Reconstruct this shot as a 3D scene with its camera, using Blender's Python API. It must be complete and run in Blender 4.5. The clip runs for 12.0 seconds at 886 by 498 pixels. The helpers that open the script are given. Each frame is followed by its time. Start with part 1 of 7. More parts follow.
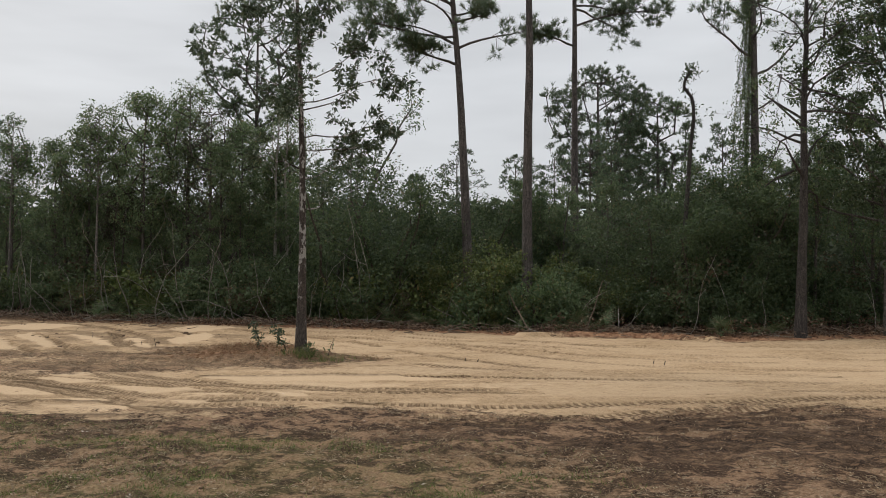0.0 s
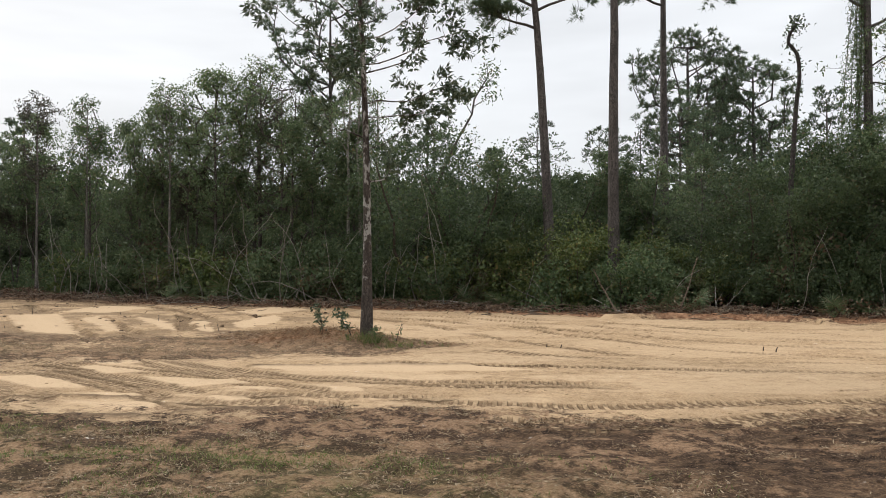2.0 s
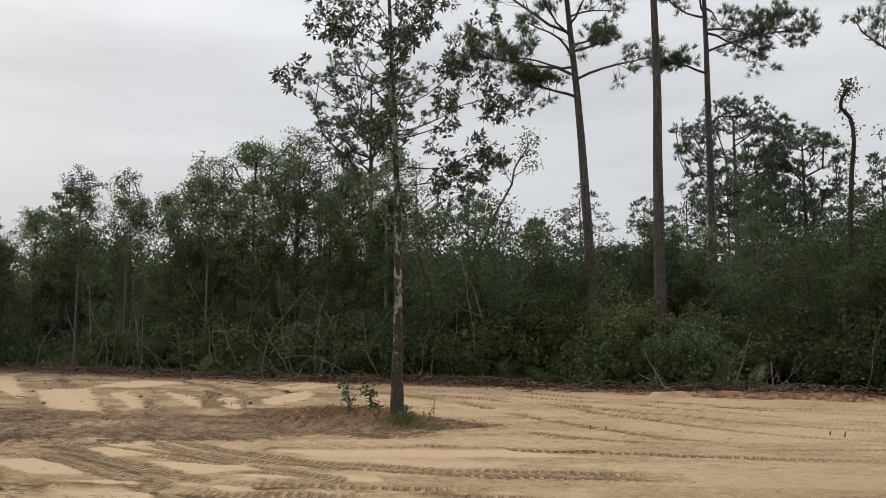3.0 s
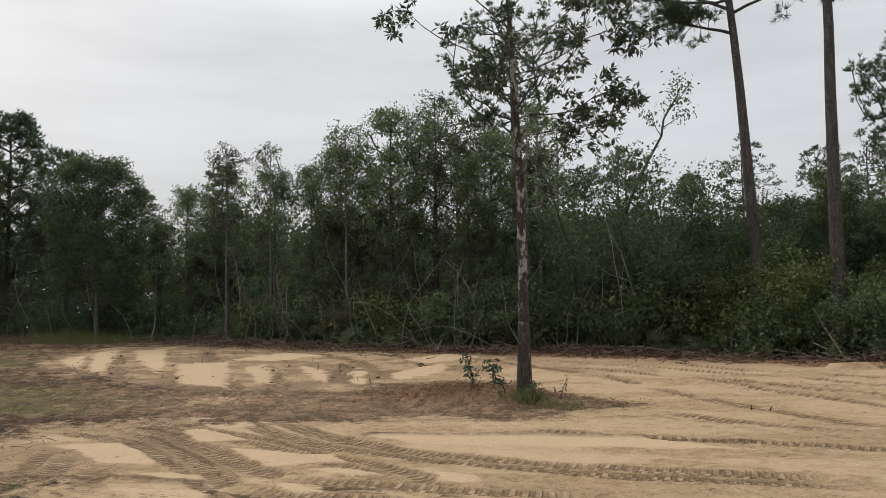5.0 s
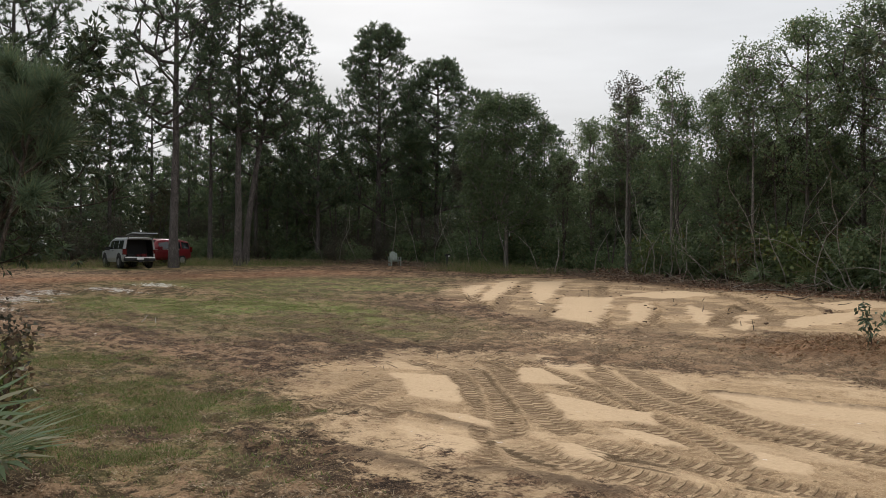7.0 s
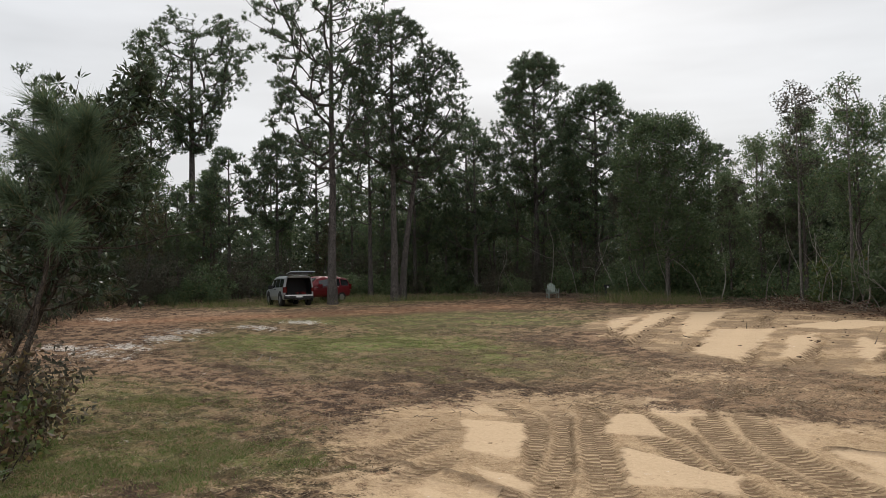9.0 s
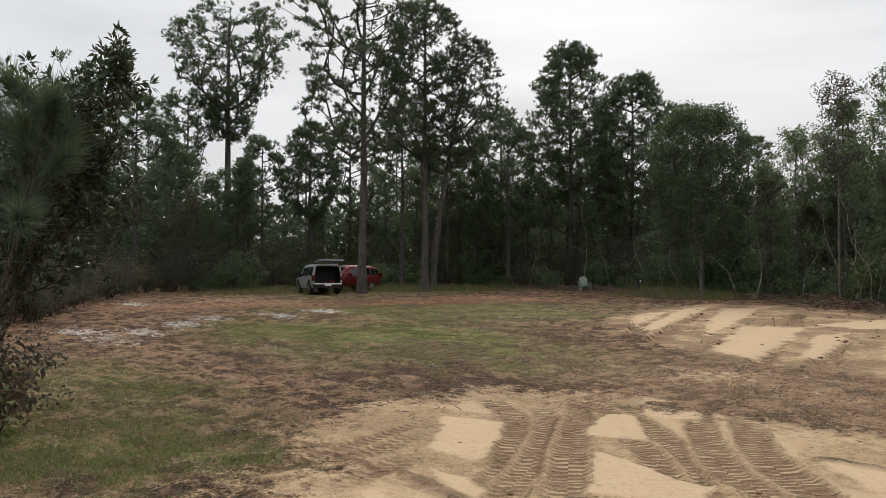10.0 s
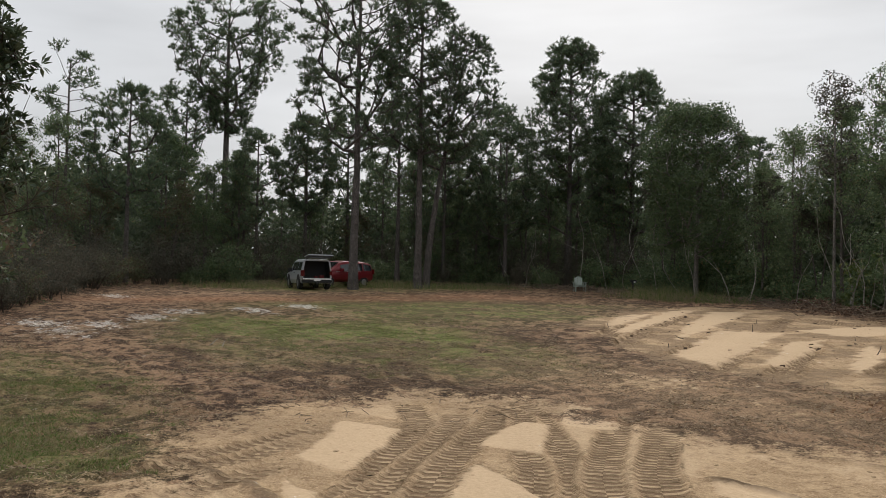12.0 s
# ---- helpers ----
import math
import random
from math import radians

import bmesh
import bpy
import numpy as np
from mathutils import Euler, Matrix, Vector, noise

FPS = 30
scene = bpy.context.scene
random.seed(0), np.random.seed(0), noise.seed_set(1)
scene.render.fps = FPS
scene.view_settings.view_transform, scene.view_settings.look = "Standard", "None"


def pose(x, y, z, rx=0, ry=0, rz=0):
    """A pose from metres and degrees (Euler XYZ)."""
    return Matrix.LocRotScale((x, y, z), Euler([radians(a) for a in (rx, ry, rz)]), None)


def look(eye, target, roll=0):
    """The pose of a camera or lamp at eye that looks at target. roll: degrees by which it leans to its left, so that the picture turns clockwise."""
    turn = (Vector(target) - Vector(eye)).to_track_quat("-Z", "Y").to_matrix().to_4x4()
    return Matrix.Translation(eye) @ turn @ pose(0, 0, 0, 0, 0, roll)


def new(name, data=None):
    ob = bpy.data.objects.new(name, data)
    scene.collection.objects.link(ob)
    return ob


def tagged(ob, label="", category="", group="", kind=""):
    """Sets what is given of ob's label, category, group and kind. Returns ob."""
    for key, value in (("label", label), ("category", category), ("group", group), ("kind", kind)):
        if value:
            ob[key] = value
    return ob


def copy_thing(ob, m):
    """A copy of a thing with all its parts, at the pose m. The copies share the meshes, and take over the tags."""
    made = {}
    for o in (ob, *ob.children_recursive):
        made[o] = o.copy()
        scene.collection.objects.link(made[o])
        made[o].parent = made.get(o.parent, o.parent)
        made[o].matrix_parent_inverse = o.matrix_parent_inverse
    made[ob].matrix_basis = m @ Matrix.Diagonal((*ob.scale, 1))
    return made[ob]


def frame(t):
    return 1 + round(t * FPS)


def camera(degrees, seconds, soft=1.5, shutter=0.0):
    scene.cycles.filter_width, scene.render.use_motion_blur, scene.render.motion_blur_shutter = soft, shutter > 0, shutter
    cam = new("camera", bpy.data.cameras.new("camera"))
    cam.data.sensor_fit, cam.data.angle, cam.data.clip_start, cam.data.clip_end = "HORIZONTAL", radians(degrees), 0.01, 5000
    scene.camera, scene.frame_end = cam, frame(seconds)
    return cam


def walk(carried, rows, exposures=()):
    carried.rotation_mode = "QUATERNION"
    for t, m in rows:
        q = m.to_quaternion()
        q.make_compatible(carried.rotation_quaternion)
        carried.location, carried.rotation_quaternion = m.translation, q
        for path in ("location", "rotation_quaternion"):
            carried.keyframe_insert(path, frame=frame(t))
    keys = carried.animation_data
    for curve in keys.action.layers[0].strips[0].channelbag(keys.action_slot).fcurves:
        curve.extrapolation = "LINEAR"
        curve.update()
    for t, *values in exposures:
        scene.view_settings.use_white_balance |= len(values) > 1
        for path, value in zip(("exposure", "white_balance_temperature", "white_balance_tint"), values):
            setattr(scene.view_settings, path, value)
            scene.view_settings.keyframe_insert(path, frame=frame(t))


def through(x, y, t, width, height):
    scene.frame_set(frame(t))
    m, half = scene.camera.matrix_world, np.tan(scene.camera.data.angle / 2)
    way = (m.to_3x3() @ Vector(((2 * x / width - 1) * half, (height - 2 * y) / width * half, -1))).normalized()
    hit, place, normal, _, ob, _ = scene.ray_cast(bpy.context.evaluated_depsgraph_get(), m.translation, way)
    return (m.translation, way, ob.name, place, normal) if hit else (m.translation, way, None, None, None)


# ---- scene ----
cam = camera(54.7, 12.0, soft=0.5)
METRES, EYE, TILT, LEAN, TURN = 11.30, 1.65, 0.0, 0.0, 0.0
ROWS = [
    (0.0, 0.0, 0.0, 0.0, -0.01, 2.96, -0.24),
    (0.5, 0.0016, 0.0427, -0.0022, 0.37, 1.63, -0.24),
    (1.0, 0.0032, 0.089, -0.0009, 0.56, 0.53, -0.05),
    (1.5, 0.0068, 0.1331, -0.0024, 2.98, -0.39, -0.12),
    (2.0, 0.0078, 0.1773, -0.0019, 5.48, 1.62, 0.2),
    (2.5, 0.013, 0.227, -0.0008, 6.01, 5.25, 0.12),
    (3.0, 0.0175, 0.2698, 0.002, 8.46, 6.49, 0.09),
    (3.5, 0.013, 0.3257, 0.0025, 12.1, 6.15, 0.97),
    (5.5, 0.0464, 0.4976, 0.0037, 24.97, 3.17, 0.75),
    (6.0, 0.0495, 0.5415, 0.0025, 33.78, 1.62, 0.77),
    (6.5, 0.0581, 0.5838, 0.0025, 40.67, 0.82, 0.09),
    (7.0, 0.0673, 0.6214, 0.0048, 46.98, 0.25, -0.45),
    (7.5, 0.0608, 0.6616, 0.0055, 51.13, 0.31, 0.45),
    (9.5, 0.0588, 0.8243, 0.004, 60.66, 2.41, 0.36),
    (10.0, 0.0582, 0.8614, 0.0041, 61.72, 1.88, -0.08),
    (10.5, 0.0582, 0.8978, 0.005, 61.81, 2.4, -0.32),
    (11.0, 0.0717, 0.9289, 0.0026, 64.31, 2.85, -0.96),
    (11.5, 0.0689, 0.9608, 0.0017, 66.29, 2.03, -0.97),
    (12.0, 0.0626, 0.9867, 0.0051, 62.63, 1.7, -1.17),
]
EXPOSURES = [(0.0, 0.05), (1.0, 0.2), (1.5, 0.24), (2.0, 0.46), (2.5, 0.27), (3.5, -0.06), (5.5, 0.06), (6.5, 0.05), (7.5, 0.27), (9.5, 0.2), (10.5, 0.16), (11.5, 0.0), (12.0, 0.08)]
walk(cam, [(t, pose(0, 0, EYE, TILT, LEAN, TURN) @ pose(METRES * x, METRES * y, METRES * z, 90 + pitch, roll, yaw)) for t, x, y, z, yaw, pitch, roll in ROWS], EXPOSURES)

# ---- overcast sky with the sun behind cloud ----
SUN_AZ, SUN_EL = 54.0, 38.0          # degrees left of +y, degrees up
sun_dir = Vector((-math.sin(radians(SUN_AZ)) * math.cos(radians(SUN_EL)), math.cos(radians(SUN_AZ)) * math.cos(radians(SUN_EL)), math.sin(radians(SUN_EL))))
SKY_STRENGTH = 0.95


def link_all(nt, pairs):
    for a, b in pairs:
        nt.links.new(a, b)


def make_world():
    w = bpy.data.worlds.new("overcast_sky")
    w.use_nodes = True
    scene.world = w
    nt = w.node_tree
    nt.nodes.clear()
    N = nt.nodes.new
    out, bg = N("ShaderNodeOutputWorld"), N("ShaderNodeBackground")
    sky = N("ShaderNodeTexSky")
    sky.sky_type, sky.sun_disc = "NISHITA", False
    sky.sun_elevation, sky.sun_rotation = radians(SUN_EL), radians(-SUN_AZ)
    sky.air_density, sky.dust_density = 1.0, 4.0
    co = N("ShaderNodeTexCoord")
    sep = N("ShaderNodeSeparateXYZ")
    # brighter towards the zenith, as under any overcast
    lum = N("ShaderNodeMapRange")
    lum.inputs["From Min"].default_value, lum.inputs["From Max"].default_value = 0.0, 1.0
    lum.inputs["To Min"].default_value, lum.inputs["To Max"].default_value = 0.60, 1.25
    mp = N("ShaderNodeMapping")
    mp.inputs["Scale"].default_value = (1.7, 1.7, 9.0)
    no = N("ShaderNodeTexNoise")
    no.inputs["Scale"].default_value, no.inputs["Detail"].default_value, no.inputs["Roughness"].default_value = 1.3, 4.0, 0.5
    cl = N("ShaderNodeMapRange")
    cl.inputs["From Min"].default_value, cl.inputs["From Max"].default_value = 0.3, 0.7
    cl.inputs["To Min"].default_value, cl.inputs["To Max"].default_value = 0.80, 1.10
    dot = N("ShaderNodeVectorMath")
    dot.operation = "DOT_PRODUCT"
    dot.inputs[1].default_value = sun_dir
    pw = N("ShaderNodeMath")
    pw.operation = "POWER"
    pw.use_clamp = False
    mx0 = N("ShaderNodeMath")
    mx0.operation = "MAXIMUM"
    mx0.inputs[1].default_value = 0.0
    pw.inputs[1].default_value = 55.0
    gl = N("ShaderNodeMath")
    gl.operation = "MULTIPLY_ADD"
    gl.inputs[1].default_value, gl.inputs[2].default_value = 0.3, 1.0
    m1, m2 = N("ShaderNodeMath"), N("ShaderNodeMath")
    m1.operation = m2.operation = "MULTIPLY"
    tint = N("ShaderNodeVectorMath")
    tint.operation = "SCALE"
    tint.inputs[0].default_value = (0.97, 0.995, 1.03)
    mix = N("ShaderNodeMix")
    mix.data_type = "RGBA"
    mix.inputs[0].default_value = 0.93
    sc = N("ShaderNodeVectorMath")
    sc.operation = "SCALE"
    sc.inputs["Scale"].default_value = 0.12
    link_all(nt, [
        (co.outputs["Generated"], sep.inputs[0]), (sep.outputs["Z"], lum.inputs["Value"]),
        (co.outputs["Generated"], mp.inputs[0]), (mp.outputs[0], no.inputs["Vector"]), (no.outputs["Fac"], cl.inputs["Value"]),
        (co.outputs["Generated"], dot.inputs[0]), (dot.outputs["Value"], mx0.inputs[0]), (mx0.outputs[0], pw.inputs[0]), (pw.outputs[0], gl.inputs[0]),
        (lum.outputs[0], m1.inputs[0]), (cl.outputs[0], m1.inputs[1]), (m1.outputs[0], m2.inputs[0]), (gl.outputs[0], m2.inputs[1]),
        (m2.outputs[0], tint.inputs["Scale"]), (sky.outputs[0], sc.inputs[0]),
        (sc.outputs[0], mix.inputs[6]), (tint.outputs[0], mix.inputs[7]), (mix.outputs[2], bg.inputs["Color"]), (bg.outputs[0], out.inputs["Surface"])])
    bg.inputs["Strength"].default_value = SKY_STRENGTH


make_world()
sun = new("sun", bpy.data.lights.new("sun", "SUN"))
sun.data.energy, sun.data.angle, sun.data.color = 1.45, radians(16), (1.0, 0.95, 0.88)
sun.matrix_world = look(sun_dir * 60, (0, 0, 0))

# ---- materials ----


def shader(name, rough=0.8, spec=0.3):
    m = bpy.data.materials.new(name)
    m.use_nodes = True
    nt = m.node_tree
    p = nt.nodes["Principled BSDF"]
    p.inputs["Roughness"].default_value = rough
    p.inputs["Specular IOR Level"].default_value = spec
    return m, nt, p


def ramp(nt, fac, stops):
    r = nt.nodes.new("ShaderNodeValToRGB")
    e = r.color_ramp.elements
    while len(e) < len(stops):
        e.new(0.5)
    for k, (pos, col) in enumerate(stops):
        e[k].position, e[k].color = pos, (*col, 1)
    nt.links.new(fac, r.inputs[0])
    return r.outputs[0]


def noise_tex(nt, scale, detail=4.0, rough=0.6, vec=None, stretch=None):
    n = nt.nodes.new("ShaderNodeTexNoise")
    n.inputs["Scale"].default_value, n.inputs["Detail"].default_value, n.inputs["Roughness"].default_value = scale, detail, rough
    if vec is None:
        vec = nt.nodes.new("ShaderNodeTexCoord").outputs["Object"]
    if stretch:
        mp = nt.nodes.new("ShaderNodeMapping")
        mp.inputs["Scale"].default_value = stretch
        nt.links.new(vec, mp.inputs[0])
        vec = mp.outputs[0]
    nt.links.new(vec, n.inputs["Vector"])
    return n.outputs["Fac"]


def mixc(nt, fac, a, b, how="MIX"):
    m = nt.nodes.new("ShaderNodeMix")
    m.data_type, m.blend_type = "RGBA", how
    for sock, v in ((m.inputs[0], fac), (m.inputs[6], a), (m.inputs[7], b)):
        if isinstance(v, (int, float)):
            sock.default_value = v
        elif isinstance(v, tuple):
            sock.default_value = (*v, 1)
        else:
            nt.links.new(v, sock)
    return m.outputs[2]


def maths(nt, op, a, b=None, clamp=False):
    m = nt.nodes.new("ShaderNodeMath")
    m.operation, m.use_clamp = op, clamp
    for sock, v in zip(m.inputs, (a, b)):
        if v is None:
            continue
        if isinstance(v, (int, float)):
            sock.default_value = v
        else:
            nt.links.new(v, sock)
    return m.outputs[0]


def bump(nt, p, height, strength=0.5, dist=0.02):
    b = nt.nodes.new("ShaderNodeBump")
    b.inputs["Strength"].default_value, b.inputs["Distance"].default_value = strength, dist
    nt.links.new(height, b.inputs["Height"])
    nt.links.new(b.outputs[0], p.inputs["Normal"])


def leaf_material(name, stops, gloss=0.45, through=0.25, rand=0.35):
    """Leaves: colour varies from leaf to leaf and from plant to plant."""
    m, nt, p = shader(name, gloss + 0.02, 0.36)
    geo = nt.nodes.new("ShaderNodeNewGeometry")
    info = nt.nodes.new("ShaderNodeObjectInfo")
    col = ramp(nt, geo.outputs["Random Per Island"], stops)
    v = maths(nt, "MULTIPLY_ADD", info.outputs["Random"], rand)
    v.node.inputs[2].default_value = 1.0 - rand / 2
    hsv = nt.nodes.new("ShaderNodeHueSaturation")
    nt.links.new(col, hsv.inputs["Color"])
    nt.links.new(v, hsv.inputs["Value"])
    nt.links.new(hsv.outputs[0], p.inputs["Base Color"])
    tr = nt.nodes.new("ShaderNodeBsdfTranslucent")
    nt.links.new(hsv.outputs[0], tr.inputs["Color"])
    mx = nt.nodes.new("ShaderNodeMixShader")
    mx.inputs[0].default_value = through
    out = nt.nodes["Material Output"]
    link_all(nt, [(p.outputs[0], mx.inputs[1]), (tr.outputs[0], mx.inputs[2]), (mx.outputs[0], out.inputs["Surface"])])
    return m


LEAF_DARK = leaf_material("leaf_dark", [(0, (0.056, 0.086, 0.040)), (0.6, (0.098, 0.146, 0.064)), (0.9, (0.160, 0.208, 0.092)), (1, (0.213, 0.160, 0.080))], 0.42, 0.5)
LEAF_MID = leaf_material("leaf_mid", [(0, (0.074, 0.108, 0.050)), (0.6, (0.130, 0.178, 0.084)), (0.93, (0.205, 0.245, 0.125)), (1, (0.22, 0.17, 0.09))], 0.42, 0.5)
LEAF_LIGHT = leaf_material("leaf_light", [(0, (0.060, 0.085, 0.025)), (0.6, (0.105, 0.135, 0.036)), (0.9, (0.15, 0.17, 0.055)), (1, (0.19, 0.14, 0.05))])
LEAF_GREY = leaf_material("leaf_grey", [(0, (0.050, 0.051, 0.036)), (0.6, (0.082, 0.080, 0.056)), (1, (0.130, 0.104, 0.074))], 0.75, 0.35)
LEAF_VINE = leaf_material("leaf_vine", [(0, (0.042, 0.064, 0.030)), (0.6, (0.074, 0.108, 0.047)), (0.95, (0.115, 0.150, 0.066)), (1, (0.150, 0.118, 0.066))], 0.45, 0.45)
LEAF_DEEP = leaf_material("leaf_deep", [(0, (0.046, 0.064, 0.036)), (0.7, (0.080, 0.104, 0.056)), (1, (0.11, 0.124, 0.066))], 0.6, 0.4)
LEAF_RUST = leaf_material("leaf_rust", [(0, (0.077, 0.050, 0.034)), (0.3, (0.132, 0.095, 0.060)), (0.6, (0.098, 0.128, 0.056)), (0.95, (0.12, 0.15, 0.07)), (1, (0.248, 0.142, 0.072))], 0.5, 0.45)
LEAF_BROWN = leaf_material("leaf_brown", [(0, (0.075, 0.050, 0.032)), (0.55, (0.140, 0.095, 0.056)), (0.8, (0.10, 0.11, 0.045)), (1, (0.26, 0.17, 0.075))], 0.6, 0.35)
LEAF_MAGNOLIA = leaf_material("leaf_magnolia", [(0, (0.036, 0.054, 0.030)), (0.6, (0.060, 0.090, 0.043)), (1, (0.108, 0.126, 0.072))], 0.35, 0.15)
NEEDLE = leaf_material("pine_needles", [(0, (0.060, 0.088, 0.053)), (0.6, (0.102, 0.146, 0.083)), (0.92, (0.155, 0.19, 0.10)), (1, (0.182, 0.135, 0.07))], 0.55, 0.45)
PALMETTO = leaf_material("palmetto_leaf", [(0, (0.07, 0.11, 0.04)), (0.7, (0.12, 0.16, 0.07)), (1, (0.20, 0.18, 0.10))], 0.4, 0.2)
GRASS = leaf_material("grass_blades", [(0, (0.070, 0.112, 0.022)), (0.4, (0.13, 0.175, 0.042)), (0.6, (0.20, 0.175, 0.08)), (1, (0.31, 0.25, 0.145))], 0.6, 0.3)
RED_STRAW = leaf_material("red_dead_grass", [(0, (0.10, 0.055, 0.030)), (0.5, (0.24, 0.145, 0.078)), (1, (0.42, 0.31, 0.19))], 0.8, 0.1)
STRAW = leaf_material("dry_straw", [(0, (0.13, 0.085, 0.05)), (0.5, (0.25, 0.18, 0.11)), (1, (0.38, 0.30, 0.20))], 0.75, 0.1)


def bark_material(name, dark, light, scale, patch=None, patch_at=0.62, rise=0.0):
    m, nt, p = shader(name, 0.9, 0.15)
    co = nt.nodes.new("ShaderNodeTexCoord").outputs["Object"]
    n1 = noise_tex(nt, scale, 6, 0.65, co, (1, 1, 0.28))
    vo = nt.nodes.new("ShaderNodeTexVoronoi")
    vo.feature = "DISTANCE_TO_EDGE"
    vo.inputs["Scale"].default_value = scale * 1.9
    mp = nt.nodes.new("ShaderNodeMapping")
    mp.inputs["Scale"].default_value = (1, 1, 0.30)
    warp = nt.nodes.new("ShaderNodeTexNoise")
    warp.inputs["Scale"].default_value, warp.inputs["Detail"].default_value = scale * 1.4, 3.0
    push = nt.nodes.new("ShaderNodeVectorMath")
    push.operation = "MULTIPLY_ADD"
    push.inputs[1].default_value = (0.9 / scale, 0.9 / scale, 0.9 / scale)
    link_all(nt, [(co, mp.inputs[0]), (co, warp.inputs["Vector"]), (warp.outputs["Color"], push.inputs[0]), (mp.outputs[0], push.inputs[2]), (push.outputs[0], vo.inputs["Vector"])])
    crack = maths(nt, "MULTIPLY", vo.outputs["Distance"], 7.0, True)
    n2 = noise_tex(nt, scale * 0.35, 4, 0.6, co, (1, 1, 0.4))
    col = mixc(nt, ramp(nt, n1, [(0.32, (0, 0, 0)), (0.68, (1, 1, 1))]), dark, light)
    col = mixc(nt, maths(nt, "MULTIPLY", ramp(nt, n2, [(0.45, (0, 0, 0)), (0.65, (1, 1, 1))]), 0.5), col, tuple(c * 0.7 for c in dark))
    col = mixc(nt, crack, tuple(c * 0.55 for c in dark), col)
    if patch:
        # lichen grows thicker higher up the stem
        sep = nt.nodes.new("ShaderNodeSeparateXYZ")
        nt.links.new(co, sep.inputs[0])
        high = maths(nt, "MULTIPLY", maths(nt, "ADD", sep.outputs["Z"], -1.0, True), rise)
        blotch = ramp(nt, maths(nt, "ADD", noise_tex(nt, 6.0, 4, 0.65, co, (1, 1, 0.6)), high), [(patch_at, (0, 0, 0)), (patch_at + 0.05, (1, 1, 1))])
        col = mixc(nt, blotch, col, patch)
    nt.links.new(col, p.inputs["Base Color"])
    h = maths(nt, "ADD", crack, n1)
    bump(nt, p, h, 0.8, 0.02)
    return m


BARK_PINE = bark_material("pine_bark", (0.082, 0.072, 0.066), (0.195, 0.170, 0.154), 9)
BARK_FAR = bark_material("grey_bark", (0.085, 0.074, 0.064), (0.21, 0.182, 0.158), 9)
BARK_BAY = bark_material("lichen_bark", (0.060, 0.048, 0.040), (0.165, 0.138, 0.118), 18, (0.36, 0.34, 0.31), 0.60, 0.09)
BARK_PALE = bark_material("pale_stem_bark", (0.25, 0.225, 0.19), (0.50, 0.465, 0.405), 18)
BARK_TWIG = bark_material("twig_bark", (0.07, 0.056, 0.045), (0.15, 0.12, 0.095), 16)
BARK_GUM = bark_material("gum_bark", (0.14, 0.125, 0.11), (0.30, 0.27, 0.24), 12)
BARK_OAK = bark_material("oak_bark", (0.052, 0.046, 0.042), (0.135, 0.118, 0.106), 14)
DEADWOOD = bark_material("dead_wood", (0.17, 0.12, 0.085), (0.40, 0.32, 0.24), 16)


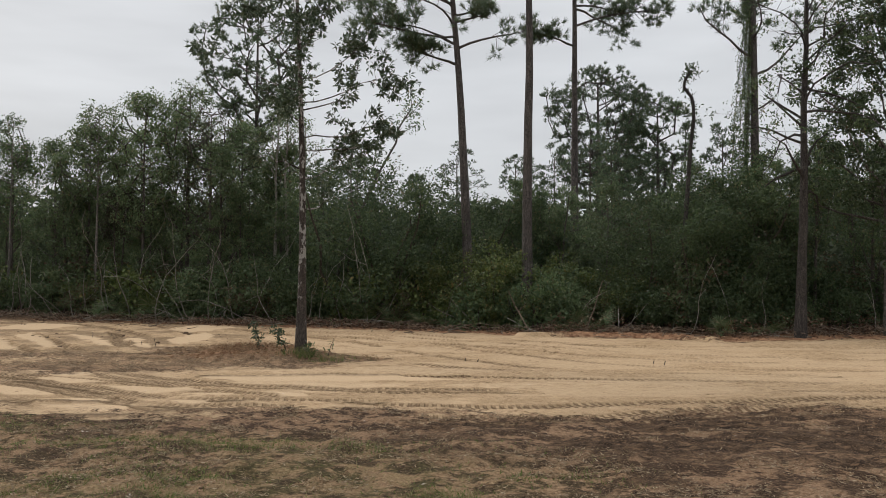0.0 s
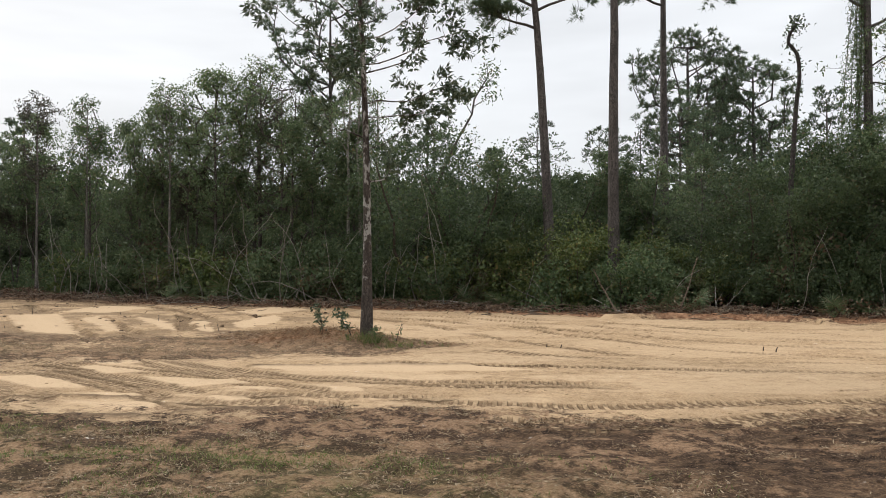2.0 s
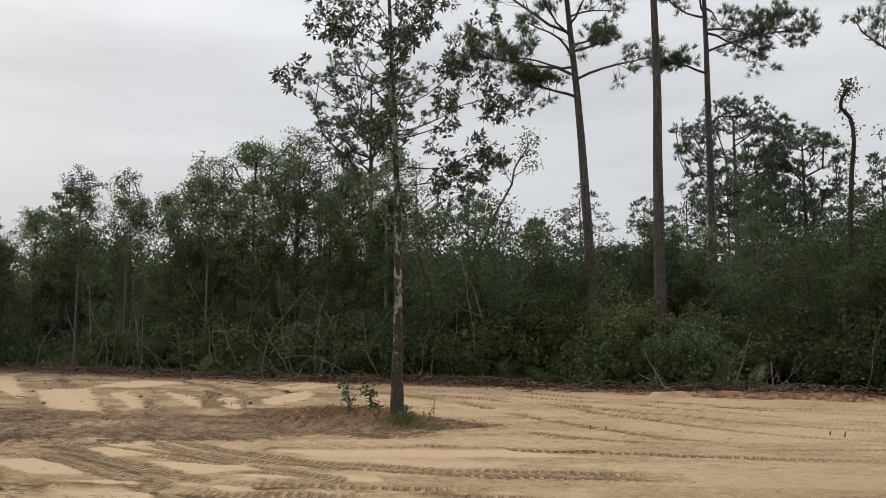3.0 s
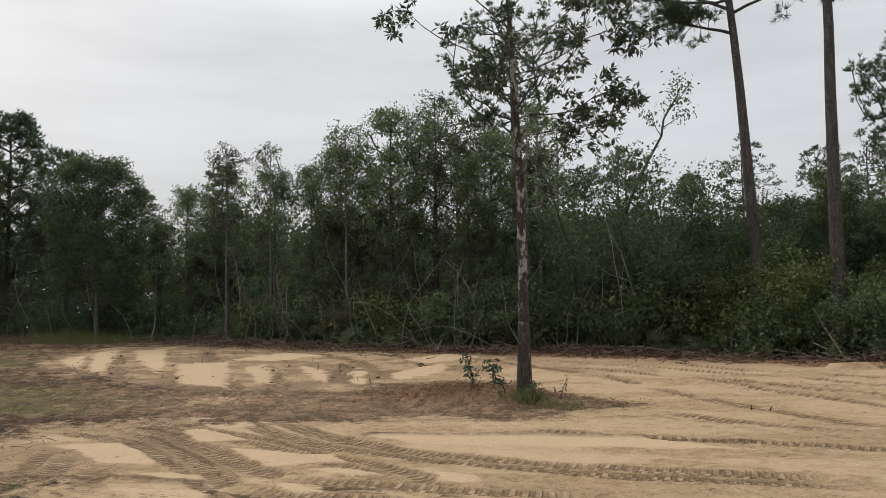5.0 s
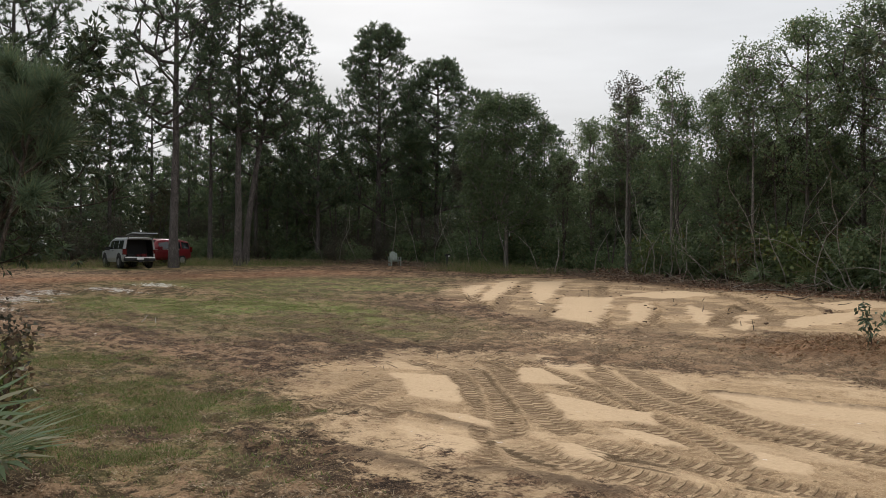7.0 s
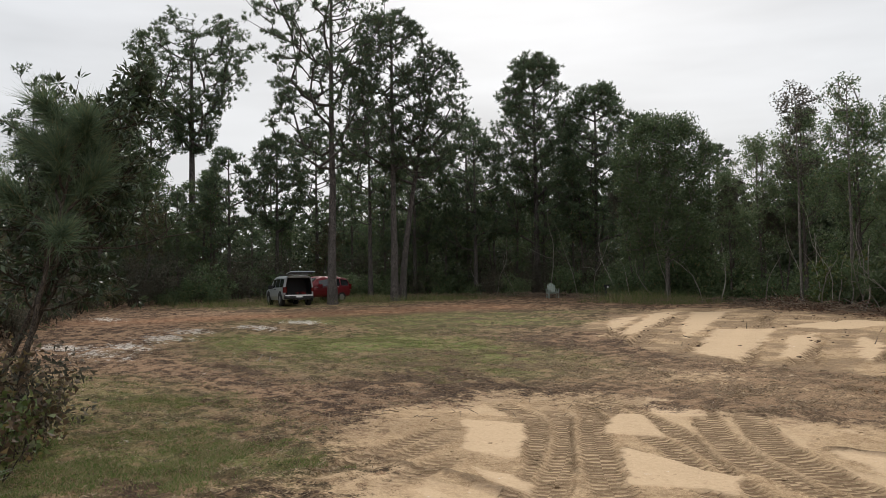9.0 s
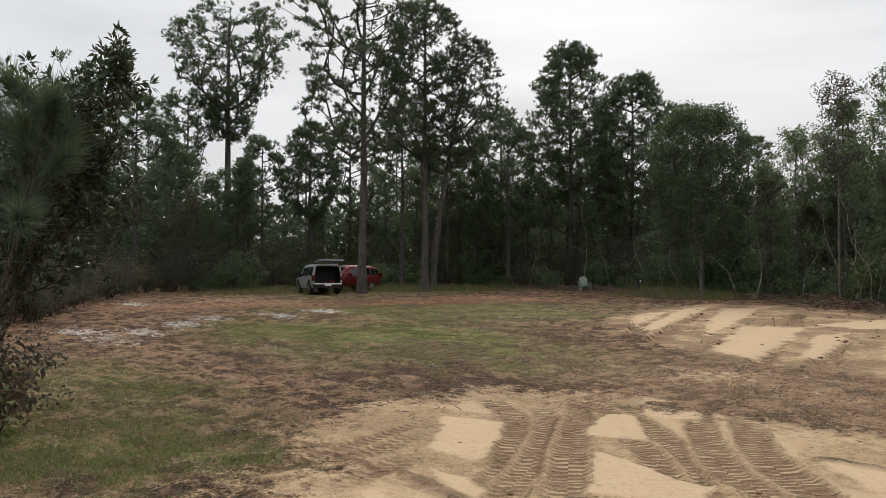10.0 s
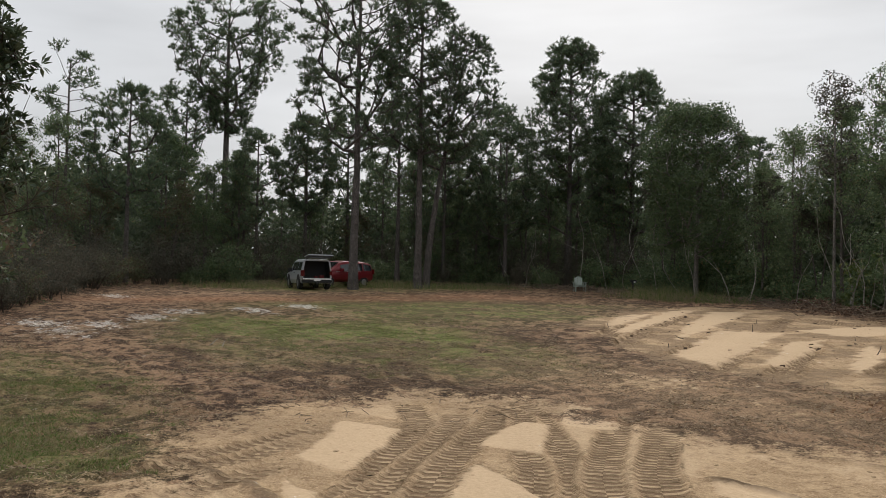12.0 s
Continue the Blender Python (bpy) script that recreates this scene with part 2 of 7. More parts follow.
def ground_material():
    m, nt, p = shader("clearing_ground", 0.95, 0.08)
    co = nt.nodes.new("ShaderNodeTexCoord").outputs["Object"]

    def attr(name):
        a = nt.nodes.new("ShaderNodeAttribute")
        a.attribute_name = name
        return a.outputs["Fac"]

    fine = noise_tex(nt, 24, 5, 0.72, co)
    mid = noise_tex(nt, 4.2, 6, 0.70, co)
    big = noise_tex(nt, 0.9, 5, 0.62, co)
    sharp = lambda v, lo, hi: ramp(nt, v, [(lo, (0, 0, 0)), (hi, (1, 1, 1))])
    # long scrape marks that swing round with the clearing
    sep = nt.nodes.new("ShaderNodeSeparateXYZ")
    nt.links.new(co, sep.inputs[0])
    swing = maths(nt, "MULTIPLY", maths(nt, "POWER", maths(nt, "ABSOLUTE", maths(nt, "ADD", sep.outputs["X"], -9.0)), 2.0), 0.03)
    comb = nt.nodes.new("ShaderNodeCombineXYZ")
    link_all(nt, [(maths(nt, "MULTIPLY", sep.outputs["X"], 0.22), comb.inputs[0]), (maths(nt, "SUBTRACT", sep.outputs["Y"], swing), comb.inputs[1])])
    streak = noise_tex(nt, 3.0, 4, 0.62, comb.outputs[0])
    clean = ramp(nt, maths(nt, "ADD", attr("clean"), maths(nt, "ADD", maths(nt, "MULTIPLY", maths(nt, "SUBTRACT", fine, 0.5), 0.5), maths(nt, "MULTIPLY", maths(nt, "SUBTRACT", mid, 0.5), 0.5))), [(0.40, (0, 0, 0)), (0.56, (1, 1, 1))])
    # bare sand: pale and dry where undisturbed, yellower and damper where driven over
    grit = noise_tex(nt, 42, 4, 0.8, co)
    sand_clean = mixc(nt, sharp(fine, 0.3, 0.7), (0.49, 0.348, 0.212), (0.60, 0.435, 0.278))
    sand_worn = mixc(nt, sharp(mid, 0.40, 0.60), (0.34, 0.222, 0.124), (0.52, 0.363, 0.214))
    sand_worn = mixc(nt, maths(nt, "MULTIPLY", sharp(fine, 0.42, 0.62), 0.5), sand_worn, (0.52, 0.37, 0.22))
    speck = maths(nt, "MULTIPLY", sharp(noise_tex(nt, 11, 4, 0.75, co), 0.60, 0.70), maths(nt, "SUBTRACT", 0.55, maths(nt, "MULTIPLY", clean, 0.4)))
    sand_worn = mixc(nt, speck, sand_worn, (0.18, 0.11, 0.06))
    sand_worn = mixc(nt, maths(nt, "MULTIPLY", sharp(grit, 0.53, 0.60), 0.7), sand_worn, (0.66, 0.48, 0.30))
    sand_worn = mixc(nt, maths(nt, "MULTIPLY", maths(nt, "SUBTRACT", 1.0, sharp(grit, 0.38, 0.43)), 0.6), sand_worn, (0.23, 0.145, 0.08))
    lumps = noise_tex(nt, 8.5, 5, 0.62, co)
    sand_worn = mixc(nt, maths(nt, "MULTIPLY", sharp(lumps, 0.55, 0.61), 0.45), sand_worn, (0.20, 0.125, 0.072))
    sand_clean = mixc(nt, maths(nt, "MULTIPLY", sharp(lumps, 0.63, 0.68), 0.5), sand_clean, (0.27, 0.175, 0.10))
    wornf = maths(nt, "MULTIPLY", maths(nt, "ADD", attr("worn"), maths(nt, "MULTIPLY", maths(nt, "SUBTRACT", streak, 0.5), 1.5), True), maths(nt, "SUBTRACT", 1.0, clean))
    sand = mixc(nt, wornf, sand_clean, sand_worn)
    # leaf litter, torn turf and dark soil
    clump = noise_tex(nt, 2.4, 6, 0.68, co)
    heap = maths(nt, "ADD", maths(nt, "MULTIPLY", clump, 0.7), maths(nt, "MULTIPLY", lumps, 0.3))
    heap = maths(nt, "ADD", heap, maths(nt, "MULTIPLY", maths(nt, "SUBTRACT", big, 0.5), 0.25))
    heap = maths(nt, "ADD", heap, maths(nt, "MULTIPLY", maths(nt, "SUBTRACT", streak, 0.5), 0.12))
    litter = mixc(nt, sharp(fine, 0.36, 0.64), (0.215, 0.126, 0.072), (0.40, 0.262, 0.163))
    soil = mixc(nt, sharp(fine, 0.38, 0.66), (0.030, 0.018, 0.012), (0.105, 0.064, 0.041))
    dirt = mixc(nt, sharp(heap, 0.468, 0.54), soil, litter)
    chips = noise_tex(nt, 30, 3, 0.6, co, (1.0, 2.2, 1.0))
    dirt = mixc(nt, maths(nt, "MULTIPLY", sharp(chips, 0.60, 0.65), 0.7), dirt, (0.48, 0.345, 0.22))
    black = mixc(nt, sharp(mid, 0.42, 0.62), (0.024, 0.015, 0.010), (0.100, 0.063, 0.038))
    black = mixc(nt, maths(nt, "MULTIPLY", sharp(grit, 0.55, 0.62), 0.7), black, (0.30, 0.20, 0.125))
    black = mixc(nt, maths(nt, "MULTIPLY", sharp(noise_tex(nt, 6.0, 5, 0.65, co), 0.54, 0.60), 0.6), black, (0.25, 0.155, 0.092))
    dirt = mixc(nt, maths(nt, "MULTIPLY", maths(nt, "SUBTRACT", 1.0, sharp(grit, 0.42, 0.47)), 0.5), dirt, (0.05, 0.031, 0.02))
    dirt = mixc(nt, attr("muck"), dirt, black)
    dirt = mixc(nt, maths(nt, "MULTIPLY", attr("dry"), maths(nt, "ADD", maths(nt, "MULTIPLY", sharp(grit, 0.42, 0.56), 0.5), 0.1)), dirt, (0.38, 0.26, 0.155))
    turf = mixc(nt, sharp(fine, 0.38, 0.62), (0.088, 0.108, 0.032), (0.225, 0.245, 0.075))
    turf_fac = sharp(mid, 0.40, 0.56)
    gfac = maths(nt, "MULTIPLY", attr("grass"), maths(nt, "ADD", maths(nt, "MULTIPLY", turf_fac, 0.75), 0.25), True)
    col = mixc(nt, gfac, dirt, turf)
    red = mixc(nt, sharp(mid, 0.4, 0.6), (0.15, 0.068, 0.036), (0.46, 0.26, 0.15))
    col = mixc(nt, maths(nt, "MULTIPLY", attr("rust"), maths(nt, "ADD", fine, 0.35), True), col, red)
    # a broken edge between sand and soil
    edge = maths(nt, "ADD", attr("sand"), maths(nt, "MULTIPLY", maths(nt, "SUBTRACT", mid, 0.5), 1.1))
    edge = maths(nt, "ADD", edge, maths(nt, "MULTIPLY", maths(nt, "SUBTRACT", fine, 0.5), 0.6))
    sfac = ramp(nt, edge, [(0.42, (0, 0, 0)), (0.58, (1, 1, 1))])
    col = mixc(nt, sfac, col, sand)
    white = ramp(nt, maths(nt, "ADD", attr("bleached"), maths(nt, "MULTIPLY", maths(nt, "SUBTRACT", mid, 0.5), 3.4)), [(0.55, (0, 0, 0)), (0.75, (1, 1, 1))])
    col = mixc(nt, maths(nt, "MULTIPLY", white, sharp(fine, 0.42, 0.56)), col, (0.74, 0.68, 0.60))
    damp = maths(nt, "MULTIPLY", attr("bank"), sharp(mid, 0.30, 0.55))
    ground_col = mixc(nt, damp, col, (0.085, 0.055, 0.036))
    # lug marks of tractor tyres along each rut
    s, d, k = attr("rut_along"), attr("rut_across"), attr("rut")
    ph = maths(nt, "ADD", maths(nt, "MULTIPLY", maths(nt, "ABSOLUTE", d), 3.0), maths(nt, "MULTIPLY", s, 49.0))
    ph = maths(nt, "ADD", ph, maths(nt, "MULTIPLY", maths(nt, "GREATER_THAN", d, 0.0), 2.6))
    ph = maths(nt, "ADD", ph, maths(nt, "MULTIPLY", maths(nt, "SUBTRACT", mid, 0.5), 0.9))
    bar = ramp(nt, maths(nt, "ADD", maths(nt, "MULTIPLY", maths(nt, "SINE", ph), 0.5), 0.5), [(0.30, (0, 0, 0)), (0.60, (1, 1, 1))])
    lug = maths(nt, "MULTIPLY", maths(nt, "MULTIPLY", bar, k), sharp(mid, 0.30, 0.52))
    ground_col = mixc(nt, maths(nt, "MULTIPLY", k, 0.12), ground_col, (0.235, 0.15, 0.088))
    # hollows get the lugs' shade in their colour besides damp sand; crests dry pale
    lug_shade = maths(nt, "MULTIPLY", maths(nt, "MULTIPLY", maths(nt, "SUBTRACT", 1.0, bar), k), 0.8)
    ground_col = mixc(nt, lug_shade, ground_col, (0.165, 0.104, 0.060))
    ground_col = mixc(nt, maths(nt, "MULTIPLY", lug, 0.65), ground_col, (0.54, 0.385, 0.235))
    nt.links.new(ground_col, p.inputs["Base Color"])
    clod = maths(nt, "MULTIPLY", maths(nt, "SUBTRACT", 1.12, maths(nt, "MULTIPLY", attr("smooth_sand"), 0.72)), maths(nt, "ADD", maths(nt, "MULTIPLY", mid, 1.6), maths(nt, "ADD", maths(nt, "MULTIPLY", fine, 0.7), maths(nt, "ADD", maths(nt, "MULTIPLY", grit, 0.2), maths(nt, "ADD", maths(nt, "MULTIPLY", lumps, 1.3), maths(nt, "MULTIPLY", clump, 0.8))))))
    hgt = maths(nt, "ADD", maths(nt, "ADD", maths(nt, "MULTIPLY", lug, 2.2), clod), maths(nt, "MULTIPLY", streak, 0.5))
    bump(nt, p, hgt, 1.0, 0.038)
    return m


GROUND = ground_material()


def plain(name, col, rough=0.5, metal=0.0, spec=0.4, vary=0.12, scale=6.0):
    m, nt, p = shader(name, rough, spec)
    p.inputs["Metallic"].default_value = metal
    n = noise_tex(nt, scale, 4, 0.6)
    a, b = tuple(c * (1 - vary) for c in col), tuple(min(1, c * (1 + vary)) for c in col)
    nt.links.new(mixc(nt, n, a, b), p.inputs["Base Color"])
    return m


PAINT_SILVER = plain("silver_car_paint", (0.44, 0.46, 0.48), 0.3, 0.4)
PAINT_RED = plain("red_car_paint", (0.15, 0.012, 0.016), 0.35, 0.1)
GLASS_DARK = plain("tinted_glass", (0.012, 0.014, 0.016), 0.06, 0.0, 0.6, 0.05)
RUBBER = plain("rubber", (0.018, 0.018, 0.018), 0.85)
TRIM_BLACK = plain("black_trim", (0.02, 0.02, 0.021), 0.6)
CHROME = plain("brushed_metal", (0.6, 0.6, 0.6), 0.3, 0.9)
RIM = plain("dull_alloy", (0.22, 0.22, 0.22), 0.5, 0.6)
LAMP_RED = plain("tail_lamp_plastic", (0.10, 0.008, 0.008), 0.2)
LAMP_WHITE = plain("headlamp_plastic", (0.75, 0.75, 0.72), 0.15)
PLASTIC_GREEN = plain("weathered_green_plastic", (0.27, 0.31, 0.27), 0.6)
CARGO_RED = plain("red_plastic", (0.16, 0.012, 0.012), 0.5)
WHITE_PAINT = plain("white_plastic", (0.75, 0.75, 0.73), 0.5)

# ---- mesh helpers ----


def arrays_mesh(name, V, groups, mat=None, smooth=False):
    """A mesh from a vertex array and arrays of faces with the same corner count each."""
    me = bpy.data.meshes.new(name)
    V = np.asarray(V, dtype=np.float32)
    groups = [np.asarray(g, dtype=np.int32) for g in groups if len(g)]
    me.vertices.add(len(V))
    me.vertices.foreach_set("co", V.ravel())
    loops = np.concatenate([g.ravel() for g in groups])
    totals = np.concatenate([np.full(len(g), g.shape[1], dtype=np.int32) for g in groups])
    starts = np.concatenate([[0], np.cumsum(totals)[:-1]]).astype(np.int32)
    me.loops.add(len(loops))
    me.loops.foreach_set("vertex_index", loops)
    me.polygons.add(len(totals))
    me.polygons.foreach_set("loop_start", starts)
    me.polygons.foreach_set("loop_total", totals)
    me.polygons.foreach_set("use_smooth", np.full(len(totals), smooth))
    me.update(calc_edges=True)
    me.validate()
    if mat:
        me.materials.append(mat)
    return me


class Wood:
    """Collects tapered tubes into one vertex and face list."""

    def __init__(self):
        self.v, self.f, self.n = [], [], 0

    def tube(self, path, radii, sides=6):
        P = np.asarray(path, dtype=float)
        T = np.gradient(P, axis=0)
        T /= np.linalg.norm(T, axis=1)[:, None] + 1e-9
        ref = np.array([1.0, 0.13, 0.0]) if abs(T[0][2]) > 0.7 else np.array([0.0, 0.1, 1.0])
        A = np.cross(T, ref)
        A /= np.linalg.norm(A, axis=1)[:, None] + 1e-9
        B = np.cross(T, A)
        ang = np.linspace(0, 2 * np.pi, sides, endpoint=False)
        ring = A[:, None, :] * np.cos(ang)[None, :, None] + B[:, None, :] * np.sin(ang)[None, :, None]
        V = P[:, None, :] + ring * np.asarray(radii)[:, None, None]
        k = len(P)
        idx = self.n + np.arange(k * sides).reshape(k, sides)
        nxt = np.roll(idx, -1, axis=1)
        self.f.append(np.stack([idx[:-1], nxt[:-1], nxt[1:], idx[1:]], axis=-1).reshape(-1, 4))
        self.v.append(V.reshape(-1, 3))
        self.n += k * sides

    def mesh(self, name, mat):
        return arrays_mesh(name, np.concatenate(self.v), [np.concatenate(self.f)], mat, True)


def unit(v):
    v = np.asarray(v, dtype=float)
    return v / (np.linalg.norm(v, axis=-1, keepdims=True) + 1e-9)


def leaves_mesh(name, C, D, length, width, mat, rng, fold=0.25, small=False, facing=None, loose=0.55):
    """One four-cornered, slightly folded leaf at each centre C, along D; small ones have three corners. facing: the way the upper sides look."""
    n = len(C)
    D = unit(D)
    if facing is None:
        S = unit(np.cross(D, rng.normal(size=(n, 3))))
    else:
        S = unit(np.cross(D, unit(facing) + rng.normal(size=(n, 3)) * loose))
    U = np.cross(S, D)
    L = (length * rng.uniform(0.65, 1.3, n))[:, None]
    W = (width * rng.uniform(0.7, 1.25, n))[:, None]
    if small:
        V = np.stack([C - S * W * 0.28, C + D * L * 0.5 + S * W * 0.62, C + D * L - S * W * 0.3], axis=1)
        return arrays_mesh(name, V.reshape(-1, 3), [np.arange(n * 3).reshape(n, 3)], mat)
    V = np.stack([C, C + D * L * 0.45 + S * W * 0.5 + U * W * fold, C + D * L, C + D * L * 0.45 - S * W * 0.5 + U * W * fold], axis=1)
    return arrays_mesh(name, V.reshape(-1, 3), [np.arange(n * 4).reshape(n, 4)], mat)


def needles_mesh(name, C, D, length, width, count, mat, rng, spread=1.0):
    """A tuft of thin needles at each centre C, fanned round D."""
    n = len(C)
    N = unit(unit(D)[:, None, :] + rng.normal(size=(n, count, 3)) * 0.62 * spread)
    S = unit(np.cross(N, rng.normal(size=(n, count, 3))))
    L = length * rng.uniform(0.7, 1.2, (n, count, 1))
    c = C[:, None, :] + rng.normal(size=(n, count, 3)) * 0.03
    V = np.stack([c - S * width * 0.5, c + S * width * 0.5, c + N * L], axis=2).reshape(-1, 3)
    return arrays_mesh(name, V, [np.arange(n * count * 3).reshape(-1, 3)], mat)


def limb(wood, rng, p, d, length, r, bend=0.25, lift=0.0, steps=4, sides=5, r_end=0.35):
    """A crooked limb; returns its path."""
    path, d = [np.array(p, dtype=float)], unit(d)
    for _ in range(steps):
        d = unit(d + rng.normal(size=3) * bend / steps ** 0.5 + np.array([0, 0, lift / steps]))
        path.append(path[-1] + d * length / steps)
    wood.tube(path, np.linspace(r, r * r_end, steps + 1), sides)
    return np.array(path), d


def part(name, data, parent, label="", mat=None):
    """Links a mesh or a bmesh as one mesh object under a thing or under a part."""
    if isinstance(data, bmesh.types.BMesh):
        me = bpy.data.meshes.new(name)
        data.to_mesh(me)
        data.free()
        data = me
    if mat:
        data.materials.clear()
        data.materials.append(mat)
    ob = new(name, data)
    ob.parent = parent
    if label:
        ob["label"] = label
    return ob


def thing(name, m, label, category, group=""):
    ob = new(name)
    ob.matrix_basis = m
    return tagged(ob, label, category, group)


def azim(a, up=0.0):
    return np.array([math.cos(a) * math.cos(up), math.sin(a) * math.cos(up), math.sin(up)])

# ---- lie of the land ----


def smooth01(x):
    x = np.clip(x, 0, 1)
    return x * x * (3 - 2 * x)


class Noise2:
    """Smooth value noise on a lattice, for arrays."""

    def __init__(self, seed):
        self.t = np.random.default_rng(seed).random((256, 256))

    def __call__(self, x, y):
        xi, yi = np.floor(x).astype(int), np.floor(y).astype(int)
        u, v = smooth01(x - xi), smooth01(y - yi)
        g = lambda a, b: self.t[a % 256, b % 256]
        return (g(xi, yi) * (1 - u) + g(xi + 1, yi) * u) * (1 - v) + (g(xi, yi + 1) * (1 - u) + g(xi + 1, yi + 1) * u) * v

    def fbm(self, x, y, octaves=4):
        tot, amp, s = 0, 0.5, 1.0
        for k in range(octaves):
            tot = tot + amp * self(x * s + 17.3 * k, y * s + 5.1 * k)
            amp, s = amp * 0.5, s * 2.03
        return tot


NZ = Noise2(4)


def lie(x, y):
    """Height of the land without its small relief."""
    x, y = np.asarray(x, dtype=float), np.asarray(y, dtype=float)
    u = np.clip(np.minimum(np.hypot(x + 2, y - 8), 60) - 13, 0, None)
    z = 0.022 * u * u / (u + 3)
    # hump of earth left round the lone tree
    q = np.hypot((x + 4.5) / 2.1, (y - 21.6) / 1.5)
    z = z + 0.30 * smooth01((1.25 - q) / 1.1)
    q2 = np.hypot((x + 7.2) / 2.4, (y - 21.9) / 1.8)
    return z + 0.06 * smooth01((1.2 - q2) / 1.1)


def on(x, y, dz=0.0):
    return float(lie(x, y)) + dz

# ---- ground ----
SAND = [(-10.6, 16.6), (-9.8, 14.3), (-8.1, 12.7), (-6.3, 11.8), (-4.6, 11.4), (-2.6, 12.0), (0.1, 11.8), (3.6, 12.3), (7.5, 13.3), (14, 15.8),
        (24, 20), (24, 27), (13, 27.8), (9, 27.6), (7, 29), (3.5, 29.9), (0.4, 31.6), (-4, 33.6), (-10, 35.8), (-16, 36.9), (-23, 38.9), (-27.5, 38.8),
        (-25.5, 33), (-22, 28.5), (-17, 25), (-12.6, 23), (-11, 22.8), (-8.4, 23.2), (-7.9, 24.4), (-6.5, 25), (-4, 24.0), (-1.2, 21.6),
        (-2.4, 19.6), (-5.7, 18.2), (-8.5, 17.7)]
# the mark of each wheel over the sand and soil
RUTS_FRONT = [
    [(-8.3, 14.55), (-7.66, 13.6), (-7.06, 12.67), (-6.6, 11.9)], [(-7.7, 14.1), (-7.1, 13.2), (-6.6, 12.3)], [(-6.9, 13.6), (-6.3, 12.9), (-5.9, 12.1)],
    [(-9.9, 16.1), (-9.2, 15.85), (-7.83, 15.3), (-6.41, 14.33), (-5.44, 13.55), (-4.5, 12.55), (-3.6, 11.6)], [(-9.0, 16.3), (-8.21, 15.95), (-6.95, 15.1), (-5.8, 14.1), (-4.8, 13.1), (-3.4, 12.0)],
    [(-9.2, 17.2), (-8.33, 16.62), (-7.05, 15.54), (-5.7, 14.45), (-4.45, 13.54), (-2.8, 12.6)], [(-9.6, 17.5), (-8.79, 17.33), (-7.01, 16.5), (-5.79, 15.81), (-4.78, 15.0), (-3.0, 13.72), (-2.0, 12.8)],
    [(-9.4, 17.0), (-8.4, 17.0), (-7.0, 16.1), (-5.6, 15.35), (-4.4, 14.5), (-2.9, 13.3)],
    [(-8.6, 18.9), (-8.26, 18.53), (-6.76, 17.14), (-5.66, 16.16), (-4.7, 15.45), (-3.4, 14.89), (-2.68, 14.55), (-1.22, 14.34), (1.6, 14.2)], [(-7.9, 18.9), (-6.3, 17.4), (-5.1, 16.3), (-4.1, 15.6), (-3.1, 15.15), (-1.4, 14.75), (1.4, 14.6)],
    [(-4.3, 13.3), (-3.2, 13.1), (-2.0, 13.1), (-0.8, 13.2)], [(-4.6, 12.9), (-3.3, 12.5), (-1.8, 12.6)],
]
RUTS_EDGE = [
    [(-1.8, 12.9), (-0.4, 12.7), (1.1, 12.7), (3.4, 13.1), (6, 13.5), (10, 14.6)], [(-0.8, 11.2), (0.9, 11.1), (3, 11.7), (4.9, 12.2), (9, 13.2)],
    [(-0.8, 11.7), (1.3, 11.6), (3.4, 12.3), (6, 12.9)], [(-3.0, 17.6), (0.5, 17.2), (3.9, 16.3), (7, 16.1), (12, 16.8)],
    [(-3.0, 15.0), (-1.96, 14.7), (0.16, 14.53), (1.6, 14.6)], [(3.4, 14.1), (5.2, 14.4), (7.5, 14.9), (11, 15.8)],
]
RUTS_EAST = [
    [(-5.3, 32.2), (1.6, 27.5), (6.1, 22.9), (12, 20.5)], [(-6.4, 31.2), (0.3, 26.3), (4.6, 22.0), (11, 19.2)], [(-3.2, 27.6), (0.5, 21.4), (3.5, 18.2), (9, 17.0)],
    [(-1, 27.4), (3.1, 21.4), (7.1, 18.9), (12, 18.2)], [(1.5, 29.0), (7, 24.6), (14, 22)], [(-1.0, 20.2), (2.6, 18.0), (8, 17.6)], [(-1.5, 31.0), (5, 26.6), (14, 24)],
]
RUTS_BACK = [
    [(-23.6, 31), (-20, 27.8), (-17, 25.0)], [(-22.9, 33.2), (-17.8, 27.0), (-15.3, 24.2)], [(-21.5, 37.2), (-14.5, 27.6), (-10.8, 22.6)], [(-17.7, 30.4), (-13.1, 23.8)],
    [(-14.3, 29.6), (-9.9, 23.3)], [(-12.4, 32.3), (-9.1, 24.6)], [(-20, 39), (-14, 34), (-10, 29), (-7.8, 25.2)], [(-16, 38), (-11, 33.5), (-7.5, 28)], [(-12, 37), (-7, 32), (-3.6, 28)], [(-26, 38), (-20, 36), (-13, 35.4)],
]
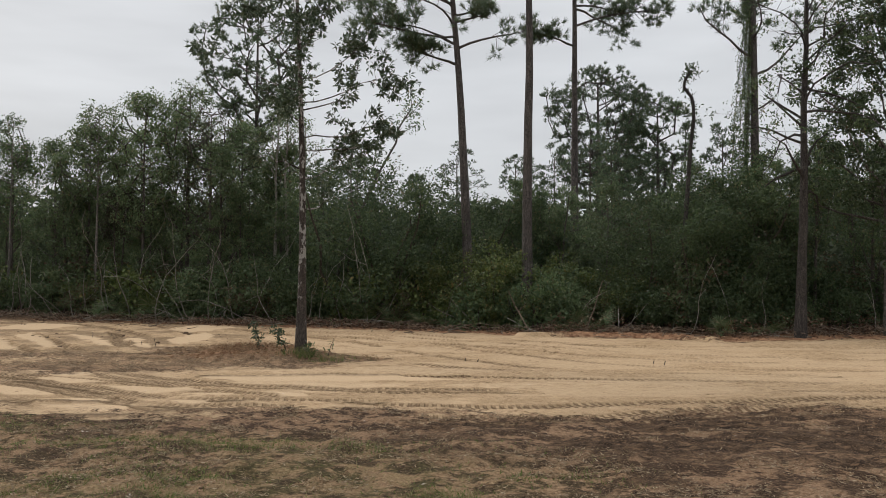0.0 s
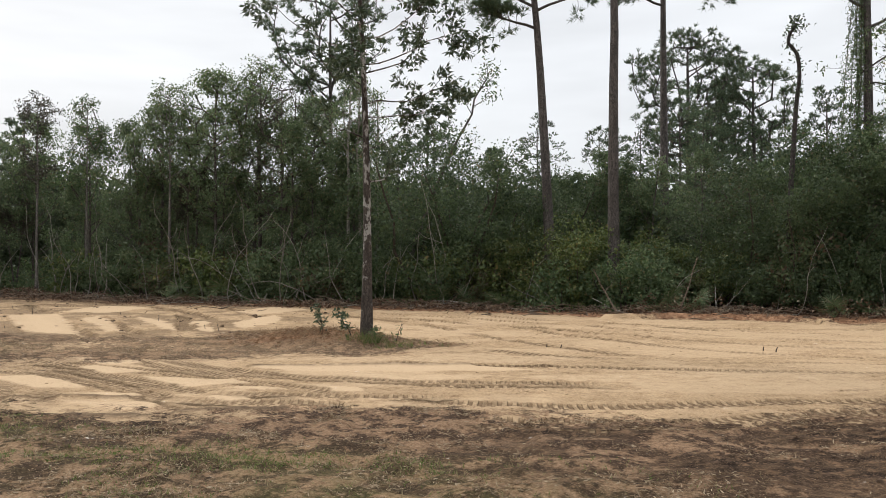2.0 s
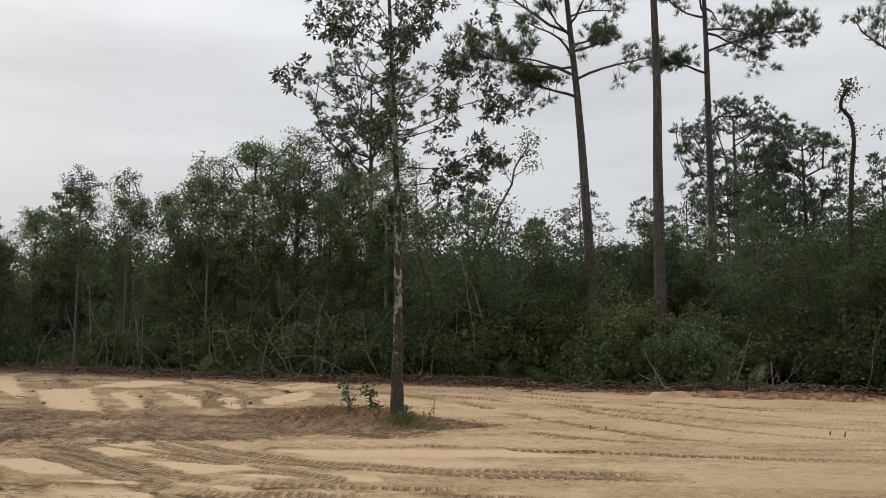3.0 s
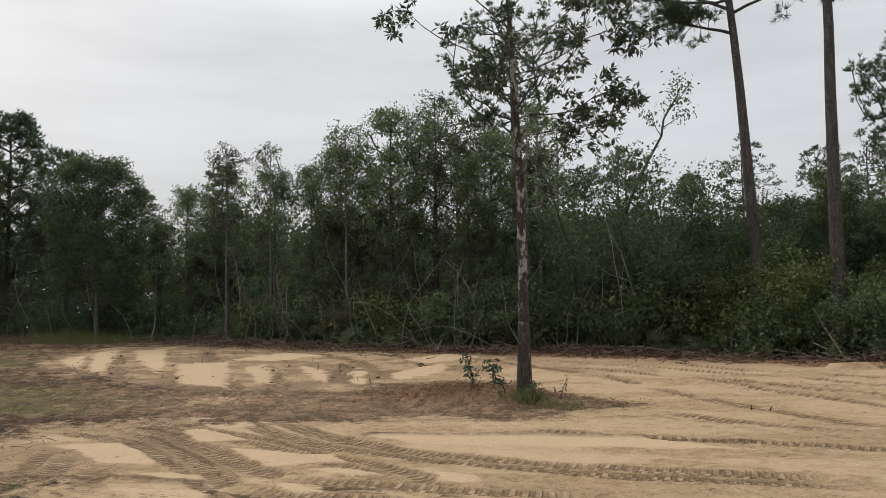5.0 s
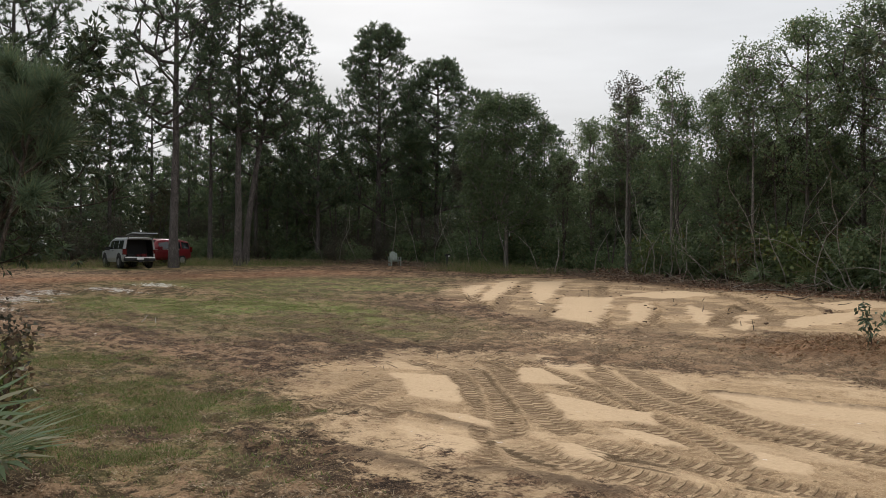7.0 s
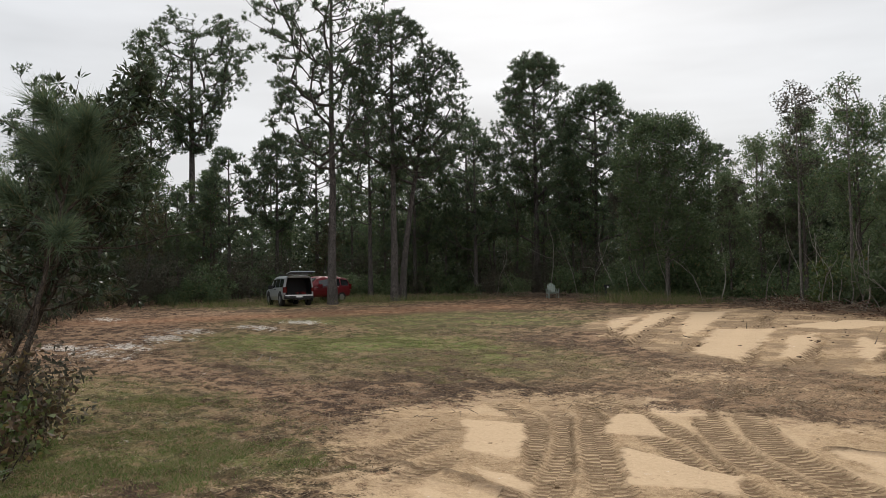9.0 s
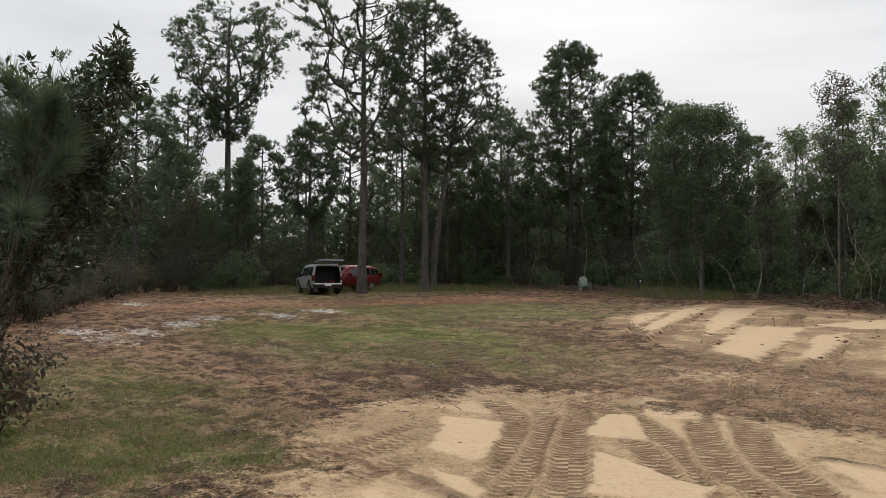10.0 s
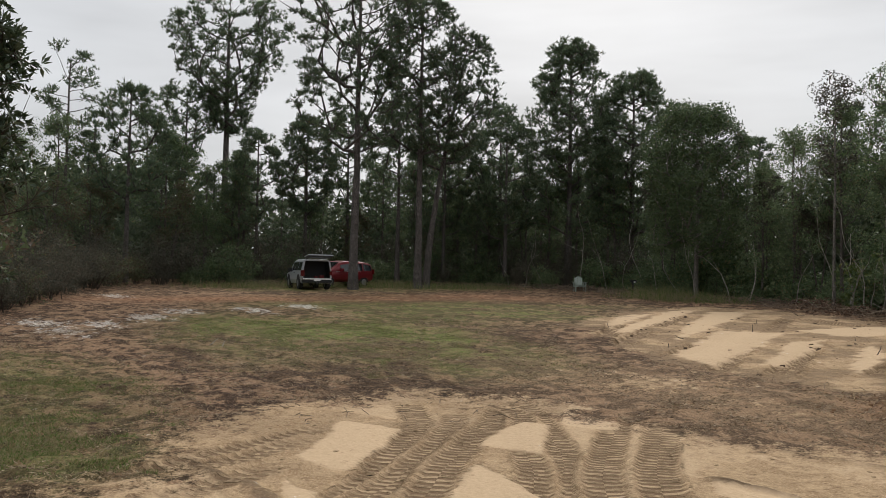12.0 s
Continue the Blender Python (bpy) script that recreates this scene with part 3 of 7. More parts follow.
# torn strips of dark soil: middle, half sizes, depth of colour
TORN = [(-9.8, 12.2, 1.3, 0.35, 0.9), (-13.6, 12.6, 1.6, 0.3, 0.8), (-16.5, 14.4, 1.8, 0.35, 0.8), (-19.5, 16.0, 1.8, 0.4, 0.7), (-10.6, 17.8, 1.2, 0.4, 0.7), (-15.6, 20.6, 1.4, 0.3, 0.8), (-7.0, 10.4, 1.0, 0.3, 0.9), (-1.0, 8.4, 0.5, 0.15, 0.9), (-2.6, 6.9, 0.4, 0.12, 0.8), (-12.6, 15.8, 1.5, 0.8, 0.9), (-14.2, 17.6, 1.6, 0.8, 0.8), (-13.2, 19.6, 1.6, 1.0, 0.6), (-17.6, 22.6, 1.2, 1.2, 0.8), (-11.2, 21.0, 1.5, 0.8, 0.5), (0.9, 10.9, 1.3, 0.4, 0.9), (3.8, 11.3, 1.8, 0.4, 1.0),
        (1.7, 9.4, 0.6, 0.25, 1.0), (2.7, 9.35, 0.5, 0.25, 1.0), (2.0, 7.6, 0.35, 0.2, 1.0), (0.1, 9.3, 0.5, 0.2, 0.9), (-4.1, 9.9, 0.4, 0.2, 0.8), (3.3, 7.6, 0.5, 0.3, 0.9), (4.2, 8.6, 0.7, 0.3, 0.9)]
# untouched scraps of clean sand between the ruts, by their corners
CLEAN_FRONT = [((-8.5, 14.7), (-7.7, 15.05), (-6.15, 13.8), (-6.9, 13.6)), ((-6.3, 13.3), (-5.2, 13.3), (-4.8, 12.98), (-5.7, 13.1)), ((-5.65, 12.45), (-4.75, 12.65), (-4.3, 12.15), (-4.75, 11.95)),
               ((-8.0, 16.75), (-7.6, 16.9), (-6.2, 15.85), (-6.75, 15.5)), ((-8.9, 18.15), (-8.1, 18.4), (-6.95, 17.3), (-7.65, 17.1)), ((-5.9, 14.95), (-4.45, 14.9), (-4.0, 14.35), (-4.78, 13.98)),
               ((-4.05, 13.0), (-3.58, 12.95), (-3.45, 12.72), (-3.8, 12.66)), ((-4.15, 13.85), (-3.85, 13.9), (-3.2, 13.62), (-3.5, 13.42)), ((-2.7, 13.85), (-2.2, 13.85), (-2.1, 13.5), (-2.5, 13.45)),
               ((-4.7, 16.5), (-1.4, 17.5), (0.5, 16.6), (-3.9, 15.95))]
CLEAN_FAR = [((-6.4, 17.6), (-1.0, 19.6), (3.0, 18.6), (-0.5, 17.7)), ((-3.4, 15.6), (3, 16.2), (5, 15.3), (-1.5, 14.95))]
CLEAN_BACK = [((-24.2, 31.2), (-24.1, 32.8), (-19.2, 27.0), (-20.8, 28.0)), ((-24.4, 33.5), (-25.6, 36.6), (-17.5, 26.2), (-18.3, 26.4)), ((-24.4, 36.0), (-23.8, 37.6), (-15.5, 26.1), (-18.3, 28.9)),
              ((-17.2, 29.3), (-16.4, 31.2), (-11.5, 23.4), (-13.4, 23.9)), ((-14.2, 28.7), (-14.3, 29.9), (-10.7, 24.5), (-11.2, 24.3)), ((-13.1, 30.0), (-11.2, 28.2), (-9.3, 24.6), (-10.6, 26.1)),
              ((-10.4, 28.1), (-9.9, 28.2), (-8.3, 24.4), (-8.9, 25.0)), ((-8.7, 27.0), (-8.6, 31.1), (-7.5, 28.8), (-7.7, 25.3)), ((-17.0, 32.2), (-17.0, 36.0), (-14.3, 34.2), (-14.5, 31.2)), ((-10.5, 32.7), (-9.9, 35.8), (-8.0, 33.8), (-9.2, 31.5))]
# low banks of soil pushed up by a blade: line, half width, height, depth of colour
BANKS = [([(-7.2, 12.7), (-6.66, 12.78), (-6.25, 12.88), (-5.81, 12.98), (-4.96, 12.92)], 0.07, 0.03, 0.7), ([(-4.7, 16.55), (-3.2, 16.85), (-1.49, 17.21), (0.5, 17.3)], 0.05, 0.04, 0.75),
         ([(-5.0, 11.5), (-4.05, 11.5), (-3.83, 11.9), (-2.85, 12.05)], 0.14, 0.025, 0.8), ([(-6.3, 18.0), (-3.2, 18.9), (-0.6, 19.7)], 0.05, 0.03, 0.5),
         ([(2.9, 29.5), (4.95, 30.0), (6.5, 29.9), (7.7, 28.9), (8.65, 27.4)], 0.30, 0.15, 0.0)]


def side_of(poly, X, Y):
    """Signed distance to a polygon's edge, positive inside."""
    inside = np.zeros(X.shape, bool)
    dist = np.full(X.shape, 1e9)
    for (x0, y0), (x1, y1) in zip(poly, poly[1:] + poly[:1]):
        dx, dy = x1 - x0, y1 - y0
        t = np.clip(((X - x0) * dx + (Y - y0) * dy) / (dx * dx + dy * dy), 0, 1)
        dist = np.minimum(dist, np.hypot(X - x0 - t * dx, Y - y0 - t * dy))
        if dy:
            inside ^= ((y0 > Y) != (y1 > Y)) & (X < x0 + (Y - y0) * dx / dy)
    return np.where(inside, dist, -dist)


def curve_points(ctrl, step=0.5):
    """A smooth line through control points."""
    P = np.array(ctrl, dtype=float)
    P = np.vstack([2 * P[0] - P[1], P, 2 * P[-1] - P[-2]])
    out = []
    for k in range(1, len(P) - 2):
        n = max(2, int(np.linalg.norm(P[k + 1] - P[k]) / step))
        for t in np.linspace(0, 1, n, endpoint=False):
            out.append(0.5 * (2 * P[k] + (P[k + 1] - P[k - 1]) * t + (2 * P[k - 1] - 5 * P[k] + 4 * P[k + 1] - P[k + 2]) * t * t + (3 * P[k] - P[k - 1] - 3 * P[k + 1] + P[k + 2]) * t ** 3))
    out.append(P[-2])
    return np.array(out)


def ground_fields(X, Y, ruts=True):
    f = {}
    wob = NZ.fbm(X * 0.9 + 31, Y * 0.9) - 0.47
    sd = side_of(SAND, X, Y)
    mixed = 0.46 * np.exp(-((X + 9.5) / 4.5) ** 2 - ((Y - 20.6) / 2.2) ** 2) + 0.42 * np.exp(-((X + 9.2) / 1.9) ** 2 - ((Y - 13.4) / 1.5) ** 2)
    f["sand"] = np.clip(0.5 + (sd + wob * 2.2) / (2.0 + 1.4 * smooth01((-3.0 - X) / 3)), 0, 1)
    f["sand"] = np.clip(np.maximum(f["sand"], mixed + wob * 0.5 * (mixed > 0.05)), 0, 1)
    sand = smooth01((sd + 0.3) / 0.8)
    clean = np.zeros(X.shape)
    scraps = [(CLEAN_FRONT, 0.05, 0.10, 1.0), (CLEAN_FAR, 0.3, 0.5, 0.5), (CLEAN_BACK, 0.12, 0.22, 1.0)] if ruts else []
    frill = NZ.fbm(X * 2.3 + 7, Y * 2.3, 4) - 0.47
    for group, soft, ragged, weight in scraps:
        for quad in group:
            q = np.array(quad)
            box = (X > q[:, 0].min() - 1) & (X < q[:, 0].max() + 1) & (Y > q[:, 1].min() - 1) & (Y < q[:, 1].max() + 1)
            clean[box] = np.maximum(clean[box], weight * smooth01((side_of(list(quad), X[box], Y[box]) + 0.04 + frill[box] * 2.5 * ragged) / soft))
    rut, along, across = np.zeros(X.shape), np.zeros(X.shape), np.zeros(X.shape)
    near = np.full(X.shape, 0.33)
    flat = [arr.reshape(-1) for arr in (near, along, across, rut)]
    slip = (NZ.fbm(X * 0.8 + 15, Y * 0.8 + 4, 3) - 0.47) * 0.03
    for k, ctrl in enumerate(RUTS_EAST + RUTS_BACK + RUTS_EDGE + RUTS_FRONT if ruts else []):
        line = curve_points(ctrl)
        s0 = first = 0.37 * k
        last = first + np.hypot(*np.diff(line, axis=0).T).sum()
        margin = 0.07 if k >= len(RUTS_EAST + RUTS_BACK + RUTS_EDGE) else 0.22
        half = 0.15 + 0.02 * (k % 3) + (0.10 if len(RUTS_EAST) <= k < len(RUTS_EAST) + len(RUTS_BACK) else 0.0)
        for a, b in zip(line[:-1], line[1:]):
            seg = b - a
            ln = np.hypot(*seg)
            box = (np.abs(X - (a[0] + b[0]) / 2) < ln / 2 + 0.5) & (np.abs(Y - (a[1] + b[1]) / 2) < ln / 2 + 0.5)
            if box.any():
                x, y = X[box] - a[0], Y[box] - a[1]
                t = (x * seg[0] + y * seg[1]) / ln
                d = (x * -seg[1] + y * seg[0]) / ln
                ok = (t > -0.02) & (t < ln + 0.02) & (np.abs(d) < half + margin)
                ii = np.flatnonzero(box)[ok]
                flat[0][ii], flat[1][ii], flat[2][ii] = np.minimum(np.abs(d[ok]) + 0.27 - half, 0.329), s0 + t[ok] + slip.reshape(-1)[ii], d[ok]
                end = np.minimum(s0 + t[ok] - first, last - s0 - t[ok]) / 0.9
                flat[3][ii] = smooth01((half + 0.03 - np.abs(d[ok])) / 0.06) * smooth01(end)
            s0 += ln
    bank, bank_z = np.zeros(X.shape), np.zeros(X.shape)
    for ctrl, half, up, deep in BANKS if ruts else []:
        line = curve_points(ctrl, 0.3)
        for a, b in zip(line[:-1], line[1:]):
            seg = b - a
            t = np.clip(((X - a[0]) * seg[0] + (Y - a[1]) * seg[1]) / (seg @ seg), 0, 1)
            d = np.hypot(X - a[0] - t * seg[0], Y - a[1] - t * seg[1]) + frill * 0.25 * half / 0.1
            w = smooth01(1.4 - d / half)
            bank, bank_z = np.maximum(bank, deep * w), np.maximum(bank_z, up * w)
    fade = smooth01((NZ.fbm(X * 0.6, Y * 0.6 + 9) - 0.26) / 0.18)
    fade = fade * (1 - 0.55 * smooth01((X - 1.5) / 3) * smooth01((Y - 13.6) / 1.5))
    fade = np.maximum(fade, 0.85 * smooth01((1.0 - X) / 2) * smooth01((18.6 - Y) / 1.0))
    fade = np.maximum(fade, 0.95 * smooth01((13.9 - Y) / 0.6) * smooth01((X + 2.5) / 1.0))
    fade = fade * (1 - 0.95 * clean)
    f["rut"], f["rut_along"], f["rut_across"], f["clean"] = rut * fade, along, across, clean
    # trodden and churned sand against clean scraped patches
    churn = NZ.fbm(X * 0.5 + 3, Y * 0.9 + 40, 5)
    west = smooth01((0.5 - X) / 3.0)
    base = west * (0.12 + 0.75 * smooth01((churn - 0.46) / 0.08)) + (1 - west) * (0.42 + 0.5 * smooth01((churn - 0.42) / 0.14))
    base = np.maximum(base, 0.95 * smooth01((-5.5 - X) / 1.5) * smooth01((Y - 22) / 1.0))
    spill = smooth01((0.33 - near) / 0.05)
    f["worn"] = np.clip(np.maximum(base + smooth01((1.0 - sd) / 1.0) * 0.4 + 0.25 * west, 0.9 * spill * np.maximum(fade, 0.35 * west)), 0, 1)
    f["smooth_sand"] = np.clip(sand * (1 - 0.85 * f["worn"] * (1 - clean)), 0, 1)
    d = np.hypot((X - 5.6) / 6.8, (Y - 10.3 - 0.12 * (X - 4)) / 1.9)
    muck = smooth01((1.25 - d) / 0.8)
    d = np.hypot((X + 11.5) / 3.5, (Y - 16.6) / 1.4)
    muck = np.maximum(muck, 0.8 * smooth01((1.2 - d) / 0.7))
    d = np.hypot((X + 16.0) / 3.0, (Y - 19.0) / 1.8)
    muck = np.maximum(muck, 0.55 * smooth01((1.2 - d) / 0.7))
    d = np.hypot((X + 5.2) / 2.2, (Y - 11.2) / 0.7)
    muck = np.maximum(muck, 0.85 * smooth01((1.2 - d) / 0.7))
    for a, b, ra, rb, w in TORN:
        q = np.hypot((X - a) / ra, (Y - b) / rb)
        muck = np.maximum(muck, w * smooth01((1.3 - q) / 0.8))
    worked = smooth01((-5.5 - X) / 2.0) * (0.55 * smooth01((Y - 22) / 1.0) + 0.22 * smooth01((18.5 - Y) / 1.0)) + 0.16 * smooth01((X + 5.5) / 2.0) * smooth01((15.0 - Y) / 2.5)
    f["bank"] = np.maximum(bank, worked * (1 - clean) * smooth01((NZ.fbm(X * 0.9 + 2, Y * 0.9 + 55, 4) - 0.36) / 0.14))
    f["bank"] = np.maximum(f["bank"], 0.42 * f["rut"] * smooth01((Y - 22) / 1.0))
    f["dry"] = np.clip(np.exp(-((X + 8) / 6.5) ** 2 - ((Y - 20.6) / 2.6) ** 2) * 1.1, 0, 1)
    f["muck"] = np.clip(1.3 * muck * smooth01((NZ.fbm(X * 1.3 + 8, Y * 2.2) - 0.34) / 0.15), 0, 1)
    g = smooth01((NZ.fbm(X * 0.28 + 60, Y * 0.35 + 2) - 0.36) / 0.16)
    green = np.maximum.reduce([smooth01(1.5 - np.hypot((X + 20) / 7.0, (Y - 18.5) / 3.6)), smooth01(1.5 - np.hypot((X + 12) / 6.0, (Y - 10.5) / 2.2)),
                               0.36 * smooth01(1.5 - np.hypot((X + 2.6) / 3.4, (Y - 7.5) / 2.2)), 0.7 * smooth01(1.4 - np.hypot((X + 30) / 9, (Y - 27) / 8)),
                               0.9 * smooth01(1.3 - np.hypot((X + 47) / 5, (Y - 30) / 9))])
    near_bare = 1 - 0.45 * smooth01((Y - 5) / 1.0) * smooth01((X + 7) / 2.0)
    f["grass"] = np.clip(green * near_bare * (0.45 + 0.75 * g) * (1 - 0.85 * f["muck"]), 0, 1)
    away = np.hypot(X + 16, Y - 22)
    band = np.exp(-((np.hypot((X + 36.5) / 1.0, 0) - 0.10 * (Y - 24)) / 2.6) ** 2) * smooth01((Y - 11) / 4) * smooth01((38 - Y) / 5)
    edge = smooth01((3.2 + side_of(SAND, X, Y + 0)) / 2.0) * (1 - sand) * smooth01((Y - 24) / 3) * smooth01((X + 20) / 5)
    hump = smooth01(1.3 - np.hypot((X + 4.9) / 2.0, (Y - 21.7) / 1.2)) * 0.9
    f["rust"] = np.clip(np.maximum.reduce([band, edge, hump]), 0, 1)
    bl = np.maximum.reduce([np.exp(-((X - a) / 1.9) ** 2 - ((Y - b) / 0.8) ** 2) for a, b in ((-24.3, 13.8), (-25.3, 12.2), (-29, 16.6), (-29.3, 19.2), (-39, 15.6), (-26.5, 15.2), (-22.5, 12.6), (-31, 21.5))])
    f["bleached"] = bl * 0.85
    # relief
    z = lie(X, Y)
    z = z + (NZ.fbm(X * 0.35, Y * 0.35 + 70) - 0.47) * 0.12 * smooth01((60 - away) / 20)
    z = z + hump * (NZ.fbm(X * 3.1 + 4, Y * 3.1, 4) - 0.45) * 0.34
    rough = (1 - 0.8 * f["smooth_sand"])
    z = z + rough * (NZ.fbm(X * 2.2, Y * 2.2, 3) - 0.45) * 0.07
    z = z + hump * (NZ.fbm(X * 7.3 + 9, Y * 7.3, 3) - 0.45) * 0.16
    # torn turf and clods
    z = z + (1 - smooth01((f["sand"] - 0.35) / 0.3)) * (NZ.fbm(X * 3.6 + 21, Y * 3.6 + 8, 3) - 0.45) * 0.13 * smooth01((Y - 6.0) / 2.0)
    deep = 1 + 2.2 * smooth01((Y - 22) / 1.0)
    z = z - f["rut"] * 0.018 * deep + smooth01(1 - np.abs(near - 0.30) / 0.05) * 0.014 * deep * (near < 0.329) * fade + 0.016 * clean + bank_z
    return f, z


def axis(lo, hi, spans, grow=1.2):
    """Even steps over each span (from, to, step), then ever longer ones out to the horizon."""
    mid = np.concatenate([np.arange(a, b - st * 0.5, st) for a, b, st in spans])
    up, d = [spans[-1][1]], spans[-1][2]
    while up[-1] < hi:
        d *= grow
        up.append(up[-1] + d)
    down, d = [spans[0][0]], spans[0][2]
    while down[-1] > lo:
        d *= grow
        down.append(down[-1] - d)
    return np.array(down[:0:-1] + list(mid) + up)


def build_ground():
    xs = axis(-2500, 2500, [(-40, -27, 0.3), (-27, -10.2, 0.10), (-10.2, 0.5, 0.045), (0.5, 13, 0.13)])
    ys = axis(-2500, 2500, [(6, 10.8, 0.11), (10.8, 17.8, 0.045), (17.8, 22.5, 0.12), (22.5, 37, 0.10), (37, 42, 0.25)])
    X, Y = np.meshgrid(xs, ys, indexing="ij")
    f, Z = ground_fields(X, Y)
    n, m = X.shape
    idx = np.arange(n * m).reshape(n, m)
    quads = np.stack([idx[:-1, :-1], idx[1:, :-1], idx[1:, 1:], idx[:-1, 1:]], -1).reshape(-1, 4)
    me = arrays_mesh("ground", np.stack([X, Y, Z], -1).reshape(-1, 3), [quads], GROUND, True)
    for key, val in f.items():
        a = me.attributes.new(key, "FLOAT", "POINT")
        a.data.foreach_set("value", val.astype(np.float32).ravel())
    ob = new("ground", me)
    return tagged(ob, "cleared sandy ground with tyre ruts, litter and thin grass", "ground", kind="structure")


build_ground()

# ---- trees ----


def pine_meshes(rng, H, r, crown_from, spread, bend=(0, 0), branches=22, tips=5, flat=0.0, tuft=0.28, dense=8, bark=None, top_clump=1.0, blades=22, wide=0.024, extra=(), clump=0.44, rise=None):
    """Trunk, limbs and needle meshes of one pine, standing at the origin."""
    bark = bark or BARK_PINE
    k = 11
    ts = np.linspace(0, 1, k)
    wob = np.cumsum(rng.normal(size=(k, 2)) * 0.012 * H / k, axis=0)
    path = np.stack([bend[0] * ts ** 1.6 + wob[:, 0], bend[1] * ts ** 1.6 + wob[:, 1], ts * H], 1)
    rad = r * (1 - 0.72 * ts) + r * 0.35 * np.exp(-ts * 30)
    path[0, 2] = -0.3
    tr = Wood()
    tr.tube(path, rad, 10)
    li, C, D = Wood(), [], []
    heart = ts > crown_from - 0.15
    li.tube(path[heart], rad[heart] * 0.5, 4)
    at = lambda u: np.array([np.interp(u, ts, path[:, a]) for a in range(3)])
    jobs = [None] * branches + list(extra)
    for b, job in enumerate(jobs):
        u = crown_from + (1 - crown_from) * (b + rng.uniform(0, 1)) / branches
        u = min(u, 0.99)
        v = (u - crown_from) / (1 - crown_from)
        a = b * 2.4 + rng.uniform(-0.6, 0.6)
        shape = (1 - v) * (1 - flat) + flat * min(1.0, 0.35 + 1.1 * v) * (1.0 - 0.55 * max(0, v - 0.7) / 0.3)
        ln = spread * (0.25 + 0.85 * shape) * rng.uniform(0.6, 1.15)
        if flat < 0.6:
            ln *= 1 - 0.72 * max(0, v - 0.7) / 0.3
        up = radians(rng.uniform(-5, 25) + (40 - 26 * flat) * v)
        if rise is not None:
            up = radians(rise + rng.uniform(-14, 14) + 12 * v)
        if job:
            P, d = limb(li, rng, at(job[0] / H), np.array(job[1], float), job[2], r * 0.28, 0.3, job[4], 5, 5)
            ln = job[2]
        else:
            P, d = limb(li, rng, at(u), azim(a, up), ln, r * 0.22 * (1 - 0.5 * v) + 0.012, 0.35, rng.uniform(0.0, 0.5), 5, 5)
        for j in range(job[3] if job else tips):
            w = rng.uniform(0.4, 1.0)
            q = np.array([np.interp(w, np.linspace(0, 1, 6), P[:, a2]) for a2 in range(3)])
            dd = unit(d + rng.normal(size=3) * 0.7 + np.array([0, 0, 0.25]))
            P2, d2 = limb(li, rng, q, dd, ln * rng.uniform(0.18, 0.38), 0.016, 0.4, 0.4, 2, 3)
            for e in range(dense):
                o = unit(rng.normal(size=3)) * rng.uniform(0.3, 1) * clump * np.array([1, 1, 0.6])
                C.append(P2[-1] + o)
                D.append(o * 2.0 + d2 * 0.4 + np.array([0, 0, 0.45]))
        for e in range(dense):
            o = unit(rng.normal(size=3)) * rng.uniform(0.3, 1) * clump * np.array([1, 1, 0.6])
            C.append(P[-1] + o)
            D.append(o * 2.0 + d * 0.4 + np.array([0, 0, 0.45]))
    for e in range(int(10 * top_clump)):
        C.append(path[-1] + rng.normal(size=3) * np.array([0.2, 0.2, 0.4]) - np.array([0, 0, 0.3]))
        D.append(np.array([rng.normal() * 0.5, rng.normal() * 0.5, 1]))
    nd = needles_mesh("crown", np.array(C), np.array(D), tuft, wide, blades, NEEDLE, rng)
    return tr.mesh("trunk", bark), li.mesh("limbs", bark), nd


def pine(rng, x, y, H, r, crown_from, spread, label, name="pine_tree", group="pines of the wood", **kw):
    t = thing(name, pose(x, y, on(x, y)), label, "tree", group)
    a, b, c = pine_meshes(rng, H, r, crown_from, spread, **kw)
    part("trunk", a, t), part("branchwork", b, t), part("crown", c, t)
    return t


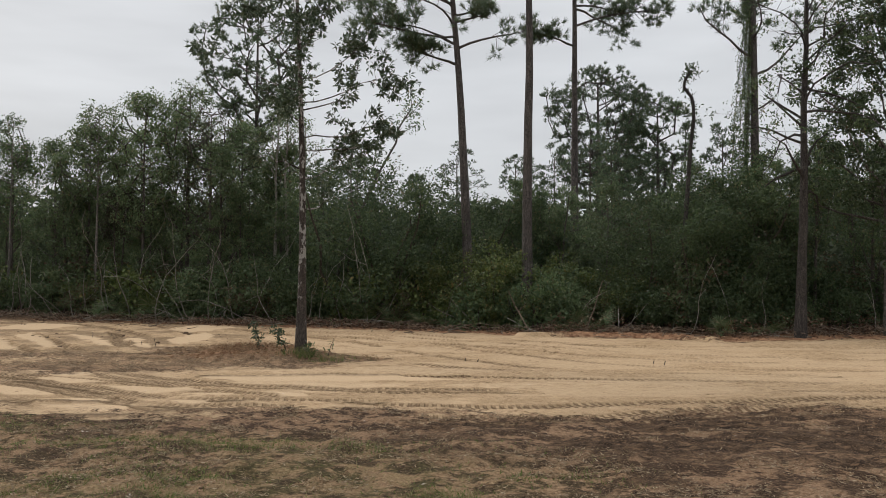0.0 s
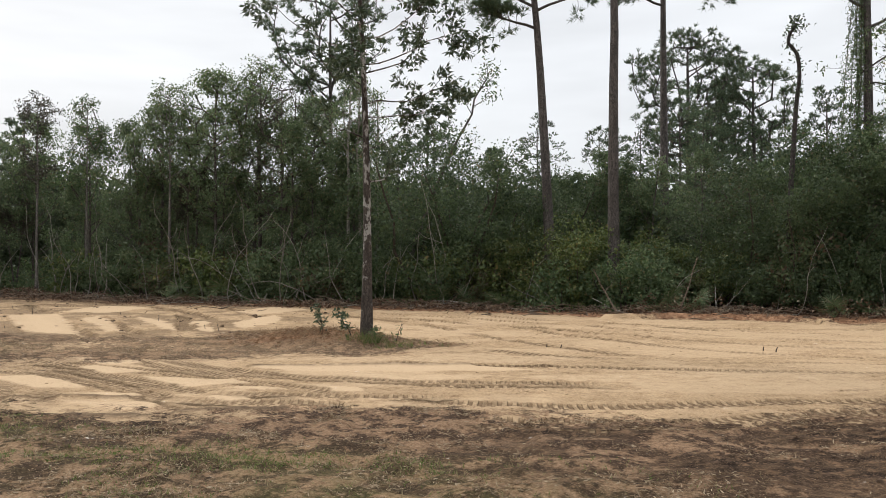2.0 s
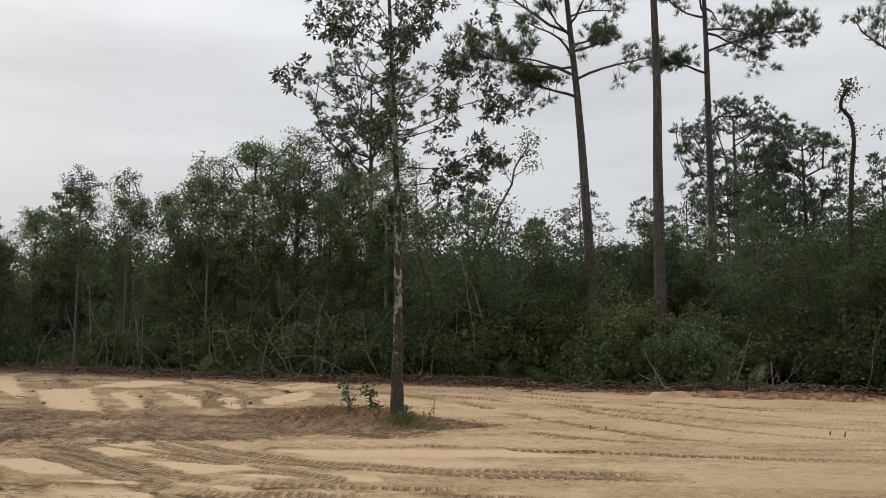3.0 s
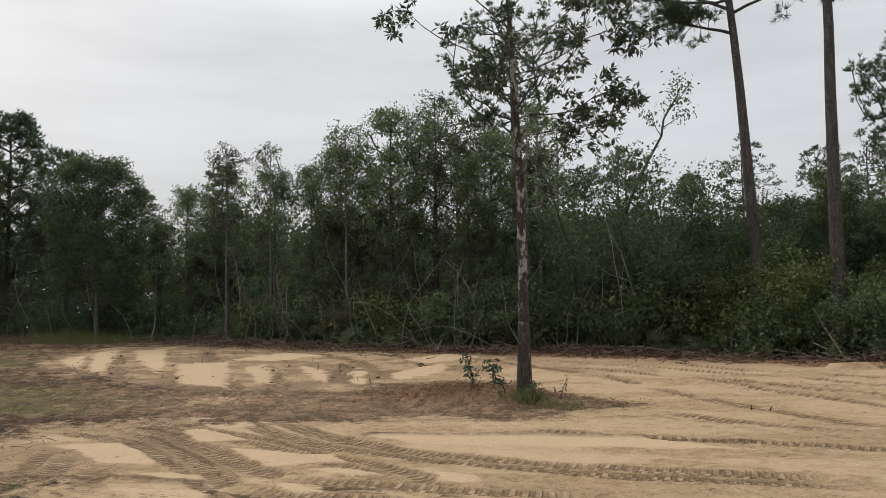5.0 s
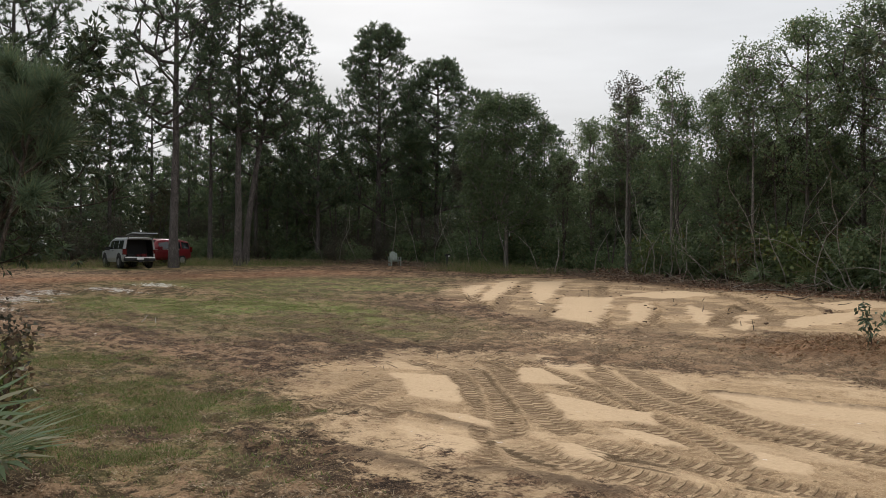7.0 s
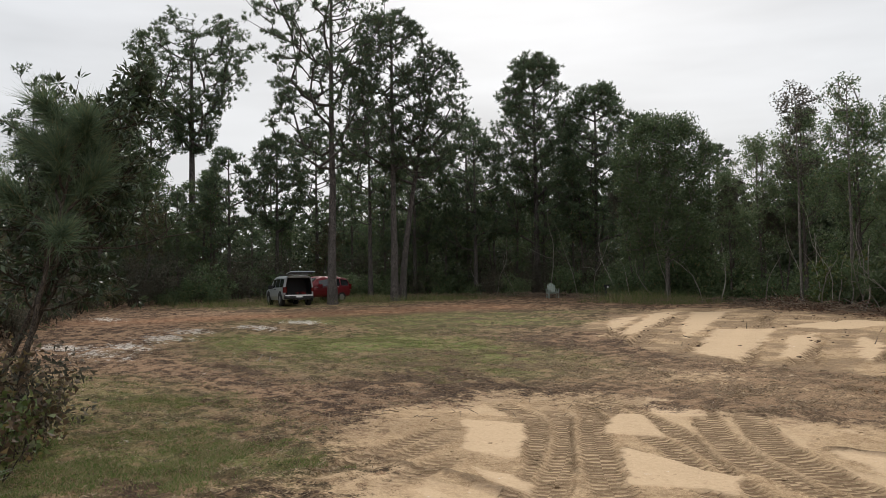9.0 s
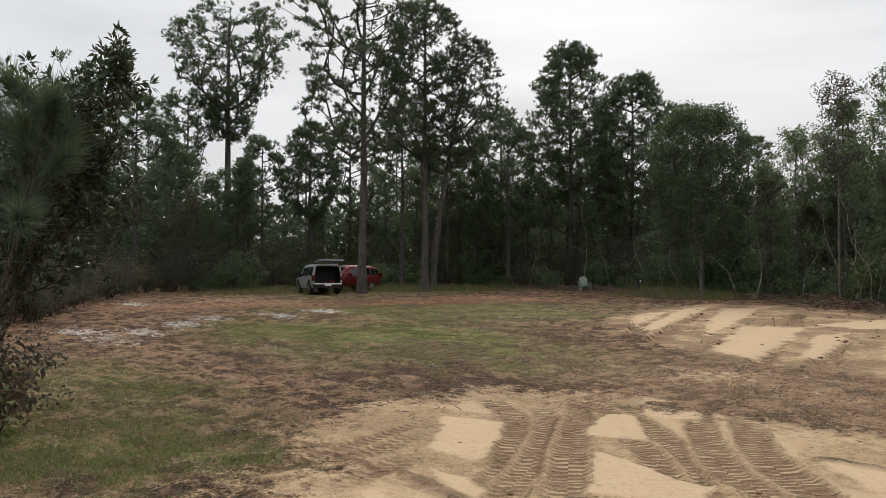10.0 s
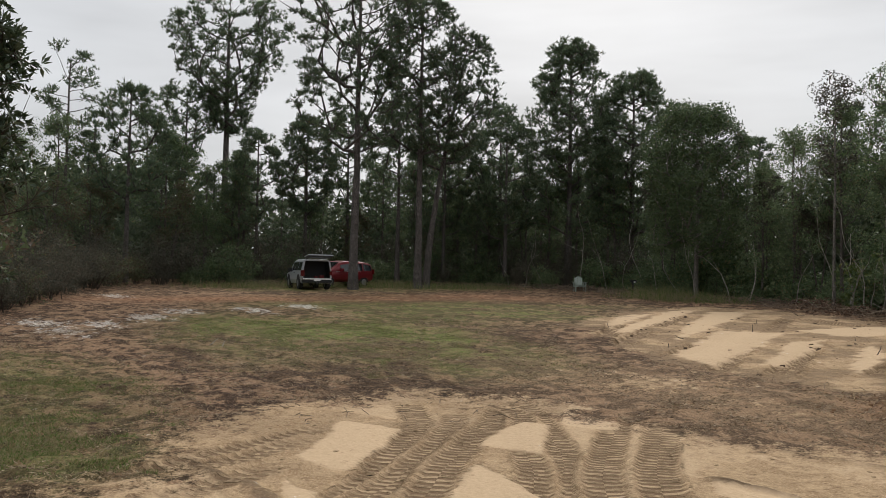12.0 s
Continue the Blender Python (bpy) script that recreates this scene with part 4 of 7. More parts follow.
def crowned_pine_meshes(rng, H, r, low, R, tips, shape, lean=(0, 0), sweep=0.8, dense=9, clump=0.42, tuft=0.30, blades=15, wide=0.037, bark=None, inner=0.35, off=(0, 0), leafy=None, leaf=(0.13, 0.075)):
    """A pine whose limbs fork outwards and carry needles in clumps at their tips; shape gives the crown's width by height."""
    bark = bark or BARK_PINE
    ts = np.linspace(0, 1, 12)
    wob = np.cumsum(rng.normal(size=(12, 2)) * 0.012 * H / 12, axis=0)
    path = np.stack([lean[0] * ts ** 1.4 + wob[:, 0], lean[1] * ts ** 1.4 + wob[:, 1], ts * H * 0.96], 1)
    path[0, 2] = -0.3
    tr, li = Wood(), Wood()
    tr.tube(path, r * (1 - 0.8 * ts) + r * 0.35 * np.exp(-ts * 30), 10)
    heart = ts > low / H - 0.2
    li.tube(path[heart], (r * (1 - 0.8 * ts) * 0.5)[heart], 4)
    u = np.linspace(max(0.15, low / H - 0.12), 1, 26)
    nodes = [np.array([np.interp(k, ts, path[:, a]) for a in range(3)]) for k in u]
    parent, tip_ids = [-1] * len(nodes), []
    v = rng.uniform(0, 1, tips) ** 0.85
    a = rng.uniform(0, 6.28, tips)
    w = R * np.interp(v, np.linspace(0, 1, len(shape)), shape) * (inner + (1 - inner) * rng.uniform(0, 1, tips) ** 0.5)
    z = low + (H - low) * v
    cx, cy = np.interp(z / H, ts, path[:, 0]), np.interp(z / H, ts, path[:, 1])
    T = np.stack([cx + np.cos(a) * w + off[0] * v, cy + np.sin(a) * w + off[1] * v, z], 1)
    for p in T[np.argsort(w + rng.uniform(0, 0.25 * R, tips))]:
        N = np.array(nodes)
        d = N - p
        cost = np.linalg.norm(d, axis=1) + sweep * np.maximum(0, d[:, 2] + 0.35 * np.hypot(d[:, 0], d[:, 1])) * 1.6
        k = int(np.argmin(cost))
        q = nodes[k]
        ln = np.linalg.norm(p - q)
        m = max(1, int(ln / 0.8))
        sag = np.array([0, 0, -0.10 * ln]) + rng.normal(size=3) * 0.05 * ln
        for j in range(1, m + 1):
            f = j / m
            nodes.append(q + (p - q) * f + sag * 4 * f * (1 - f) * 0.8)
            parent.append(k if j == 1 else len(nodes) - 2)
        tip_ids.append(len(nodes) - 1)
    load = np.zeros(len(nodes))
    load[tip_ids] = 1
    for k in range(len(nodes) - 1, 25, -1):
        load[parent[k]] += load[k]
    thick = np.minimum(0.014 + 0.011 * load ** 0.55, r * 0.36)
    kids = {}
    for k in range(26, len(nodes)):
        kids.setdefault(parent[k], []).append(k)
    for k in range(26, len(nodes)):
        pk = parent[k]
        if pk < 26 or kids[pk][0] != k:
            run, cur = [pk, k], k
            while cur in kids:
                cur = kids[cur][0]
                run.append(cur)
            li.tube(np.array([nodes[c] for c in run]), [min(thick[c], thick[k]) for c in run[:-1]] + [0.010], 5)
    C, D, F = [], [], []
    for k in tip_ids:
        if leafy:
            dirs = unit(rng.normal(size=(dense, 3)))
            C.append(nodes[k] + dirs * rng.uniform(0.05, 1, (dense, 1)) ** 0.4 * clump * rng.uniform(0.6, 1.25) * np.array([1, 1, 0.7]))
            D.append(rng.normal(size=(dense, 3)) + np.array([0, 0, -0.3])), F.append(dirs + np.array([0, 0, 0.45]))
            continue
        out = unit(nodes[k] - nodes[parent[k]])
        n = int(dense * rng.uniform(0.6, 1.4))
        o = unit(rng.normal(size=(n, 3))) * rng.uniform(0.2, 1, (n, 1)) * clump * rng.uniform(0.7, 1.2) * np.array([1, 1, 0.7])
        C.append(nodes[k] + o), D.append(o * 2.0 + out * 0.4 + np.array([0, 0, 0.5]))
    if leafy:
        nd = leaves_mesh("crown", np.concatenate(C), np.concatenate(D), *leaf, leafy, rng, small=True, facing=np.concatenate(F))
    else:
        nd = needles_mesh("crown", np.concatenate(C), np.concatenate(D), tuft, wide, blades, NEEDLE, rng)
    return tr.mesh("trunk", bark), li.mesh("branchwork", bark), nd


def crowned_pine(seed, x, y, H, r, low, R, tips, shape, label, **kw):
    t = thing("pine_tree", pose(x, y, on(x, y)), label, "tree", "pines of the wood")
    for nm, me in zip(("trunk", "branchwork", "crown"), crowned_pine_meshes(np.random.default_rng(seed), H, r, low, R, tips, shape, **kw)):
        part(nm, me, t)
    return t


DOME = (0.8, 0.95, 0.9, 1.0, 0.98, 0.85, 0.5)
UMBRELLA, OPEN_TOP, TALL_OVAL, BROAD_CONE = (0.22, 0.4, 0.6, 0.95, 1.0, 0.75), (0.55, 0.8, 0.7, 0.95, 1.0, 0.5), (0.5, 0.9, 1.0, 0.95, 0.8, 0.35), (1.0, 1.0, 1.0, 0.92, 0.75, 0.32)


def broadleaf_meshes(rng, H, r, crown_from, spread, leaf_mat, bark, branches=14, twigs=5, cluster=14, leaf=0.11, wide=0.05, stems=1, rad=0.34, whorl=False, lift=0.6, bend=(0, 0)):
    tr, li, C, D, F = Wood(), Wood(), [], [], []
    for s in range(stems):
        a0 = rng.uniform(0, 6.28)
        out = 0 if stems == 1 else rng.uniform(0.08, 0.2) * H
        k = 8
        ts = np.linspace(0, 1, k)
        wob = np.cumsum(rng.normal(size=(k, 2)) * 0.02 * H / k ** 0.5, axis=0)
        hs = H * (1 if s == 0 else rng.uniform(0.7, 0.95))
        path = np.stack([math.cos(a0) * out * ts + wob[:, 0] * ts + bend[0] * ts, math.sin(a0) * out * ts + wob[:, 1] * ts + bend[1] * ts, ts * hs], 1)
        path[0, 2] = -0.2
        tr.tube(path, r * (1 - 0.8 * ts) + 0.01 + r * 0.3 * np.exp(-ts * 25), 8)
        at = lambda u: np.array([np.interp(u, ts, path[:, a]) for a in range(3)])
        for b in range(branches // stems + 1):
            u = crown_from + (1 - crown_from) * (b + rng.uniform(0, 1)) * stems / branches
            u = min(u, 1.0)
            v = (u - crown_from) / (1 - crown_from)
            prof = math.sin(math.pi * min(1, 0.25 + 0.7 * v)) + 0.1
            ln = spread * prof * rng.uniform(0.55, 1.15)
            P, d = limb(li, rng, at(u), azim(rng.uniform(0, 6.28), radians(rng.uniform(5, 45) + 25 * v)), ln, r * 0.3 * (1 - 0.6 * v) + 0.008, 0.5, lift, 4, 4)
            for j in range(twigs):
                w = rng.uniform(0.35, 1.0)
                q = np.array([np.interp(w, np.linspace(0, 1, 5), P[:, a2]) for a2 in range(3)])
                P2, d2 = limb(li, rng, q, unit(d + rng.normal(size=3) * 0.9), ln * rng.uniform(0.2, 0.45) + 0.15, 0.009, 0.5, 0.3, 2, 3)
                n = int(cluster * rng.uniform(0.6, 1.4))
                if whorl:
                    for tip in range(2):
                        c = P2[-1 - tip]
                        dirs = unit(d2 + rng.normal(size=(n, 3)) * 0.9)
                        C.append(np.repeat(c[None], n, 0) + dirs * 0.03)
                        D.append(dirs + np.array([0, 0, -0.15]))
                        F.append(np.tile([0, 0, 1.0], (n, 1)))
                else:
                    dirs = unit(rng.normal(size=(n, 3)))
                    C.append(P2[-1] + dirs * rng.uniform(0.05, 1, (n, 1)) ** 0.4 * rad * 1.35 * rng.uniform(0.55, 1.15) * np.array([1, 1, 0.75]))
                    D.append(rng.normal(size=(n, 3)) + np.array([0, 0, -0.3]))
                    F.append(dirs + np.array([0, 0, 0.45]))
    lv = leaves_mesh("crown", np.concatenate(C), np.concatenate(D), leaf, wide, leaf_mat, rng, small=not whorl, facing=np.concatenate(F))
    return tr.mesh("trunk", bark), li.mesh("branchwork", bark), lv


def tree_of(name, m, meshes, label, category="tree", group=""):
    t = thing(name, m, label, category, group)
    for nm, me in zip(("trunk", "branchwork", "crown"), meshes):
        part(nm, me, t)
    return t


def bush_meshes(rng, H, R, leaf_mat, n_leaves, leaf=0.145, wide=0.09, stems=7, lobes=18, stem_r=0.02):
    st, C, D, F = Wood(), [], [], []
    tips = []
    for s in range(stems):
        a = rng.uniform(0, 6.28)
        p = np.array([math.cos(a), math.sin(a), 0]) * rng.uniform(0, R * 0.35)
        P, d = limb(st, rng, p - np.array([0, 0, 0.1]), azim(a, radians(rng.uniform(50, 88))), H * rng.uniform(0.45, 0.8), stem_r + 0.006 * H, 0.4, 0.1, 5, 4)
        tips.append(P[-1]), tips.append(P[3])
    for q in range(lobes):
        a, w = rng.uniform(0, 6.28), rng.uniform(0, 1) ** 0.6
        tips.append(np.array([math.cos(a) * R * w, math.sin(a) * R * w, H * rng.uniform(0.12, 0.92) * (1 - 0.35 * w)]))
    tips = np.array(tips)
    per = n_leaves // len(tips)
    for c in tips:
        # leaves sit on the outside of small irregular clumps
        dirs = unit(rng.normal(size=(per, 3)))
        rr = R * rng.uniform(0.16, 0.42) * rng.uniform(0.5, 1.1, (per, 1))
        q = c + dirs * rr * np.array([1, 1, 0.8])
        q[:, 2] = np.abs(q[:, 2])
        C.append(q)
        D.append(dirs * 0.35 + rng.normal(size=(per, 3)) * 0.8 + np.array([0, 0, -0.2]))
        F.append(dirs + np.array([0, 0, 0.45]))
    lv = leaves_mesh("foliage", np.concatenate(C), np.concatenate(D), leaf, wide, leaf_mat, rng, small=True, facing=np.concatenate(F))
    return st.mesh("stems", BARK_TWIG), lv


def bush_of(m, meshes, label, group, name="shrub"):
    t = thing(name, m, label, "shrub", group)
    part("branchwork", meshes[0], t), part("foliage", meshes[1], t)
    return t


# edge of the woods round the clearing, and the side the woods lie on
EDGE = curve_points([(-25, 4), (-26.5, 8.5), (-30, 12), (-40, 14.4), (-50, 18.2), (-52.5, 26), (-54, 34), (-50, 41), (-43, 45.5), (-36, 43.6), (-31, 43), (-26, 44), (-20, 41), (-14, 39.2),
                     (-9, 37.2), (-4, 36.8), (0.4, 34.4), (3.7, 32.8), (7.3, 32.6), (10, 30.2), (13, 31.2), (19, 31.6), (30, 31)], 0.25)
_T = unit(np.gradient(EDGE, axis=0))
_N = np.stack([-_T[:, 1], _T[:, 0]], 1)
_S = np.concatenate([[0], np.cumsum(np.hypot(*np.diff(EDGE, axis=0).T))])


def edge_at(s, deep):
    """A place s metres along the edge of the woods and deep metres into them."""
    return np.array([np.interp(s, _S, EDGE[:, a]) + deep * np.interp(s, _S, _N[:, a]) for a in range(2)])


def edge_s(x, y):
    return float(_S[np.argmin(np.hypot(EDGE[:, 0] - x, EDGE[:, 1] - y))])


LENGTH = float(_S[-1])
rng = np.random.default_rng(11)

# pines that stand out
pine(rng, 1.1, 36.9, 19, 0.24, 0.62, 3.6, "tall pine with a bent bare trunk and long low limb", bend=(-1.3, 0.2), branches=16, extra=[(12.2, (-1, -0.1, 0.25), 4.0, 36, -0.5), (11.3, (-1, 0.2, 0.3), 2.2, 24, -0.5), (14.0, (-1, 0, 0.3), 4.6, 26, -0.2), (13.2, (0.9, 0.3, 0.2), 1.6, 8, 0)])
pine(rng, 3.38, 34.8, 21, 0.24, 0.70, 3.2, "tall straight pine with reddish plated bark", branches=14)
pine(rng, 6.6, 42.5, 21, 0.23, 0.74, 3.4, "tall straight pine with drooping sprays of needles", branches=15, extra=[(14.6, (1, 0, 0.1), 4.2, 34, -0.5), (13.6, (-1, 0.1, 0.3), 2.2, 20, -0.4), (15.5, (0.8, 0.4, 0.1), 3.0, 16, -0.6)])
pine(rng, 13.0, 35.7, 19, 0.24, 0.55, 3.0, "tall pine beside a hanging curtain of vine", branches=14)
crowned_pine(298, -12.1, 54.7, 18.8, 0.24, 10.4, 4.4, 200, UMBRELLA, "spreading pine with clumped flat crown", dense=10, clump=0.5, tuft=0.25)
crowned_pine(299, 10.0, 55.1, 15.2, 0.26, 7.4, 3.6, 230, OPEN_TOP, "broad pine with crooked limbs and tufted crown", dense=10, clump=0.5, tuft=0.25)
crowned_pine(300, 14.2, 56.3, 13.8, 0.22, 6.8, 2.7, 170, OPEN_TOP, "broad pine with a rounded tufted crown", dense=10, clump=0.5, tuft=0.25)
crowned_pine(301, -65.1, 26.4, 21.2, 0.36, 11.2, 4.9, 400, UMBRELLA, "old pine with a wide flat crown and thick limbs", dense=11, clump=0.5, tuft=0.26)
crowned_pine(302, -46.6, 29.7, 20.4, 0.27, 8.6, 4.6, 380, OPEN_TOP, "tall pine with upswept open limbs beside the parked cars", dense=10, clump=0.42, tuft=0.24, off=(0, -1.0))
crowned_pine(303, -46.8, 34.0, 18.2, 0.24, 8.4, 3.2, 290, TALL_OVAL, "tall pine with dense upper crown beside the grass", dense=10, clump=0.5, tuft=0.24)
crowned_pine(304, -47.5, 34.9, 15.8, 0.22, 7.6, 3.0, 230, TALL_OVAL, "pine leaning away from its neighbour", lean=(0.8, 2.2), dense=9, clump=0.45, tuft=0.24)
crowned_pine(305, -48.8, 46.7, 17.2, 0.25, 4.0, 3.5, 520, BROAD_CONE, "dense broad pine dark to the ground", dense=11, clump=0.55, tuft=0.26, inner=0.2)
crowned_pine(306, -46.0, 50.0, 14.9, 0.22, 4.0, 3.3, 430, BROAD_CONE, "dense broad pine with a rounded top", dense=11, clump=0.55, tuft=0.26, inner=0.2)
crowned_pine(307, -55.0, 18.0, 12.0, 0.18, 5.0, 2.6, 130, TALL_OVAL, "bushy pine over the scrub", dense=12, clump=0.5, blades=9, wide=0.058)
crowned_pine(308, -57.7, 30.3, 11.6, 0.17, 5.0, 2.0, 140, TALL_OVAL, "slim pine behind the parked cars", dense=12, clump=0.5, blades=9, wide=0.058)
crowned_pine(309, -66.8, 23.6, 14.8, 0.2, 8.0, 2.6, 130, UMBRELLA, "pine with a thin flat crown beside the old pine", dense=10, clump=0.5, blades=9, wide=0.058)
crowned_pine(310, -60.2, 34.4, 12.6, 0.17, 5.0, 2.1, 100, TALL_OVAL, "slim pine deep behind the parked cars", dense=12, clump=0.5, blades=9, wide=0.058)
crowned_pine(311, -53.3, 35.5, 12.8, 0.18, 5.0, 2.3, 100, TALL_OVAL, "dark pine between the tall pines", dense=13, clump=0.5, blades=9, wide=0.058)
crowned_pine(312, -53.5, 39.2, 10.6, 0.16, 3.5, 2.4, 100, BROAD_CONE, "low dense pine behind the tall pines", dense=14, clump=0.55, blades=9, wide=0.058)
crowned_pine(313, -56.9, 26.6, 10.2, 0.16, 4.0, 2.0, 90, TALL_OVAL, "slim pine above brown scrub", dense=12, clump=0.5, blades=9, wide=0.058)
crowned_pine(314, -50.5, 42.5, 11.5, 0.17, 4.0, 2.6, 110, BROAD_CONE, "low dense pine beside a broad pine", dense=14, clump=0.55, blades=9, wide=0.058)
crowned_pine(315, -54.5, 44.5, 13.5, 0.18, 5.0, 2.8, 110, TALL_OVAL, "dark pine behind a broad pine", dense=13, clump=0.55, blades=9, wide=0.058)
crowned_pine(316, -41.5, 50.5, 12.2, 0.17, 4.0, 2.4, 110, BROAD_CONE, "low dense pine behind the gum tree", dense=14, clump=0.55, blades=9, wide=0.058)

# ---- filling of the wood ----
pine_kinds = [pine_meshes(np.random.default_rng(50 + k), 14 + 2.2 * k, 0.17 + 0.01 * k, cf, sp, flat=fl, branches=22, tips=4, dense=8, bark=BARK_FAR, blades=5, wide=0.085, tuft=0.32, clump=0.5)
              for k, (cf, sp, fl) in enumerate([(0.28, 3.0, 0.45), (0.45, 3.2, 0.65), (0.55, 3.4, 0.8)])]
leafy_kinds = [broadleaf_meshes(np.random.default_rng(70 + k), H, 0.09, cf, sp, mat, BARK_FAR, branches=18, twigs=6, cluster=52, leaf=0.15, wide=0.085, rad=0.40, stems=st)
               for k, (H, cf, sp, mat, st) in enumerate([(8.6, 0.25, 2.7, LEAF_DARK, 1), (9.4, 0.24, 2.2, LEAF_MID, 1), (7.8, 0.18, 2.5, LEAF_MID, 2), (9.6, 0.20, 2.8, LEAF_MID, 1), (7.6, 0.3, 2.0, LEAF_RUST, 2), (9.0, 0.55, 1.4, LEAF_GREY, 2)])]
bush_kinds = {}
for k, (key, H, R, mat, n) in enumerate([("dark", 2.8, 1.6, LEAF_DARK, 2500), ("dark", 1.8, 1.35, LEAF_DARK, 1900), ("mid", 2.6, 1.6, LEAF_MID, 2500), ("mid", 1.6, 1.25, LEAF_MID, 1800),
                                         ("light", 2.2, 1.4, LEAF_LIGHT, 2300), ("vine", 2.7, 1.6, LEAF_VINE, 3000), ("rust", 2.8, 1.5, LEAF_RUST, 2100), ("grey", 3.0, 1.7, LEAF_GREY, 3600), ("mass", 6.0, 2.6, LEAF_VINE, 15000), ("mound", 3.9, 2.1, LEAF_LIGHT, 6000)]):
    bush_kinds.setdefault(key, []).append(bush_meshes(np.random.default_rng(90 + k), H, R, mat, n, *{"grey": (0.11, 0.05), "mass": (0.105, 0.065), "mound": (0.12, 0.07)}.get(key, (0.145, 0.09))))

BUSH_WORDS = {"dark": "dense dark green shrub in the thicket", "mid": "green leafy shrub in the thicket", "light": "yellowish green leafy shrub", "mass": "high mound of dark shrubs smothered in vine", "mound": "high yellowish green mound of shrubs and vine", "vine": "dark shrub overgrown with vine", "rust": "shrub with sparse reddish brown leaves", "grey": "grey brown twiggy scrub bush"}
TREE_WORDS = ["dark young broadleaf tree with dense crown", "slender broadleaf tree with high open crown", "twin-stemmed dark broadleaf tree", "leafy broadleaf tree at the edge of the wood", "young tree with rusty sparse leaves", "thin grey tree with bare twiggy top"]
made = {}


def put_tree(k, x, y, s, turn, kinds, words, name, group):
    key = (name, k)
    m = pose(x, y, on(x, y), 0, 0, turn) @ Matrix.Scale(s, 4)
    if key not in made:
        made[key] = tree_of(name, m, kinds[k], words[k], group=group)
        return made[key]
    return copy_thing_scaled(made[key], m)


def copy_thing_scaled(ob, m):
    keep = ob.scale.copy()
    ob.scale = (1, 1, 1)
    c = copy_thing(ob, m)
    ob.scale = keep
    return c


def put_bush(kind, x, y, s, turn, dz=0.0):
    k = int(rng.integers(len(bush_kinds[kind])))
    key = (kind, k)
    m = pose(x, y, on(x, y, dz), 0, 0, turn) @ Matrix.Scale(s, 4)
    if key not in made:
        made[key] = bush_of(m, bush_kinds[kind][k], BUSH_WORDS[kind], "thicket at the edge of the wood")
        return made[key]
    return copy_thing_scaled(made[key], m)


PINE_WORDS = ["bushy pine in the wood", "pine with half-bare trunk in the wood", "pine with a high tufted crown in the wood"]
S_RIGHT, S_MID, S_LEFT, S_GUM, S_CARS = edge_s(7.3, 32.6), edge_s(-4, 36.8), edge_s(-20, 41), edge_s(-36, 43.6), edge_s(-53, 30)


def zone(s):
    if s < S_CARS - 9:
        return ["grey", "grey", "rust", "grey"]
    if s < S_GUM - 8:
        return ["dark", "grey", "grey", "mid"]
    if s < S_LEFT:
        return ["dark", "mid", "dark"]
    if s < S_MID:
        return ["mid", "rust", "mid", "mid", "dark"]
    if s < S_RIGHT:
        return ["mid", "light", "dark", "light", "rust", "mid"]
    return ["vine", "dark", "rust", "vine"]


s = 0.0
while s < LENGTH:
    z = zone(s)
    x, y = edge_at(s, rng.uniform(0.4, 1.3))
    put_bush(z[int(rng.integers(len(z)))], x, y, rng.uniform(0.55, 0.95), rng.uniform(0, 360))
    x, y = edge_at(s + 0.6, rng.uniform(2.0, 3.6))
    put_bush(z[int(rng.integers(len(z)))], x, y, rng.uniform(0.95, 1.35), rng.uniform(0, 360))
    if S_LEFT - 6 < s < S_MID + 4:
        x, y = edge_at(s + 1.1, rng.uniform(1.2, 2.2))
        put_bush(["mid", "light", "mid", "light"][int(rng.integers(4))], x, y, rng.uniform(1.0, 1.5), rng.uniform(0, 360))
    if rng.uniform() < 0.35:
        x, y = edge_at(s + 0.2, rng.uniform(4.5, 7.5))
        put_bush(z[int(rng.integers(len(z)))], x, y, rng.uniform(1.2, 1.6), rng.uniform(0, 360))
    s += rng.uniform(1.4, 2.1)

# young broadleaf trees along the edge: taller and thicker to the west of the lone tree
s = 6.0
while s < LENGTH - 4:
    if s < S_CARS + 8:
        step, ks, sc, dp = 2.4, [0, 4, 2, 4], (0.55, 0.8), (3, 9)
    elif s < S_GUM - 6:
        step, ks, sc, dp = 1.35, [0, 2, 3, 0], (0.85, 1.12), (2.0, 9)
    elif s < S_MID - 4:
        tall = s > edge_s(-16.5, 40)
        step, ks, sc, dp = 1.15, [1, 3, 1, 3, 2, 5, 1, 3], (0.52, 0.84) if tall else (0.50, 0.74), (1.2, 7)
    elif s < S_RIGHT:
        step, ks, sc, dp = 1.8, [0, 2, 3], (0.5, 0.74), (3, 10)
    else:
        step, ks, sc, dp = 1.5, [0, 2, 4, 0], (0.55, 0.8), (2.5, 8)
    x, y = edge_at(s, rng.uniform(*dp))
    put_tree(ks[int(rng.integers(len(ks)))], x, y, rng.uniform(*sc), rng.uniform(0, 360), leafy_kinds, TREE_WORDS, "broadleaf_tree", "young trees of the wood")
    s += step * rng.uniform(0.7, 1.3)

